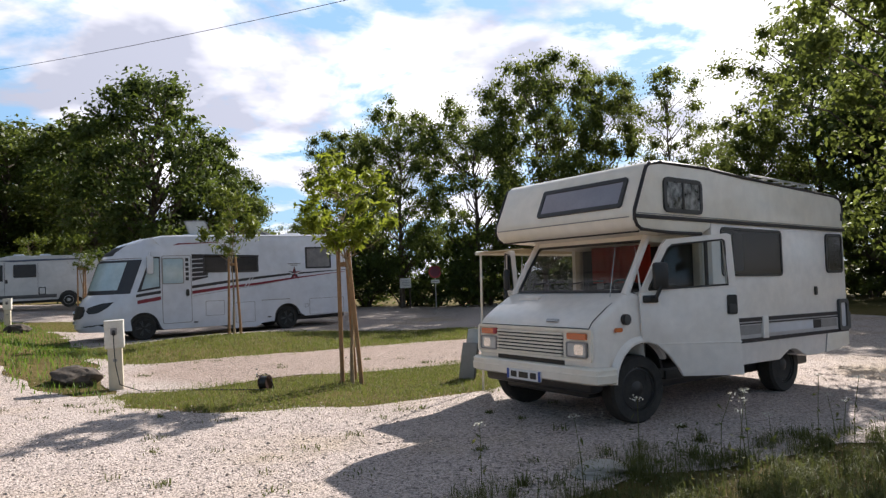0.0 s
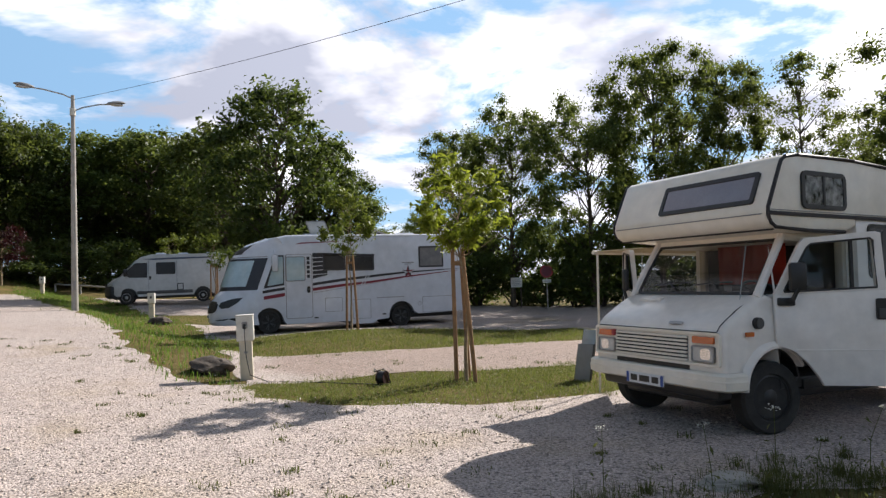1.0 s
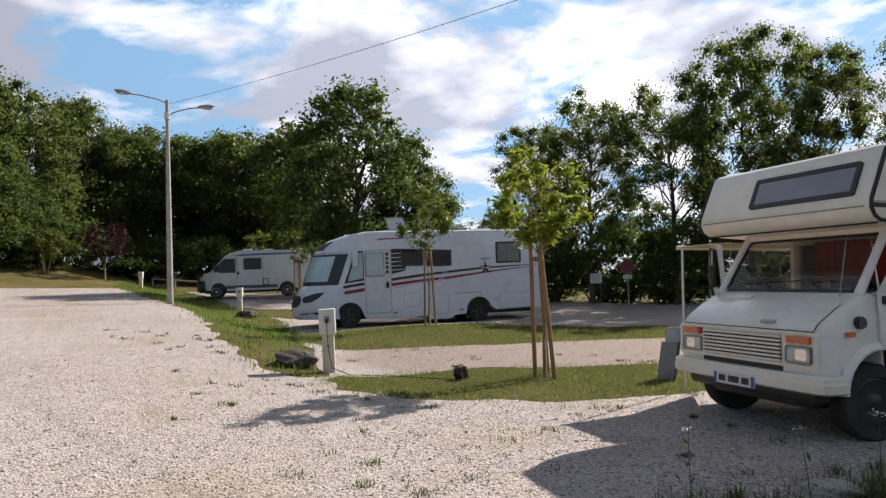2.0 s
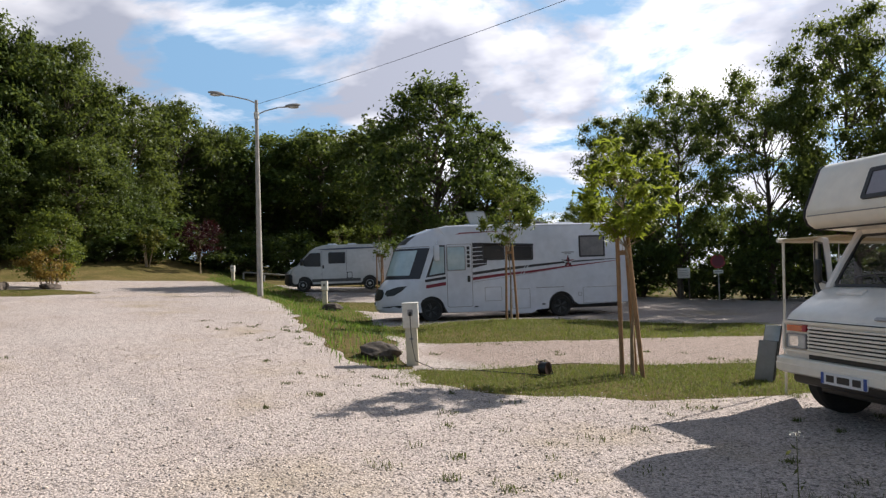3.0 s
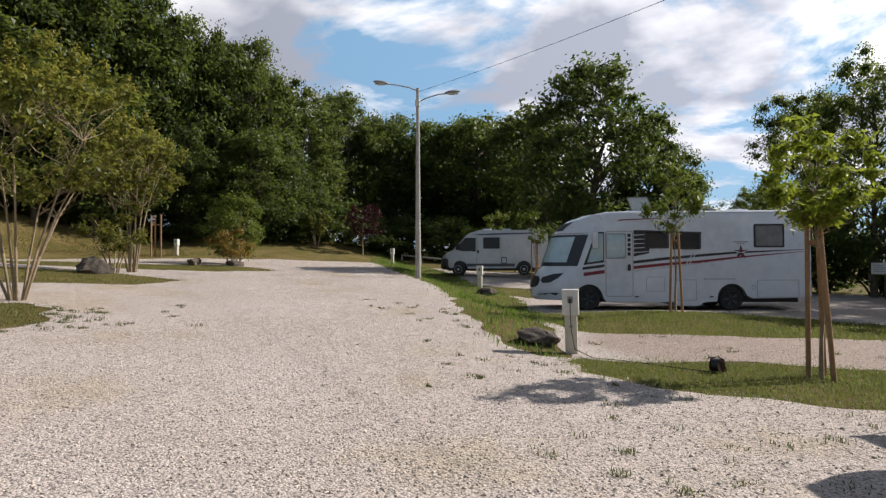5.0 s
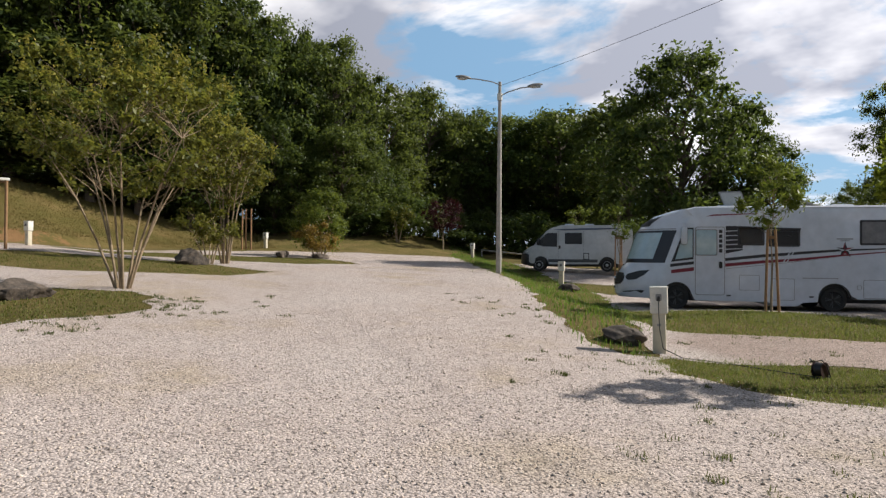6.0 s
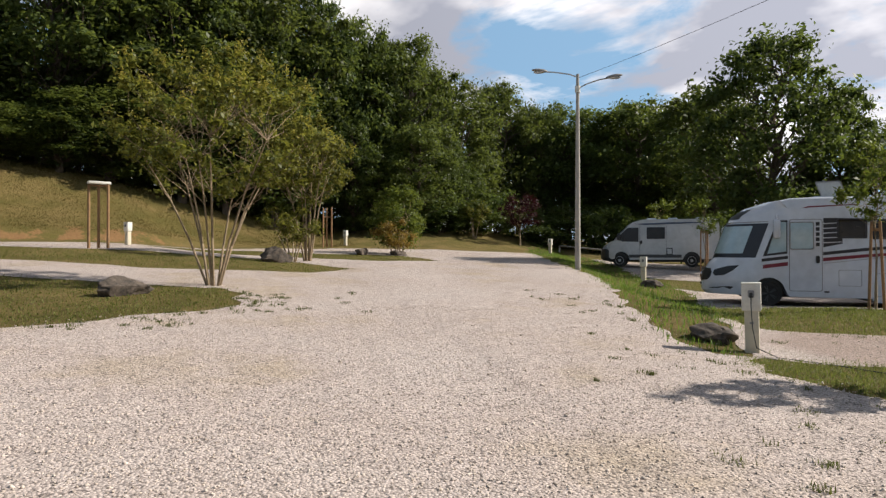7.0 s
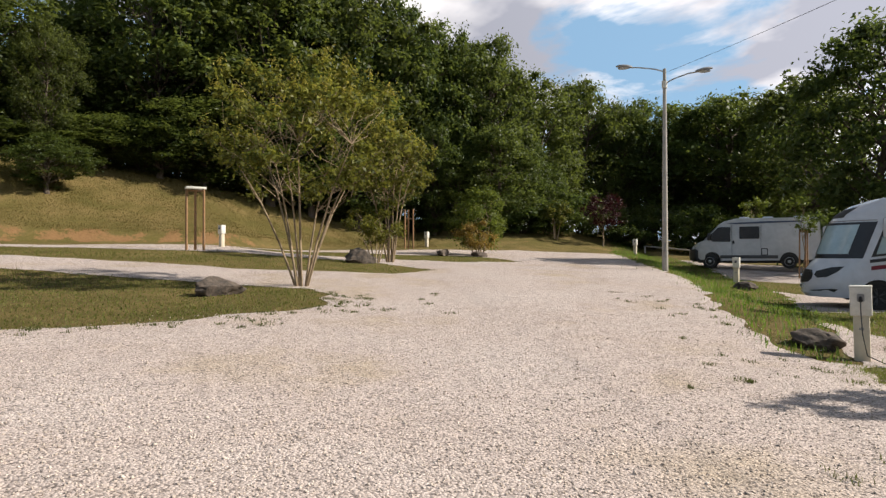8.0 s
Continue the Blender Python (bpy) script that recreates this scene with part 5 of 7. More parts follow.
    for s in (1, -1):
        wrapped([(s * y, z) for y, z in ((0.58, 0.90), (0.66, 0.82), (0.80, 0.84), (0.92, 0.98), (0.96, 1.13), (0.82, 1.11), (0.70, 1.05), (0.60, 1.0))], 0.0, 0.025, BLACK, "headlamp", "dark swept headlamp")
        wrapped([(s * y, z) for y, z in ((0.50, 0.47), (0.70, 0.43), (0.92, 0.44), (0.97, 0.52), (0.90, 0.53), (0.70, 0.50))], 0.0, 0.02, BLACK, "fog_lamp")
    wrapped([(-0.95, 0.365), (-0.5, 0.365), (0.0, 0.365), (0.5, 0.365), (0.95, 0.365), (0.95, 0.41), (0.5, 0.41), (0.0, 0.41), (-0.5, 0.41), (-0.95, 0.41)], 0.02, 0.05, CLEAN, "bumper_lip")
    pl = wrapped([(-0.26, 0.53), (0.0, 0.53), (0.26, 0.53), (0.26, 0.64), (0.0, 0.64), (-0.26, 0.64)], 0.01, 0.02, PLATEWHITE, "number_plate")
    for k, w in ((-0.15, 0.08), (0.0, 0.12), (0.15, 0.08)):
        wrapped([(k - w / 2, 0.555), (k + w / 2, 0.555), (k + w / 2, 0.615), (k - w / 2, 0.615)], 0.03, 0.006, DARKGREY, "plate_bar", parent=pl)
    b = bmesh.new()
    rows = [[b.verts.new((bowed(x, y, z) + 0.012, y, z + 0.012)) for y in np.linspace(-0.55, 0.55, 9)] for x, z in ((0.91, 2.43), (0.84, 2.52), (0.50, 2.75), (0.25, 2.83))]
    for u, w in zip(rows, rows[1:]):
        for k in range(8):
            b.faces.new((u[k], u[k + 1], w[k + 1], w[k]))
    bmesh.ops.solidify(b, geom=b.faces[:], thickness=0.01)
    part("roof_cap_window", b, DARKGREY, t, "grey skylight in the roof cap")
    part("roof_cap_line", bent(bmesh.new(), [(bowed(0.97, y, 2.35) + 0.012, y, 2.35) for y in np.linspace(-1.06, 1.06, 15)], 0.012, 5), GREYTRIM, t)
    # roof fittings
    part("open_roof_light", ring(bmesh.new(), rounded(0.62, 0.46, 0.05), rounded(0.54, 0.38, 0.04), Matrix.Translation((-1.62, 0.70, 3.24)) @ Matrix.Rotation(radians(90), 4, "X") @ Matrix.Rotation(radians(-14), 4, "Y") @ Matrix(((1, 0.35, 0, 0), (0, 1, 0, 0), (0, 0, 1, 0), (0, 0, 0, 1))), 0.03), GREYTRIM, t, "clear roof light propped open")
    part("roof_light_sheet", plate(bmesh.new(), rounded(0.56, 0.40, 0.04), Matrix.Translation((-1.62, 0.70, 3.24)) @ Matrix.Rotation(radians(90), 4, "X") @ Matrix.Rotation(radians(-14), 4, "Y") @ Matrix(((1, 0.35, 0, 0), (0, 1, 0, 0), (0, 0, 1, 0), (0, 0, 0, 1))), 0.012), LAMPGLASS, t)
    part("roof_light_base", box(bmesh.new(), -1.95, -1.20, 0.0, 0.72, 2.96, 3.06, 0.03), CLEAN, t)
    part("solar_wedge", prism(bmesh.new(), [(-3.45, 3.16), (-3.50, 3.20), (-4.02, 3.0), (-3.9, 2.99)], 0.2, 0.7), GREYTRIM, t)
    part("roof_vent", box(bmesh.new(), -4.9, -4.3, 0.1, 0.7, 2.94, 3.07, 0.05), CLEAN, t)
    part("roof_vent", box(bmesh.new(), -5.7, -5.3, -0.2, 0.4, 2.94, 3.04, 0.05), CLEAN, t)
    for x in (0.0, -4.22):
        for s in (1, -1):
            wheel(t, x, s * 0.94, 0.345, 0.22, s, DARKGREY, spokes=5)
    return t


def panel_van():
    x0, y0 = -22.24, 30.87
    t = thing("panel_van", "silver beige camper panel van with a dark front bumper", "van", pose(x0, y0, ground_z(x0, y0) + 0.01, 0, 0, -149))
    W, WB = 1.0, 3.65
    side = [(0.86, 0.42), (0.98, 0.52), (0.98, 0.90), (0.92, 1.10), (0.66, 1.30), (0.50, 1.38), (-0.34, 2.22), (-0.62, 2.40), (-1.2, 2.53), (-4.75, 2.53), (-4.92, 2.46), (-4.98, 2.2), (-5.04, 0.46), (-4.2, 0.42)] + arch(-WB, 0.41, 0.40)[1:-1] + [(-3.2, 0.40), (-0.46, 0.38)] + arch(0, 0.42, 0.40)[1:-1] + [(0.5, 0.42)]
    def bowed(x, y, z=0):
        return x - 0.42 * (abs(y) / W) ** 2.6 * min(1, max(0, (x - 0.3) / 0.6)) - 0.10 * (abs(y) / W) ** 2.6 * (1 if -0.7 < x <= 0.6 else 0)
    bm = loft(side, W, bowed, 0.09)
    for v in bm.verts:
        v.co.y *= 1 - 0.05 * max(0, v.co.z - 1.3)
    part("body", bm, SILVER, t)
    part("underbody", box(bmesh.new(), -4.8, 0.6, -0.7, 0.7, 0.26, 0.5, 0.03), BLACK, t)
    part("front_bumper", loft([(0.46, 0.36), (0.90, 0.32), (1.04, 0.42), (1.05, 0.74), (0.99, 0.95), (0.60, 0.90), (0.48, 0.72)], 0.97, lambda x, y, z: x - 0.40 * (abs(y) / 1.0) ** 2.6 * min(1, max(0, (x - 0.3) / 0.6)) + 0.02, 0.05), BLACK, t, "black plastic bumper")
    part("grille", plate(bmesh.new(), rounded(1.0, 0.16, 0.05), on_front(0.94, 0, 0.98, 30), 0.04), BLACK, t)
    for s in (1, -1):
        F = on_left if s > 0 else on_right
        def on(o):
            return [(-x, z) for x, z in o] if s > 0 else o
        for x in (0.0, -WB):
            part("arch_liner", prism(bmesh.new(), arch(x, 0.43, 0.40)[1:-1] + [(x + 0.3, 0.42), (x - 0.3, 0.42)], s * 0.5, s * 0.90), BLACK, t, smooth=False)
        m = F(0, s * (W - 0.045), 0)
        part("headlamp", plate(bmesh.new(), rounded(0.34, 0.20, 0.06), on_front(0.72, s * 0.72, 1.05, 42) @ Matrix.Rotation(radians(s * 22), 4, "Y"), 0.08), LAMPGLASS, t)
        cab = part("cab_window", plate(bmesh.new(), on([(0.20, 1.36), (0.12, 1.56), (-0.38, 2.06), (-0.50, 2.10), (-0.98, 2.10), (-0.98, 1.34)]), m, 0.03), ACRYLIC, t, smooth=False)
        part("side_window", plate(bmesh.new(), [(x + (1.86 if s > 0 else -1.86), z + 1.80) for x, z in rounded(0.92, 0.62, 0.05)], m, 0.034), ACRYLIC, t, smooth=False)
        part("lower_trim", prism(bmesh.new(), [(-0.50, 0.50), (-0.50, 0.66), (-3.15, 0.66), (-3.15, 0.50)], s * (W - 0.01), s * (W + 0.02), 0.008), DARKGREY, t)
        part("door_handle", plate(bmesh.new(), rounded(0.10, 0.18, 0.03), F(-1.12, s * (W - 0.012), 1.32), 0.02), BLACK, t)
        part("mirror", box(bmesh.new(), -0.05, 0.12, min(s * 0.98, s * 1.2), max(s * 0.98, s * 1.2), 1.42, 1.78, 0.05), BLACK, t)
        part("blue_graphic", plate(bmesh.new(), on([(-0.75, 2.30), (-2.6, 2.36), (-4.2, 2.36), (-4.2, 2.31), (-2.6, 2.27), (-1.3, 2.24)]), F(0, s * (W - 0.055), 0), 0.026), material("blue_grey_decal", (0.06, 0.08, 0.13), 0.35), t, smooth=False)
        for x in (-1.04, -2.38):
            part("door_seam", plate(bmesh.new(), on([(x, 0.48), (x - 0.012, 0.48), (x - 0.012, 2.2), (x, 2.2)]), F(0, s * (W - 0.05), 0), 0.052), DARKGREY, t, smooth=False)
        part("service_flap", ring(bmesh.new(), rounded(0.30, 0.36, 0.03), rounded(0.22, 0.28, 0.02), F(-2.55, s * (W - 0.006), 0.83), 0.012), BLACK, t)
        part("tail_lamp", box(bmesh.new(), -5.05, -4.96, s * 0.84 - 0.07, s * 0.84 + 0.07, 0.9, 1.5, 0.03), LAMPRED, t)
    S = on_front(0.088, 0, 1.80, 45.0)
    wb = bmesh.new()
    rows = [[wb.verts.new((bowed(x, y) + 0.014, y, z + 0.014)) for y in np.linspace(-0.90, 0.90, 13)] for x, z in ((0.49, 1.39), (0.07, 1.81), (-0.33, 2.21))]
    for u, w in zip(rows, rows[1:]):
        for k in range(12):
            wb.faces.new((u[k], u[k + 1], w[k + 1], w[k]))
    bmesh.ops.solidify(wb, geom=wb.faces[:], thickness=0.008)
    part("windscreen", wb, ACRYLIC, t)
    for x in (-1.6, -2.7, -4.1):
        part("roof_light", box(bmesh.new(), x - 0.25, x + 0.25, -0.25, 0.25, 2.51, 2.63, 0.05), CLEAN, t)
    part("bike_cover", box(bmesh.new(), -5.55, -5.10, -0.75, 0.75, 0.95, 2.1, 0.14, 3), CLEAN, t, "white load cover on the rear door")
    part("cover_bracket", box(bmesh.new(), -5.15, -5.0, -0.3, 0.3, 1.0, 1.1, 0.01), BLACK, t)
    for x in (0.0, -WB):
        for s in (1, -1):
            wheel(t, x, s * 0.86, 0.345, 0.22, s, STEEL)
    return t


camper()
motorhome()
panel_van()

# ---- vegetation ----
def blades(name, P, N, size, mat, aspect=0.5, seed=0, fold=0.25):
    """Leaves as small folded rhombs: centres P, rough facing N, lengths size."""
    rng = np.random.default_rng(seed)
    n = len(P)
    N = N / np.maximum(np.linalg.norm(N, axis=1, keepdims=True), 1e-6)
    a = np.cross(N, rng.normal(size=(n, 3)))
    a /= np.maximum(np.linalg.norm(a, axis=1, keepdims=True), 1e-6)
    b = np.cross(N, a)
    L = (size * rng.uniform(0.7, 1.3, n))[:, None]
    w = L * aspect
    tip, base = P + a * L * 0.5, P - a * L * 0.5
    left, right = P + b * w * 0.5 + N * w * fold, P - b * w * 0.5 + N * w * fold
    V = np.stack([base, right, tip, left], 1).reshape(-1, 3)
    F = np.arange(4 * n).reshape(n, 4)
    me = bpy.data.meshes.new(name)
    me.vertices.add(len(V)); me.vertices.foreach_set("co", V.ravel())
    me.loops.add(4 * n); me.loops.foreach_set("vertex_index", F.ravel())
    me.polygons.add(n); me.polygons.foreach_set("loop_start", np.arange(0, 4 * n, 4))
    me.update(calc_edges=True)
    me.materials.append(mat)
    return me


def crown(rng, clumps, per, spread, size, flat=0.7):
    """Leaf places and facings for a set of clumps (centre, radius)."""
    P, N = [], []
    for (c, r) in clumps:
        k = max(8, int(per * rng.uniform(0.7, 1.3)))
        d = rng.normal(size=(k, 3))
        d /= np.linalg.norm(d, axis=1, keepdims=True)
        rad = r * np.minimum(np.abs(rng.normal(0, 0.62, k)) + 0.12, 1.3)
        p = d * rad[:, None] * np.array([1, 1, flat])
        P.append(np.asarray(c) + p)
        N.append(d * 0.5 + np.array([0, 0, 0.5]) + rng.normal(size=(k, 3)) * 0.55)
    return np.concatenate(P), np.concatenate(N)


def limb_line(rng, a, b, bend=0.12, n=4):
    a, b = np.asarray(a, float), np.asarray(b, float)
    d = np.linalg.norm(b - a)
    pts = [a + (b - a) * t + rng.normal(size=3) * bend * d * math.sin(math.pi * t) * 0.5 for t in np.linspace(0, 1, n + 1)]
    return [tuple(p) for p in pts]


def make_tree(name, label, category, seed, height, radius, base, clumps, per, clump_r, leaf, leaf_mat, bark_mat, trunk_r, shape="round", stems=1, aspect=0.55, twig=0.45, group="", fan=0.0, tips=None):
    """A tree at the origin: tapered trunk or several stems, limbs out to the clumps, and a crown of leaves."""
    rng = np.random.default_rng(seed)
    t = thing(name, label, category, Matrix(), group)
    mid, half = (base + height) / 2, (height - base) / 2
    cs = []
    while len(cs) < clumps:
        d = rng.normal(size=3)
        d /= np.linalg.norm(d)
        k = rng.uniform(0.30, 1.0) ** 0.42
        p = d * k
        if shape == "cone":
            p[:2] *= 1 - 0.45 * p[2]
        if shape == "vase":
            p[:2] *= 0.88 + 0.16 * p[2]
        if shape == "wide":
            p[:2] *= 1 - 0.25 * abs(p[2])
        c = np.array([p[0] * radius, p[1] * radius, mid + p[2] * half])
        c[:2] *= 1 + 0.18 * math.sin(3 * math.atan2(p[1], p[0]) + seed) + 0.08 * math.sin(7 * math.atan2(p[1], p[0]) + 2 * seed)
        c[2] = min(c[2] + 0.35 * rng.normal() * half * 0.2, height - clump_r * 0.3)
        cs.append((c, clump_r * rng.uniform(0.6, 1.25)))
    P, N = crown(rng, cs, per, 1.0, leaf)
    ob = new("crown", blades("crown", P, N, leaf, leaf_mat, aspect, seed))
    ob.parent = t
    if tips:                              # paler yellow leaves stand out of the top of the crown
        high = [(c + np.array([c[0] * 0.06, c[1] * 0.06, 0.55 * r]), r * 0.42) for c, r in cs if c[2] > mid - 0.1 * half]
        P, N = crown(rng, high, per * 0.3, 1.0, leaf, 1.7)
        tip_ob = new("new_growth", blades("new_growth", P, N, leaf * 0.8, tips, 0.4, seed + 1))
        tip_ob.parent = t
    if stems == 1:
        top = height * 0.82
        line = [(0, 0, -0.15)] + [(rng.normal() * 0.03 * z, rng.normal() * 0.03 * z, z) for z in np.linspace(height * 0.15, top, 5)]
        radii = [trunk_r * 1.35, trunk_r, trunk_r * 0.85, trunk_r * 0.65, trunk_r * 0.42, trunk_r * 0.15]
        part("trunk", bent(bmesh.new(), line, radii, 8), bark_mat, t)
        roots = [tuple(np.array(line[i]) * (1 - f) + np.array(line[i + 1]) * f) for i in (1, 2, 3, 4) for f in (0, 0.33, 0.66)]
    else:
        roots = []
        for k in range(stems):
            a = 2 * math.pi * k / stems + rng.uniform(-0.3, 0.3)
            r = fan * rng.uniform(0.35, 1.0)
            e = (r * math.cos(a), r * math.sin(a), base + half * rng.uniform(0.2, 0.9))
            s = (0.12 * math.cos(a), 0.12 * math.sin(a), -0.1)
            line = [s, (s[0] + (e[0] - s[0]) * 0.28, s[1] + (e[1] - s[1]) * 0.28, e[2] * 0.34), (s[0] + (e[0] - s[0]) * 0.58, s[1] + (e[1] - s[1]) * 0.58, e[2] * 0.66), e]
            part("stem", bent(bmesh.new(), line, [trunk_r, trunk_r * 0.8, trunk_r * 0.6, trunk_r * 0.3], 7), bark_mat, t)
            roots += [line[2], line[3]]
    bm = bmesh.new()
    for c, r in cs[:: max(1, int(1 / twig))]:
        # a limb leaves the trunk below its clump and climbs to it
        root = min(roots, key=lambda q: abs(q[2] - (c[2] - 0.9 * math.hypot(q[0] - c[0], q[1] - c[1]))) + 0.3 * math.hypot(q[0] - c[0], q[1] - c[1]))
        bent(bm, limb_line(rng, root, c, 0.16, 3), [trunk_r * 0.30, trunk_r * 0.22, trunk_r * 0.14, trunk_r * 0.05], 5)
    tagged(part("branchwork", bm, bark_mat, t), kind="stuff")
    return t


def place(az, r):
    return -r * math.sin(radians(az)), r * math.cos(radians(az))


def set_tree(ob, x, y, h_scale, w_scale, turn, first):
    m = pose(x, y, ground_z(x, y) - 0.05, 0, 0, turn) @ Matrix.Diagonal((w_scale, w_scale, h_scale, 1))
    if first:
        ob.matrix_basis = m
        return ob
    return copy_thing(ob, m)


def build_woods():
    """Woods round the site. Each row: degrees left of ahead, distance, elevation of the top, width, kind."""
    G = "woodland trees"
    kinds = {
        "oak": make_tree("oak_tree", "full-crowned dark green oak at the edge of the wood", "tree", 11, 14, 5.0, 1.6, 150, 120, 1.2, 0.32, LEAF_OAK, BARK, 0.30, "wide", group=G),
        "tall": make_tree("woodland_tree", "tall dense green woodland tree with foliage to the ground", "tree", 12, 17, 4.4, 0.8, 175, 120, 1.25, 0.33, LEAF_WOOD, BARK, 0.26, "round", group=G),
        "slim": make_tree("woodland_tree", "slender leafy woodland tree on a visible trunk", "tree", 13, 15, 3.2, 2.0, 105, 110, 1.1, 0.31, LEAF_WOOD, BARK, 0.20, "cone", group=G),
        "airy": make_tree("acacia_tree", "airy backlit tree with dark branches and gaps in its crown", "tree", 14, 13, 4.4, 1.6, 170, 200, 0.86, 0.20, LEAF_EDGE, BARK, 0.17, "vase", twig=0.5, group="backlit trees"),
        "airy2": make_tree("acacia_tree", "airy backlit tree with dark branches and gaps in its crown", "tree", 19, 13, 4.0, 1.4, 170, 200, 0.86, 0.20, LEAF_EDGE, BARK, 0.18, "round", twig=0.5, group="backlit trees"),
        "thin": make_tree("young_tree", "thin open tree with sparse foliage against the sky", "tree", 15, 13, 2.2, 3.0, 62, 125, 0.66, 0.18, LEAF_EDGE, BARK, 0.11, "round", twig=0.6, group="backlit trees"),
        "shrub": make_tree("hedge_shrub", "dense dark hedge shrub", "shrub", 16, 4.2, 2.3, 0.1, 46, 90, 0.75, 0.24, LEAF_OAK, BARK, 0.07, "round", stems=5, fan=1.2, group="hedge shrubs"),
    }
    native = {"oak": (14, 5.0), "tall": (17, 4.4), "slim": (15, 3.2), "airy": (13, 4.6), "airy2": (13, 4.0), "thin": (13, 2.2), "shrub": (4.2, 2.3)}
    rows = [
        # right of the view, against the light
        (-38, 30, 19.5, 4.6, "oak"), (-40, 15, 25.5, 2.7, "airy2"), (-33.5, 31, 17.4, 4.4, "airy2"), (-29.5, 32, 17.0, 4.0, "airy"), (-25.5, 32, 15.2, 3.2, "airy2"), (-19.2, 33, 15.5, 1.8, "thin"), (-22.5, 38, 12.2, 2.4, "thin"),
        (-13.3, 33.5, 16.0, 3.4, "airy"), (-8.2, 31.8, 17.6, 3.8, "airy"), (-2.6, 32.2, 20.6, 3.9, "airy2"), (4.2, 32.8, 19.9, 3.8, "airy2"), (8.6, 35, 12.4, 3.0, "airy"), (12.2, 40, 8.2, 2.2, "airy2"),
        # the round oak behind the vehicles
        (24.2, 40.5, 16.6, 4.8, "oak"), (19.8, 43, 12.0, 3.2, "oak"), (28.6, 64, 12.6, 5.0, "tall"), (17.4, 44, 7.5, 2.3, "slim"),
        # the line at the back
        (31.5, 76, 11.9, 5.2, "slim"), (34.2, 77, 12.0, 5.4, "tall"), (37.0, 78, 11.7, 5.2, "slim"), (39.8, 78, 11.8, 5.4, "tall"), (42.6, 76, 11.6, 4.6, "oak"), (45.4, 73, 13.7, 3.6, "tall"), (47.8, 68, 13.0, 3.4, "slim"), (49.2, 66, 14.0, 3.6, "tall"),
        # the hillside wood on the left
        (50.8, 60, 15.7, 2.8, "slim"), (52.0, 66, 14.5, 3.6, "oak"), (53.4, 57, 17.5, 3.2, "tall"), (56.2, 57, 17.6, 3.2, "oak"), (58.8, 56, 18.6, 3.6, "tall"), (61.6, 55, 20.3, 4.0, "oak"), (64.6, 54, 22.0, 4.4, "tall"),
        (68.4, 53, 22.6, 5.0, "oak"), (72.4, 52, 24.0, 5.0, "tall"), (76.6, 52, 24.5, 5.0, "oak"), (80.8, 51, 23.5, 4.6, "tall"), (85.0, 51, 19.8, 3.4, "slim"), (88.4, 46, 19.5, 3.0, "airy2"), (86.0, 52, 17.0, 4.0, "oak"), (92.5, 50, 19.0, 4.4, "tall"), (97, 50, 20, 5, "oak"),
    ]
    rng = np.random.default_rng(5)
    extra = []
    for az, r, el, w, k in rows:
        if az > 27:                       # a second and third rank closes the wood
            extra.append((az + rng.uniform(0.8, 1.8), r + 8 + rng.uniform(0, 3), el - rng.uniform(0.4, 1.6), w, ("tall", "oak", "slim")[int(rng.integers(3))]))
        if az > 48:
            extra.append((az + rng.uniform(-0.8, 0.8), r - 3.5, el * rng.uniform(0.42, 0.62), w * 0.8, ("oak", "tall")[int(rng.integers(2))]))
    # unseen trees added behind the camera close the place for light and reflections
    for az in range(108, 312, 13):
        extra.append((az + rng.uniform(-3, 3), 58 + rng.uniform(-5, 8), 12.5 + rng.uniform(-2, 3), 6.0, ("slim", "oak")[int(rng.integers(2))]))
    used = set()
    for az, r, el, w, k in rows + extra:
        x, y = place(az, r)
        lift = float(np.interp(az, [28, 32, 42, 44, 63, 68], [0.1, 0.9, 0.9, 1.1, 1.0, 0.5]))
        h = (1.65 + r * math.tan(radians(el + lift)) - ground_z(x, y)) * 1.06
        set_tree(kinds[k], x, y, h / native[k][0], w / native[k][1], (az * 137.5 + r * 31.0) % 360, k not in used)
        used.add(k)
    hedge = [(az, 34.8 + 1.4 * math.sin(az * 0.4), 4.2 + 0.9 * math.sin(az * 1.3), 2.3) for az in np.arange(-40, 14, 2.6)]
    hedge += [(az, 43 + 1.5 * math.sin(az), 3.6 + 0.6 * math.sin(az * 2.1), 2.2) for az in np.arange(13.5, 30, 2.4)]
    hedge += [(az, 59 + 1.5 * math.sin(az), 4.2 + 1.0 * math.sin(az * 2.1), 2.8) for az in np.arange(30, 49, 2.3)]
    hedge += [(az, float(np.interp(az, [48, 56, 66, 78, 94], [56, 54.5, 51.5, 49.5, 48.5])), 3.4 + 1.2 * math.sin(az * 1.7), 2.5) for az in np.arange(48, 96, 2.6)]
    hedge += [(az, float(np.interp(az, [64, 78, 98], [54.5, 52.5, 51.0])), 4.6 + 1.0 * math.sin(az * 2.3), 3.0) for az in np.arange(64, 99, 2.9)]
    for az, r, h, w in hedge:
        x, y = place(az + rng.uniform(-0.6, 0.6), r + rng.uniform(-0.8, 0.8))
        set_tree(kinds["shrub"], x, y, h / 4.2, w / 2.3, float(rng.uniform(0, 360)), "shrub" not in used)
        used.add("shrub")


build_woods()


def put(ob, x, y, turn=0.0):
    ob.matrix_basis = pose(x, y, ground_z(x, y), 0, 0, turn)
    return ob


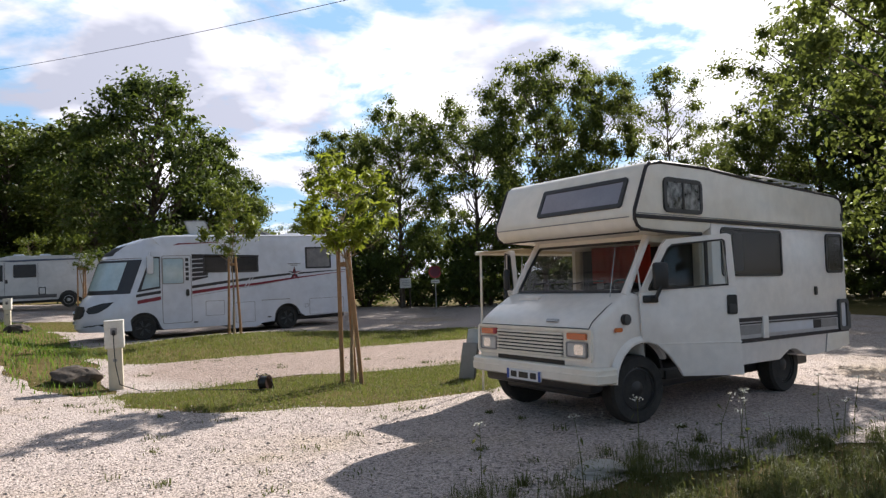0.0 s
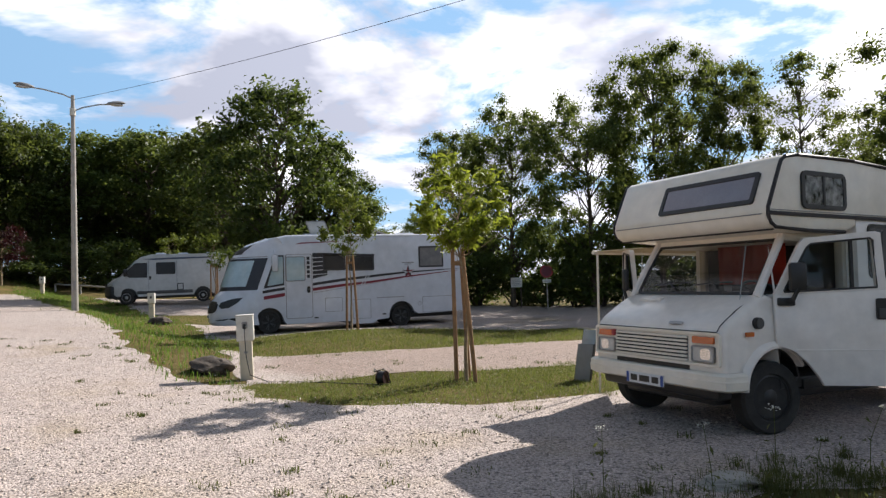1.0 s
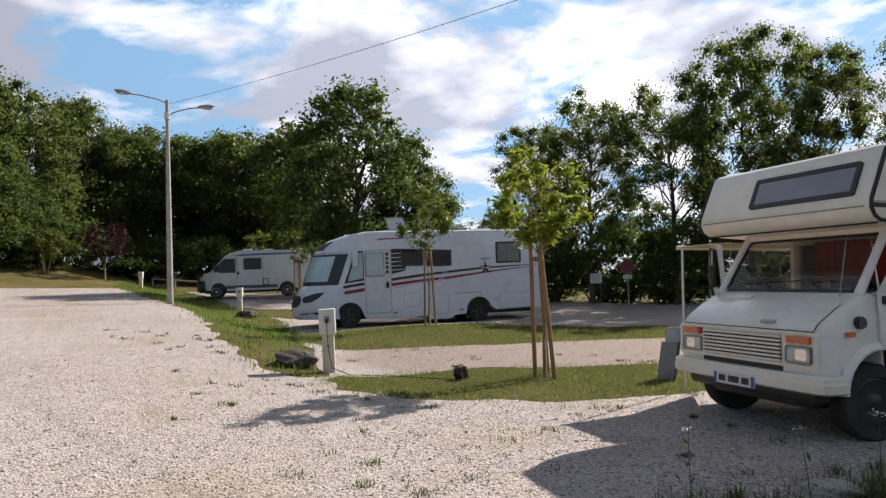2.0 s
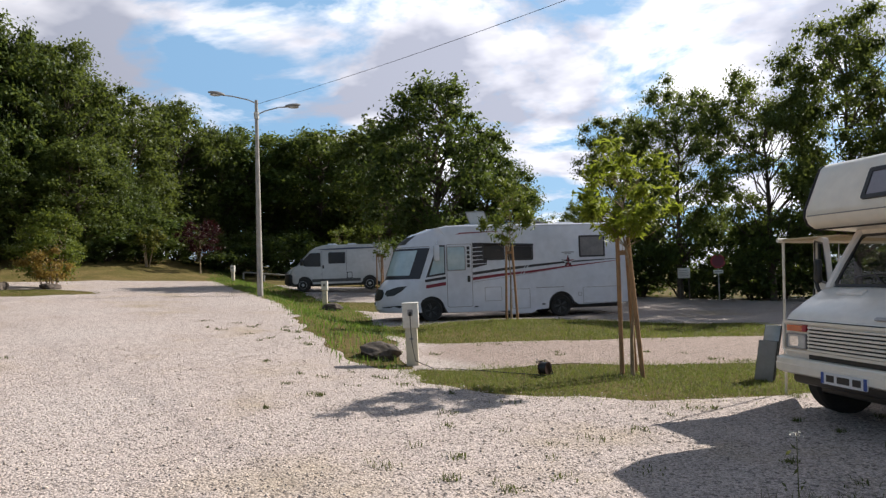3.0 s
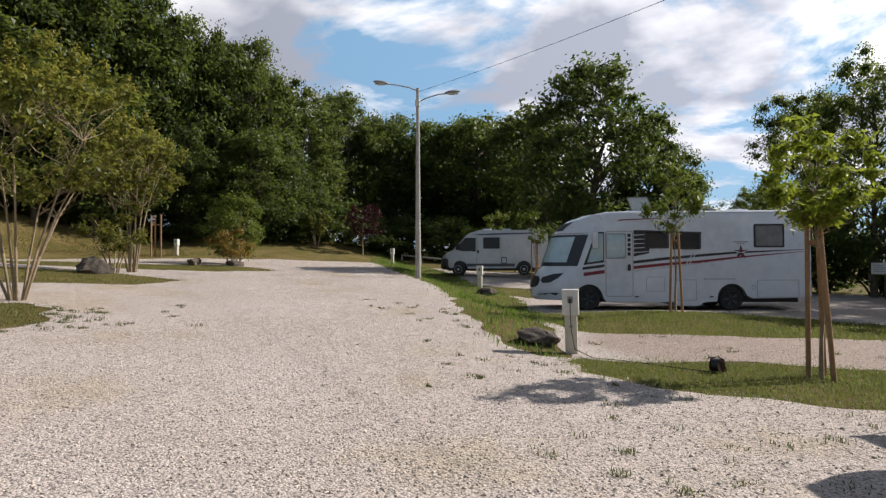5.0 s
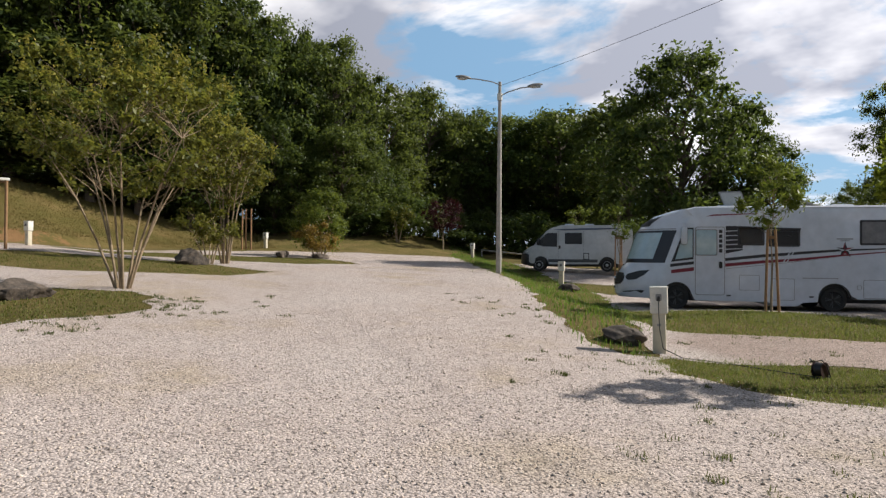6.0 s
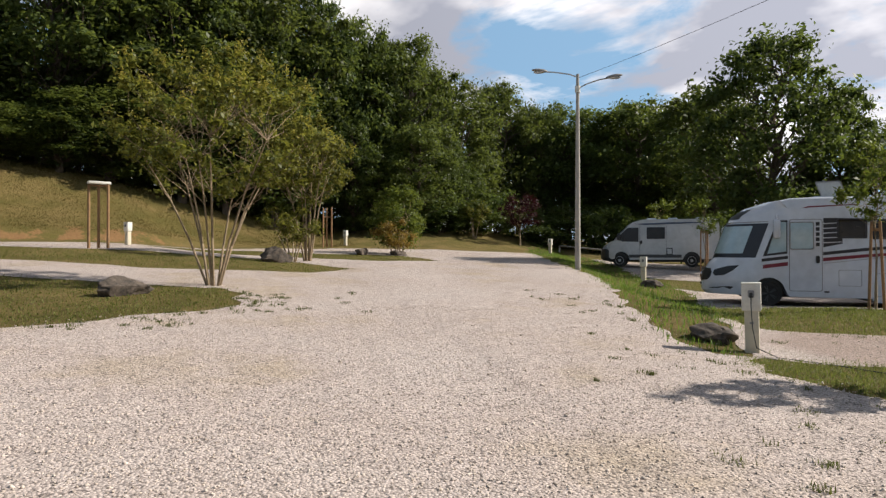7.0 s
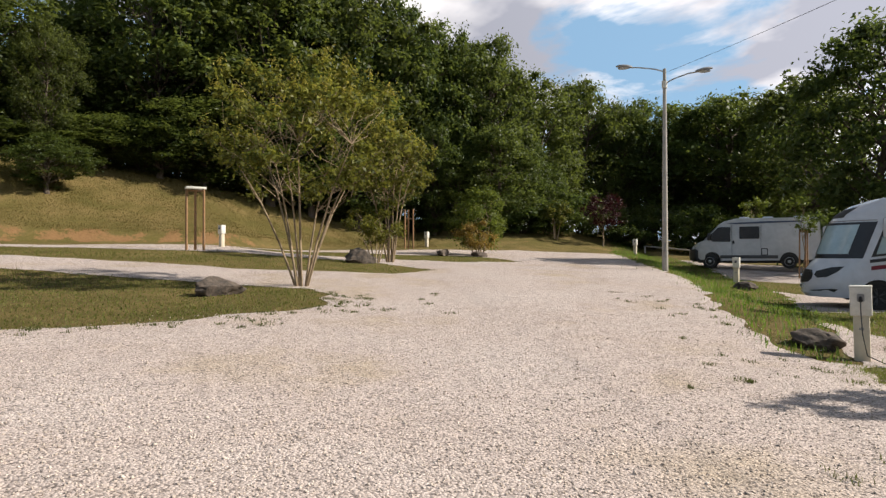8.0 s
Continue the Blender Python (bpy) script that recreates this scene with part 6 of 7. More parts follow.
def site_shrubs():
    put(make_tree("large_shrub", "many-stemmed shrub with a spreading yellow-green crown", "shrub", 31, 5.75, 2.65, 2.0, 120, 82, 0.36, 0.125, LEAF_LAGER, PALEBARK, 0.034, "wide", stems=10, fan=1.9, twig=0.95, tips=LEAF_TIP), -16.35, 5.95, 20)
    put(make_tree("large_shrub", "many-stemmed shrub with a yellow-green crown above a boulder", "shrub", 32, 6.0, 1.95, 2.4, 80, 100, 0.40, 0.145, LEAF_LAGER, PALEBARK, 0.045, "wide", stems=6, fan=1.2, twig=0.95, tips=LEAF_TIP), -25.2, 13.2, 70)
    put(make_tree("low_shrub", "low leafy shrub growing beside the boulder", "shrub", 33, 2.3, 1.2, 0.7, 22, 130, 0.36, 0.12, LEAF_LAGER, PALEBARK, 0.035, "round", stems=5, fan=0.7, twig=0.9), -24.6, 12.2, 0)
    put(make_tree("round_shrub", "dense rounded green shrub with yellowing lower leaves", "shrub", 34, 3.75, 1.4, 0.3, 70, 150, 0.42, 0.125, LEAF_SHRUB, PALEBARK, 0.04, "round", stems=5, fan=0.8), -30.2, 21.6, 10)
    put(make_tree("low_shrub", "rusty yellow low shrub under the green one", "shrub", 35, 1.9, 1.0, 0.2, 20, 120, 0.34, 0.12, LEAF_RUST, PALEBARK, 0.03, "round", stems=4, fan=0.5), -29.2, 20.5, 10)
    put(make_tree("small_tree", "small yellowing tree on several pale stems", "tree", 36, 3.1, 1.15, 1.1, 24, 110, 0.38, 0.14, LEAF_LAGER, PALEBARK, 0.05, "round", stems=5, fan=0.9, twig=0.9), -40.1, 36.2, 10)
    put(make_tree("small_tree", "small dark red-leaved tree on a thin trunk", "tree", 37, 4.4, 1.75, 1.4, 44, 90, 0.45, 0.15, LEAF_RED, PALEBARK, 0.06, "round"), -37.5, 38.8, 10)


site_shrubs()


def stake_set(x, y, posts, height, band_z, crown_args, label, thick=1.0):
    """A young tree tied between round wooden stakes; the stakes stand as a thing of their own."""
    g = thing("tree_stakes", label, "tree stakes", pose(x, y, ground_z(x, y)), "tree stakes")
    tops = []
    for px, py, tx, ty, h in posts:
        part("stake", tube(bmesh.new(), (px, py, -0.1), (tx, ty, h), 0.035 * thick, 0.031 * thick, 10), STAKE, g)
        tops.append((tx, ty))
    for (ax, ay), (bx, by) in zip(tops, tops[1:] + tops[:1]):
        part("tie_board", box(bmesh.new(), -0.012, 0.012, -0.5, 0.5, -0.035, 0.035, 0.004, 1, m=Matrix.Translation(((ax + bx) / 2, (ay + by) / 2, band_z)) @ Vector((bx - ax, by - ay, 0)).to_track_quat("Y", "Z").to_matrix().to_4x4() @ Matrix.Scale(math.hypot(bx - ax, by - ay) + 0.06, 4, (0, 1, 0))), STAKE, g)
        if len(posts) == 2:
            break
    if crown_args:
        put(make_tree(*crown_args[0], **crown_args[1]), x, y, 35)
    return g


YOUNG = dict(leaf_mat=LEAF_YOUNG, bark_mat=PALEBARK, trunk_r=0.028, shape="round", twig=0.95, aspect=0.30, group="young trees")
DULL = dict(YOUNG, leaf_mat=LEAF_SHRUB)
stake_set(-1.53, 10.15, [(-0.15, 0.0, -0.15, 0.03, 2.05), (0.0, 0.34, -0.04, 0.18, 1.98), (0.17, -0.12, 0.01, 0.0, 2.06)], 2.0, 1.84,
          (("young_tree", "young staked tree with bright yellow-green drooping leaves", "tree", 41, 3.55, 0.66, 2.0, 48, 84, 0.19, 0.125), YOUNG), "three leaning round pine stakes tied at the top")
stake_set(-5.85, 17.7, [(-0.14, 0, -0.08, 0.0, 2.1), (0.16, 0.1, 0.08, 0.05, 2.1)], 2.0, 1.9,
          (("young_tree", "young staked tree with green leaves beside the motorhome", "tree", 42, 4.0, 0.80, 2.1, 36, 60, 0.23, 0.14), DULL), "two round pine stakes on the grass strip")
stake_set(-16.35, 29.0, [(-0.16, 0, -0.14, 0, 2.2), (0.16, 0.1, 0.14, 0.1, 2.2), (0.0, 0.25, 0.0, 0.2, 2.2)], 2.0, 2.1,
          (("young_tree", "young staked tree with green leaves beside the van", "tree", 43, 3.7, 0.72, 1.9, 20, 40, 0.26, 0.18), DULL), "dark wooden stakes beside the van")
put(make_tree("young_tree", "young tree with light green leaves behind the van", "tree", 44, 4.1, 0.75, 2.6, 18, 40, 0.26, 0.18, **DULL), -24.3, 37.8)
stake_set(-29.3, 6.2, [(-0.12, -0.35, -0.12, -0.35, 2.55), (0.1, 0.30, 0.1, 0.30, 2.6), (-0.1, 0.0, -0.1, 0.0, 2.5)], 2.4, 2.5, None, "tall square tree guard of round stakes", 1.6)
stake_set(-38.6, 21.8, [(-0.12, -0.25, -0.12, -0.25, 2.6), (0.1, 0.25, 0.1, 0.25, 2.65), (-0.1, 0.0, -0.1, 0.0, 2.6)], 2.4, 2.0, None, "tall tree guard of round stakes", 1.6)
part_white = thing("tree_guard_cap", "white crossbar on top of the tree stakes", "tree guard", pose(-29.3, 6.2, ground_z(-29.3, 6.2)))
part("crossbar", box(bmesh.new(), -0.16, 0.16, -0.42, 0.40, 2.56, 2.66, 0.02), POSTWHITE, part_white)


def grass(name, label, polys, count, length, width, mat, seed, keep_edge=-0.05, spread=None, patchy=0.55, kind="stuff", category="grass"):
    """Blades of grass over lawns: bent two-piece blades."""
    rng = np.random.default_rng(seed)
    X, Y = [], []
    area = [abs(sum(p[0] * q[1] - q[0] * p[1] for p, q in zip(o, o[1:] + o[:1]))) / 2 for o in polys]
    for o, a in zip(polys, area):
        n = int(count * a / sum(area) * 2.2)
        o = np.array(o)
        x, y = rng.uniform(o[:, 0].min() - 0.2, o[:, 0].max() + 0.2, n), rng.uniform(o[:, 1].min() - 0.2, o[:, 1].max() + 0.2, n)
        d = inside(o, x, y) + 0.5 * wobble(x, y)
        ok = (d < rng.exponential(0.15, n) + keep_edge) & (x ** 2 + y ** 2 > 9)
        patch = 0.5 + 0.5 * np.sin(1.3 * x + 0.7 * np.sin(2.1 * y)) * np.cos(1.1 * y + 0.5)
        ok &= rng.uniform(size=n) < 1 - patchy * patch
        X.append(x[ok]); Y.append(y[ok])
    x, y = np.concatenate(X), np.concatenate(Y)
    return sprigs(name, label, x, y, length, width, mat, rng, category)


def sprigs(name, label, x, y, length, width, mat, rng, category="grass", kind="stuff", droop=1.0):
    n = len(x)
    z = land(x, y) - 0.01
    L = length * rng.uniform(0.45, 1.35, n)
    a, tilt = rng.uniform(0, 2 * math.pi, n), rng.uniform(0.15, 1.0, n) * droop
    d = np.stack([np.cos(a), np.sin(a), np.zeros(n)], 1)
    s = np.stack([-np.sin(a), np.cos(a), np.zeros(n)], 1) * (width * rng.uniform(0.7, 1.3, n))[:, None]
    up = np.array([0, 0, 1.0])
    b = np.stack([x, y, z], 1)
    m = b + up * (L * 0.6)[:, None] + d * (L * 0.25 * tilt)[:, None]
    t = b + up * (L * np.cos(tilt))[:, None] + d * (L * np.sin(tilt))[:, None]
    V = np.stack([b - s, b + s, m + s * 0.7, m - s * 0.7, t], 1).reshape(-1, 3)
    i = 5 * np.arange(n)[:, None]
    quad, tri = i + np.array([0, 1, 2, 3]), i + np.array([3, 2, 4])
    me = bpy.data.meshes.new(name)
    me.vertices.add(5 * n); me.vertices.foreach_set("co", V.ravel())
    me.loops.add(7 * n); me.loops.foreach_set("vertex_index", np.concatenate([quad, tri], 1).ravel())
    me.polygons.add(2 * n); me.polygons.foreach_set("loop_start", np.stack([7 * np.arange(n), 7 * np.arange(n) + 4], 1).ravel())
    me.update(calc_edges=True)
    me.materials.append(mat)
    return tagged(new(name, me), label, category, kind=kind)


grass("grass", "short mown yellow-green grass on the strip", [LAWNS["strip_tree"]], 42000, 0.055, 0.0045, GRASS_MAT, 61)
grass("grass", "short mown grass on the strip beside the motorhome", [LAWNS["strip_motorhome"]], 30000, 0.07, 0.007, GRASS_MAT, 62)
grass("grass", "rough green grass on the verge of the road", [LAWNS["verge"]], 52000, 0.13, 0.009, GREEN_GRASS, 63, patchy=0.2)
grass("grass", "patchy grass on the parking islands", [LAWNS["island_near"], LAWNS["island_mid"], LAWNS["island_far"], LAWNS["strip_van"]], 52000, 0.055, 0.010, GRASS_MAT, 64)

BANK = [place(az, r) for az, r in ((58, 47), (66, 43), (75, 39.2), (84, 38), (92, 38), (97, 38), (97, 48), (84, 48), (72, 49), (60, 54))]
grass("grass", "short dry olive grass on the bank", [BANK], 60000, 0.06, 0.014, DRY_GRASS, 67, patchy=0.6)


def weed_clumps():
    """Rough weeds beside the camera: tufts whose blades fan outward."""
    rng = np.random.default_rng(65)
    o = np.array([(-0.2, 4.5), (0.7, 5.2), (1.8, 5.9), (4.4, 6.3), (8.0, 6.7), (10, 5), (5, 2.7), (1.6, 3.3)])
    cx, cy = rng.uniform(-0.5, 9, 1500), rng.uniform(2.8, 6.9, 1500)
    d = inside(o, cx, cy)
    ok = (d < 0) & (rng.uniform(size=1500) < np.clip(0.25 - d * 0.55, 0, 0.8))
    cx, cy = cx[ok], cy[ok]
    X, Y = [], []
    for x, y in zip(cx, cy):
        k = int(rng.integers(30, 110))
        s = rng.uniform(0.02, 0.11)
        X.append(x + rng.normal(0, s, k)); Y.append(y + rng.normal(0, s, k))
    sprigs("weeds", "long rough weeds and dry grass beside the camera", np.concatenate(X), np.concatenate(Y), 0.14, 0.0028, WEED_MAT, rng, "weeds", droop=1.25)
    k = rng.integers(0, len(cx), 5200)
    P = np.stack([cx[k] + rng.normal(0, 0.10, 5200), cy[k] + rng.normal(0, 0.10, 5200), np.zeros(5200)], 1)
    P[:, 2] = land(P[:, 0], P[:, 1]) + rng.uniform(0.01, 0.13, 5200)
    tagged(new("weed_leaves", blades("weed_leaves", P, rng.normal(size=(5200, 3)) + np.array([0, 0, 0.9]), 0.035, WEED_MAT, 0.4, 66)), "small leafy weeds beside the camera", "weeds", kind="stuff")


weed_clumps()

# ---- small things on the site ----
def rock(x, y, w, d, h, seed, label, turn=0.0, sink=0.2, mat=ROCK):
    rng = np.random.default_rng(seed)
    bm = bmesh.new()
    bmesh.ops.create_icosphere(bm, subdivisions=4, radius=1.0)
    off = Vector(rng.uniform(-9, 9, 3))
    cuts = [Vector(v).normalized() for v in rng.normal(size=(9, 3))]
    for v in bm.verts:
        p = v.co.copy()
        for c in cuts:
            k = p.dot(c) - 0.62
            if k > 0:
                p -= c * k * 0.95
        p *= 1 + 0.18 * noise.noise(p * 2.2 + off) + 0.10 * noise.noise(p * 5 + off) + 0.05 * noise.noise(p * 13 + off)
        v.co = Vector((p.x * w / 2, p.y * d / 2, p.z * h * 0.62 + h * 0.42))
    me = mesh_of(bm, "boulder", mat, True)
    ob = new("boulder", me)
    ob.matrix_basis = pose(x, y, ground_z(x, y) - sink * h, 0, 0, turn)
    return tagged(ob, label, "boulder", "boulders")


rock(-15.1, 3.62, 0.75, 1.15, 0.50, 1, "brown-grey boulder half hidden in the grass", 20)
rock(-24.3, 11.3, 1.1, 1.75, 0.85, 2, "dark angular boulder at the foot of a shrub", 25)
rock(-29.8, 18.8, 0.8, 1.35, 0.52, 3, "grey boulder at the edge of the gravel", 40)
rock(-29.0, 20.6, 0.8, 1.2, 0.42, 4, "flat boulder under the rounded shrub", 30)
rock(-6.0, 10.35, 0.7, 1.05, 0.34, 5, "dark boulder on the grass verge beside the post", 60)
rock(-14.9, 22.3, 0.9, 1.3, 0.36, 6, "flat dark boulder on the verge", 50)
rock(1.12, 5.12, 0.55, 0.42, 0.13, 7, "low pale stone among the weeds", 10, mat=CONCRETE)


def bollard(x, y, lean, label, first=[]):
    """Electric hook-up post: square cream post with a wider white head and a socket."""
    if first:
        return tagged(copy_thing(first[0], pose(x, y, ground_z(x, y), 0, lean, 24)), label)
    t = thing("hookup_post", label, "hook-up post", pose(x, y, ground_z(x, y), 0, lean, 24), "hook-up posts")
    part("post", box(bmesh.new(), -0.10, 0.10, -0.10, 0.10, -0.1, 0.68, 0.012), POSTCREAM, t)
    head = part("head", box(bmesh.new(), -0.135, 0.135, -0.13, 0.13, 0.64, 1.06, 0.02, 3), POSTWHITE, t, "white plastic socket head")
    part("lid", box(bmesh.new(), -0.14, 0.14, -0.135, 0.135, 1.04, 1.065, 0.010), POSTWHITE, head)
    part("socket", plate(bmesh.new(), rounded(0.09, 0.11, 0.02), Matrix(((1, 0, 0, 0.0), (0, 0, -1, -0.13), (0, 1, 0, 0.90), (0, 0, 0, 1))), 0.02), GREYTRIM, head)
    part("plug", tube(bmesh.new(), (0.0, -0.14, 0.90), (0.0, -0.19, 0.86), 0.026, n=10), BLACK, head)
    part("tap_plate", plate(bmesh.new(), rounded(0.06, 0.035, 0.006), Matrix(((1, 0, 0, 0.0), (0, 0, -1, -0.10), (0, 1, 0, 0.46), (0, 0, 0, 1))), 0.012), GREYTRIM, t)
    first.append(t)
    return t


bollard(-5.12, 10.02, -1.2, "cream electric hook-up post with a cable plugged in")
bollard(-16.6, 24.5, 0.0, "cream electric hook-up post on the grass verge")
bollard(-31.5, 35.6, 0.0, "cream electric hook-up post far along the road")
bollard(-33.2, 8.25, 0.0, "white hook-up post at the foot of the bank")
bollard(-40.3, 24.2, 0.0, "white hook-up post at the far pitch")


def cable_line(name, label, pts, r, mat):
    bm = bent(bmesh.new(), pts, r, 6)
    ob = new(name, mesh_of(bm, name, mat, True))
    return tagged(ob, label, "cable")


bx, by, bz = -5.12, 10.02, ground_z(-5.12, 10.02)
M = pose(bx, by, bz, 0, -1.2, 24)
a = M @ Vector((0, -0.185, 0.86))
cpts = [a, a + Vector((0.03, -0.06, -0.14)), a + Vector((0.07, -0.10, -0.45)), a + Vector((0.14, -0.12, -0.74))]
for k in range(8):
    u = (k + 1) / 8
    x, y = a.x + 0.16 + (-2.80 - a.x - 0.16) * u, a.y - 0.12 + (9.62 - a.y + 0.12) * u + 0.10 * math.sin(5 * u)
    cpts.append(Vector((x, y, ground_z(x, y) + 0.02)))
cable_line("power_cable", "thin black power cable lying across the grass", cpts, 0.008, BLACK)


def cable_reel(x, y):
    t = thing("cable_reel", "dark red and black cable reel lying on the grass", "cable reel", pose(x, y, ground_z(x, y) + 0.005, 0, 0, 75) @ Matrix.Scale(0.85, 4))
    for yy in (-0.07, 0.07):
        part("flange", tube(bmesh.new(), (0, yy - 0.006, 0.125), (0, yy + 0.006, 0.125), 0.12, n=20), material("dark_red_plastic", (0.035, 0.010, 0.011), 0.5, scale=9), t)
    part("wound_cable", disc_profile(bmesh.new(), [(0.05, -0.063), (0.105, -0.06), (0.11, -0.03), (0.103, 0.0), (0.11, 0.03), (0.105, 0.06), (0.05, 0.063)], 20), BLACK, t).location = (0, 0, 0.125)
    part("frame", bent(bmesh.new(), [(0.12, -0.09, 0.012), (0.02, -0.09, 0.20), (-0.12, -0.09, 0.29), (-0.20, -0.04, 0.27), (-0.20, 0.04, 0.25), (-0.12, 0.09, 0.29), (0.02, 0.09, 0.20), (0.12, 0.09, 0.012)], 0.011, 7), BLACK, t)
    part("foot_bar", bent(bmesh.new(), [(0.12, -0.09, 0.012), (0.12, 0.09, 0.012)], 0.011, 7), BLACK, t)
    part("foot_bar", bent(bmesh.new(), [(-0.10, -0.09, 0.012), (-0.10, 0.09, 0.012)], 0.011, 7), BLACK, t)
    return t


cable_reel(-2.72, 9.6)


def folded_table(x, y):
    t = thing("folded_table", "grey folded camping table leaning beside the camper", "folding table", pose(x, y, ground_z(x, y), 0, 0, -38))
    for k, (tilt, off, w, h) in enumerate(((17, 0.0, 0.24, 0.78), (15, -0.10, 0.28, 0.56))):
        lean = Matrix.Translation((0.04 * k, off, 0.004)) @ Matrix.Rotation(radians(90), 4, "Z") @ Matrix.Rotation(radians(-tilt), 4, "Y").inverted()
        b = part("board", box(bmesh.new(), -0.022, 0.022, -w / 2, w / 2, 0.0, h, 0.010, m=lean), GREYTRIM if k else STEEL, t)
        part("rim", bent(bmesh.new(), [lean @ Vector((0.0, -w / 2, 0.01)), lean @ Vector((0.0, -w / 2, h)), lean @ Vector((0.0, w / 2, h)), lean @ Vector((0.0, w / 2, 0.01))], 0.016, 6), DARKGREY, b)
    return t


folded_table(0.27, 10.35)


def street_lamp(x, y):
    z = ground_z(x, y)
    H = 9.32 - z
    t = thing("street_lamp", "tall grey concrete street lamp with two heads", "street lamp", pose(x, y, z, 0, 0, 38))
    part("pole", bent(bmesh.new(), [(0, 0, -0.2), (0, 0, H * 0.5), (0, 0, H)], [0.125, 0.10, 0.065], 14), CONCRETE, t)
    for s, z0, z1, reach in ((-1, H - 0.12, H + 0.20, 1.40), (1, H - 0.62, H - 0.22, 1.30)):
        arm = part("arm", bent(bmesh.new(), [(0.02 * s, 0, z0), (0.35 * s, 0, z0 + (z1 - z0) * 0.42), (reach * s * 0.7, 0, z1 - 0.06), (reach * s, 0, z1 - 0.02)], 0.028, 8), STEEL, t)
        bm = bmesh.new()
        bmesh.ops.create_uvsphere(bm, u_segments=14, v_segments=8, radius=1.0)
        for v in bm.verts:
            v.co = Vector((v.co.x * 0.36, v.co.y * 0.14, v.co.z * (0.10 if v.co.z > 0 else 0.05)))
        bmesh.ops.transform(bm, matrix=Matrix.Translation(((reach + 0.22) * s, 0, z1 + 0.03)) @ Matrix.Rotation(radians(-8 * s), 4, "Y"), verts=bm.verts)
        head = part("lamp_head", bm, GREYTRIM, arm)
        bm = bmesh.new()
        bmesh.ops.create_uvsphere(bm, u_segments=12, v_segments=6, radius=1.0)
        for v in bm.verts:
            v.co = Vector((v.co.x * 0.26, v.co.y * 0.11, v.co.z * 0.06))
        bmesh.ops.transform(bm, matrix=Matrix.Translation(((reach + 0.24) * s, 0, z1 - 0.02)), verts=bm.verts)
        part("lens", bm, LAMPGLASS, arm, "clear lamp lens")
    part("bracket", tube(bmesh.new(), (0, 0, H - 0.80), (0, 0, H - 0.52), 0.11, 0.11, 14), POSTWHITE, t, "pale collar band")
    part("hatch", box(bmesh.new(), -0.05, 0.05, -0.165, -0.12, 0.8, 1.15, 0.01), GREYTRIM, t)
    return t


street_lamp(-18.55, 22.55)
wire = []
A, B = Vector((-18.55, 22.55, 9.15)), Vector((27.0, 3.0, 9.6))
for k in range(33):
    u = k / 32
    p = A.lerp(B, u)
    p.z -= 4 * 1.05 * u * (1 - u)
    wire.append(p)
cable_line("overhead_cable", "thin black overhead cable sagging from the street lamp", wire, 0.0075, BLACK)


def signs():
    x, y = -2.2, 32.2
    t = thing("notice_board", "small white notice board on two dark posts", "notice board", pose(x, y, ground_z(x, y), 0, 0, 4))
    part("board", box(bmesh.new(), -0.27, 0.27, -0.015, 0.015, 1.0, 1.47, 0.006), POSTWHITE, t)
    for s in (-0.2, 0.2):
        part("post", tube(bmesh.new(), (s, 0.05, -0.1), (s, 0.05, 1.40), 0.03, n=8), BARK, t)
    for k in range(4):
        part("text_bar", box(bmesh.new(), -0.20, 0.20 - 0.06 * (k % 2), -0.019, -0.0152, 1.10 + 0.08 * k, 1.12 + 0.08 * k), GREYTRIM, t, smooth=False)
    x, y = -0.72, 31.5
    t = thing("traffic_sign", "round red traffic sign with a small white plate", "traffic sign", pose(x, y, ground_z(x, y), 0, 0, 2))
    part("post", tube(bmesh.new(), (0, 0.04, -0.1), (0, 0.04, 2.1), 0.028, n=8), STEEL, t)
    disc = part("disc", tube(bmesh.new(), (0, 0.0, 1.80), (0, 0.015, 1.80), 0.31, n=28), material("sign_red", (0.30, 0.025, 0.03), 0.45, scale=6), t)
    part("disc_face", tube(bmesh.new(), (0, -0.004, 1.80), (0, 0.0, 1.80), 0.235, n=28), material("sign_dark_red", (0.15, 0.02, 0.035), 0.5, scale=6), disc)
    part("plate", box(bmesh.new(), -0.20, 0.20, -0.005, 0.012, 1.26, 1.42, 0.004), POSTWHITE, t, "small white plate with a line of text")
    part("text_bar", box(bmesh.new(), -0.15, 0.15, -0.009, -0.0055, 1.32, 1.355), GREYTRIM, t, smooth=False)
    x, y = -29.5, 42.5
    t = thing("traffic_sign", "small grey road sign on a post by the wood", "traffic sign", pose(x, y, ground_z(x, y), 0, 0, 35))
    part("post", tube(bmesh.new(), (0, 0.04, -0.1), (0, 0.04, 2.3), 0.03, n=8), STEEL, t)
    part("disc", tube(bmesh.new(), (0, 0.0, 2.15), (0, 0.015, 2.15), 0.30, n=24), GREYTRIM, t)
    part("plate", box(bmesh.new(), -0.3, 0.3, -0.005, 0.012, 1.55, 1.78, 0.004), POSTWHITE, t)


signs()


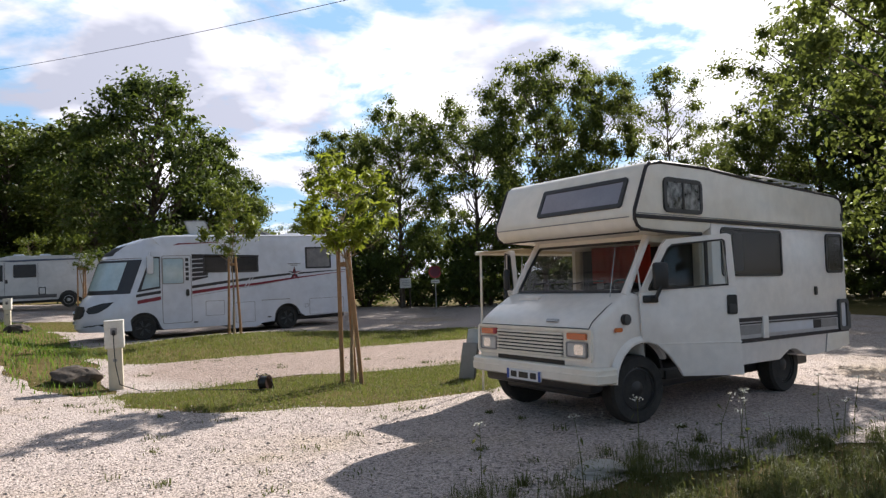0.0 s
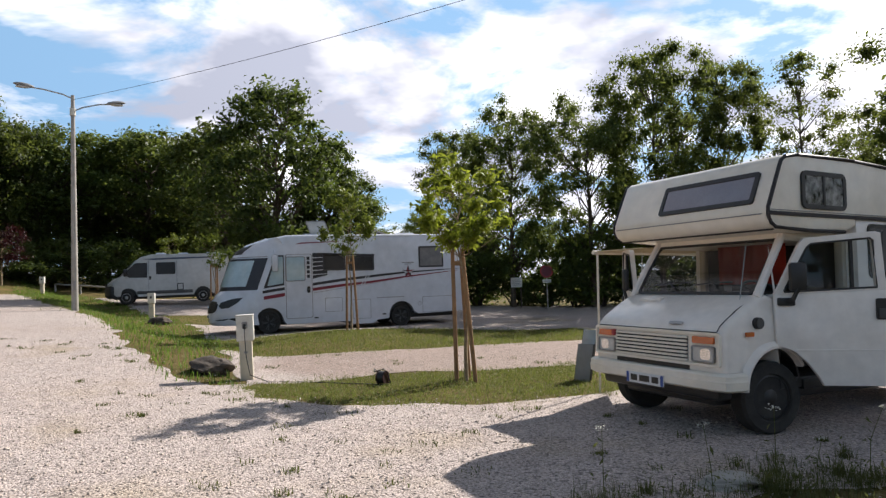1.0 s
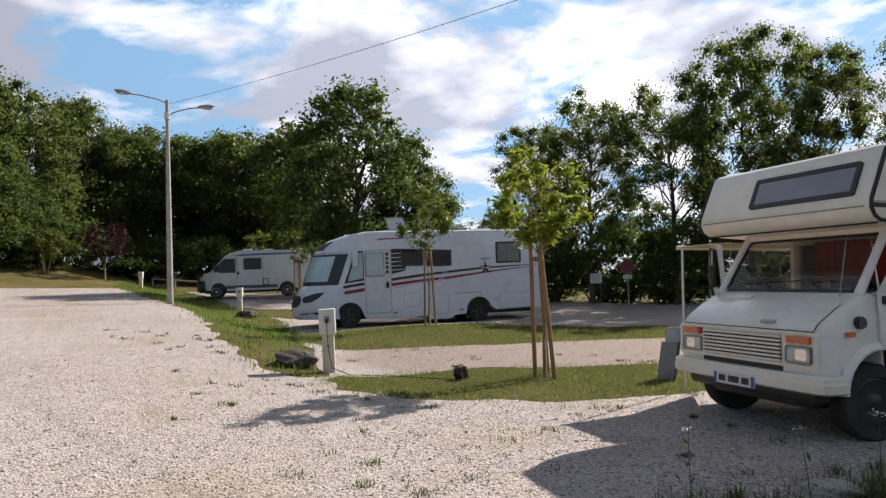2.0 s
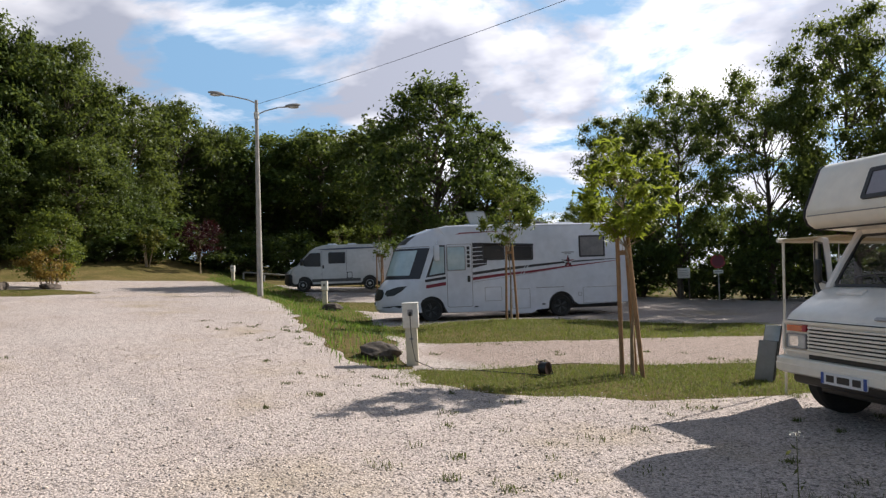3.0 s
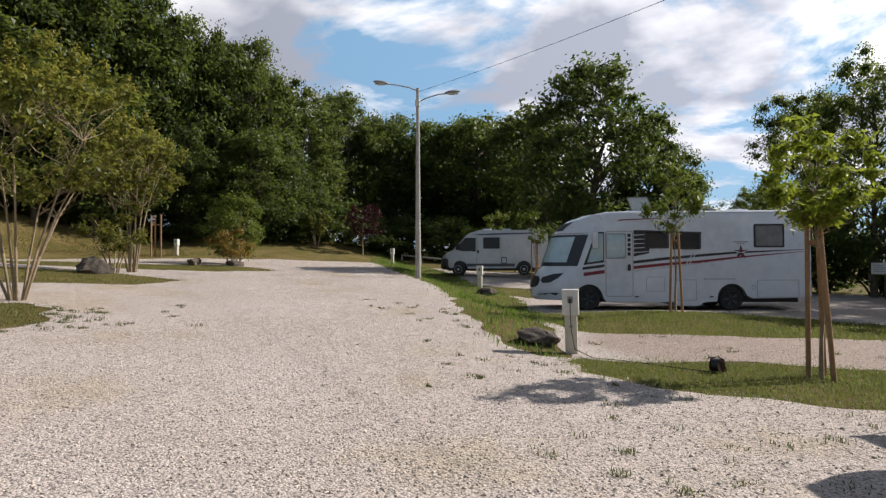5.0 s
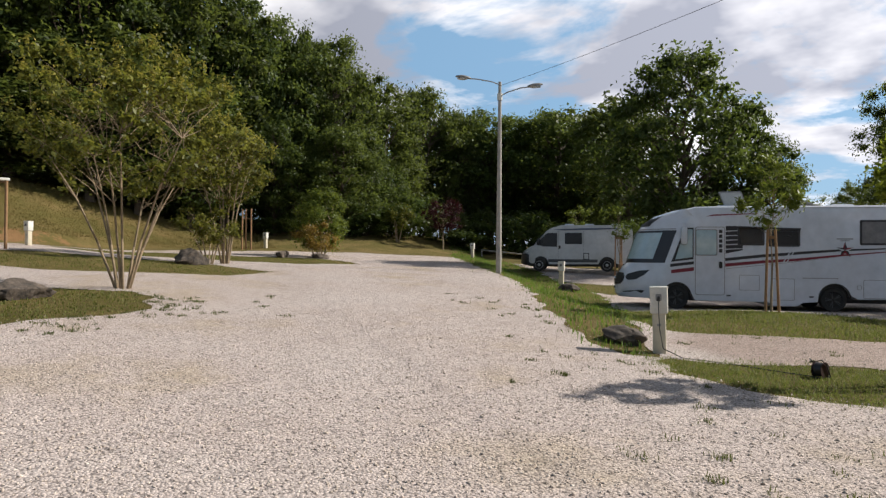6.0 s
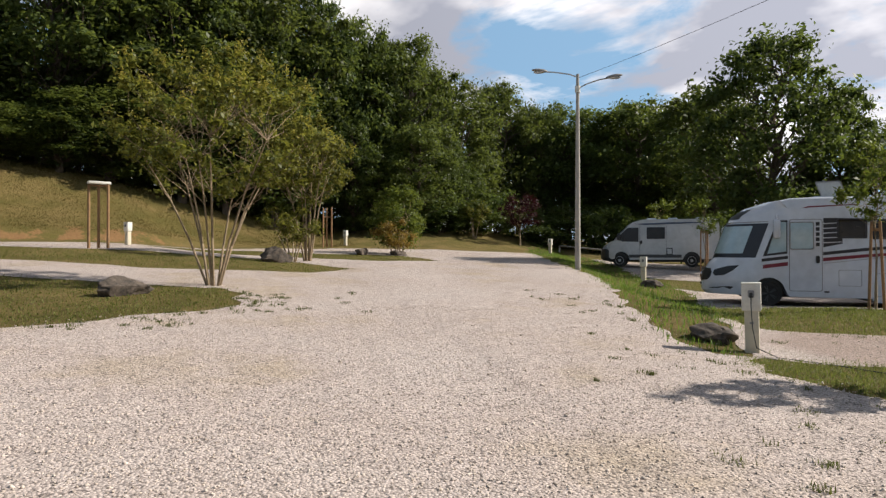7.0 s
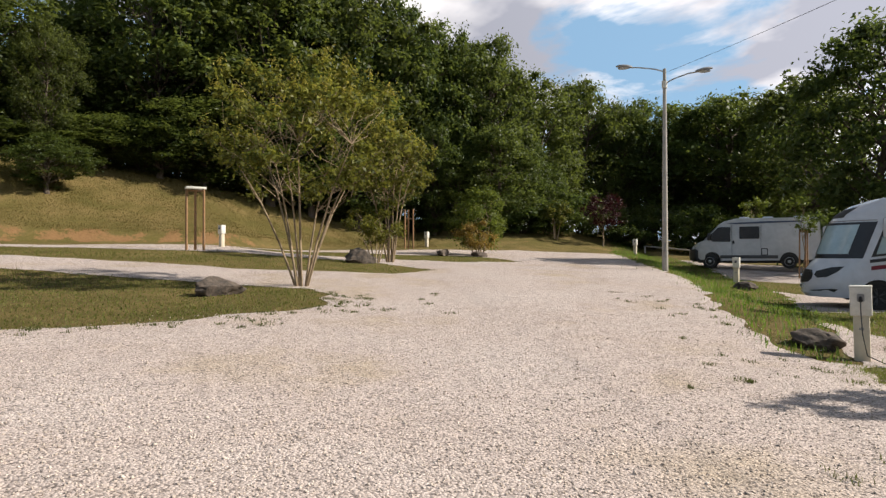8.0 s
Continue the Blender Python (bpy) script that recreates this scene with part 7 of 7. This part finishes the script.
def low_rail():
    """Low wooden rail along the far side of the parking."""
    pts = [(-24.5, 37.5), (-30.5, 40.2), (-36.5, 42.5)]
    t = thing("low_rail", "low grey wooden rail along the edge of the parking", "rail", pose(0, 0, 0))
    for (ax, ay), (bx2, by2) in zip(pts, pts[1:]):
        part("rail", tube(bmesh.new(), (ax, ay, ground_z(ax, ay) + 0.55), (bx2, by2, ground_z(bx2, by2) + 0.55), 0.06, n=8), CONCRETE, t)
    for px, py in pts + [(-27.5, 38.85), (-33.5, 41.35)]:
        part("rail_post", tube(bmesh.new(), (px, py, ground_z(px, py) - 0.1), (px, py, ground_z(px, py) + 0.58), 0.07, n=8), CONCRETE, t)


low_rail()


# tufts that grow through the gravel, near the strip and along the verge
def tufts():
    rng = np.random.default_rng(77)
    X, Y = [], []
    spots = [(-2.28, 5.14), (-2.77, 5.28), (-1.36, 6.16), (-1.38, 5.0), (-2.18, 6.08), (-1.64, 5.86), (-2.12, 4.59), (-2.75, 4.66), (-2.77, 6.09), (-3.8, 8.18), (-2.98, 8.03), (-1.64, 4.59), (-1.01, 6.71)]
    while len(spots) < 98:
        x, y = rng.uniform(-14, 2.5), rng.uniform(3.6, 13)
        d = float(gravel_edge(np.array([x]), np.array([y]))[0])
        if -2.6 < d < -0.15 and rng.uniform() < math.exp(d * 0.9) + 0.05:
            spots.append((x, y))
    while len(spots) < 170:               # and along the near island
        x, y = rng.uniform(-14.5, -9.5), rng.uniform(-1.5, 7.0)
        d = float(gravel_edge(np.array([x]), np.array([y]))[0])
        if -1.6 < d < -0.02 and rng.uniform() < math.exp(d * 2.0):
            spots.append((x, y))
    for x, y in spots:
        k = int(rng.integers(14, 70))
        s = rng.uniform(0.025, 0.085)
        X.append(x + rng.normal(0, s, k)); Y.append(y + rng.normal(0, s, k))
    ob = sprigs("weed_tufts", "small weed tufts growing through the gravel", np.concatenate(X), np.concatenate(Y), 0.07, 0.006, WEED_MAT, rng, "weeds")
    # tall flowering weeds in the foreground
    for k in range(16):
        x, y = rng.uniform(0.2, 4.6), 0
        y = 4.9 + 0.30 * x + rng.uniform(-1.1, 0.35)
        h = rng.uniform(0.32, 0.68)
        t = thing("flowering_weed", "thin dry weed with a small white flower head", "weed", pose(x, y, ground_z(x, y), 0, 0, float(rng.uniform(0, 360))), "flowering weeds")
        e = Vector((rng.normal() * 0.06, rng.normal() * 0.06, h))
        part("stalk", bent(bmesh.new(), [(0, 0, -0.03), (e.x * 0.4, e.y * 0.2, h * 0.5), tuple(e)], [0.004, 0.003, 0.002], 5), WEED_MAT, t, smooth=False)
        P = rng.normal(size=(26, 3)) * np.array([0.022, 0.022, 0.008]) + np.array(e)
        fl = new("flower_head", blades("flower_head", P, np.tile([0, 0, 1.0], (26, 1)) + rng.normal(size=(26, 3)) * 0.4, 0.014, PETAL, 0.8, k))
        fl.parent = t
        fl["kind"] = "stuff"
        Q = np.stack([np.zeros(10), np.zeros(10), rng.uniform(0.05, h * 0.8, 10)], 1) + rng.normal(size=(10, 3)) * 0.03
        lf = new("leaves", blades("leaves", Q, rng.normal(size=(10, 3)), 0.06, WEED_MAT, 0.3, k + 50))
        lf.parent = t
        lf["kind"] = "stuff"


PETAL = material("white_petals", (0.62, 0.60, 0.52), 0.8, scale=40)
tufts()


def loose_stones():
    """Loose stones on the gravel, densest near the camera."""
    rng = np.random.default_rng(90)
    n = 60000
    r, az = 2.8 + 11 * rng.uniform(size=n) ** 1.25, np.radians(rng.uniform(-45, 100, n))
    x, y = -r * np.sin(az), r * np.cos(az)
    ok = gravel_edge(x, y) < rng.exponential(0.12, n) - 0.05
    x, y, r = x[ok], y[ok], r[ok]
    n = len(x)
    s = rng.uniform(0.004, 0.012, n) * (1 + 0.5 * (rng.uniform(size=n) < 0.06))
    base = np.array([[1, 0, 0], [0, 1, 0], [-1, 0, 0], [0, -1, 0], [0, 0, 0.8], [0, 0, -0.8]], float)
    faces = np.array([[0, 1, 4], [1, 2, 4], [2, 3, 4], [3, 0, 4], [1, 0, 5], [2, 1, 5], [3, 2, 5], [0, 3, 5]])
    V = base[None] * (1 + 0.45 * rng.normal(size=(n, 6, 1))) * s[:, None, None] + rng.normal(size=(n, 6, 3)) * 0.22 * s[:, None, None]
    a = rng.uniform(0, 2 * math.pi, n)
    c, sn = np.cos(a)[:, None], np.sin(a)[:, None]
    W = np.stack([V[..., 0] * c - V[..., 1] * sn + x[:, None], V[..., 0] * sn + V[..., 1] * c + y[:, None], V[..., 2] + (land(x, y) + 0.014 + 0.3 * s)[:, None]], -1)
    F = (faces[None] + 6 * np.arange(n)[:, None, None]).reshape(-1)
    me = bpy.data.meshes.new("loose_stones")
    me.vertices.add(6 * n); me.vertices.foreach_set("co", W.ravel())
    me.loops.add(len(F)); me.loops.foreach_set("vertex_index", F)
    me.polygons.add(8 * n); me.polygons.foreach_set("loop_start", np.arange(0, len(F), 3))
    me.update(calc_edges=True)
    me.materials.append(material("limestone_chips", (0.53, 0.452, 0.395), 0.9, spots=(0.42, 0.345, 0.285), scale=1.5, amount=0.9, island=0.30))
    tagged(new("loose_stones", me), "loose pale limestone chips on the gravel", "gravel", kind="stuff")


loose_stones()
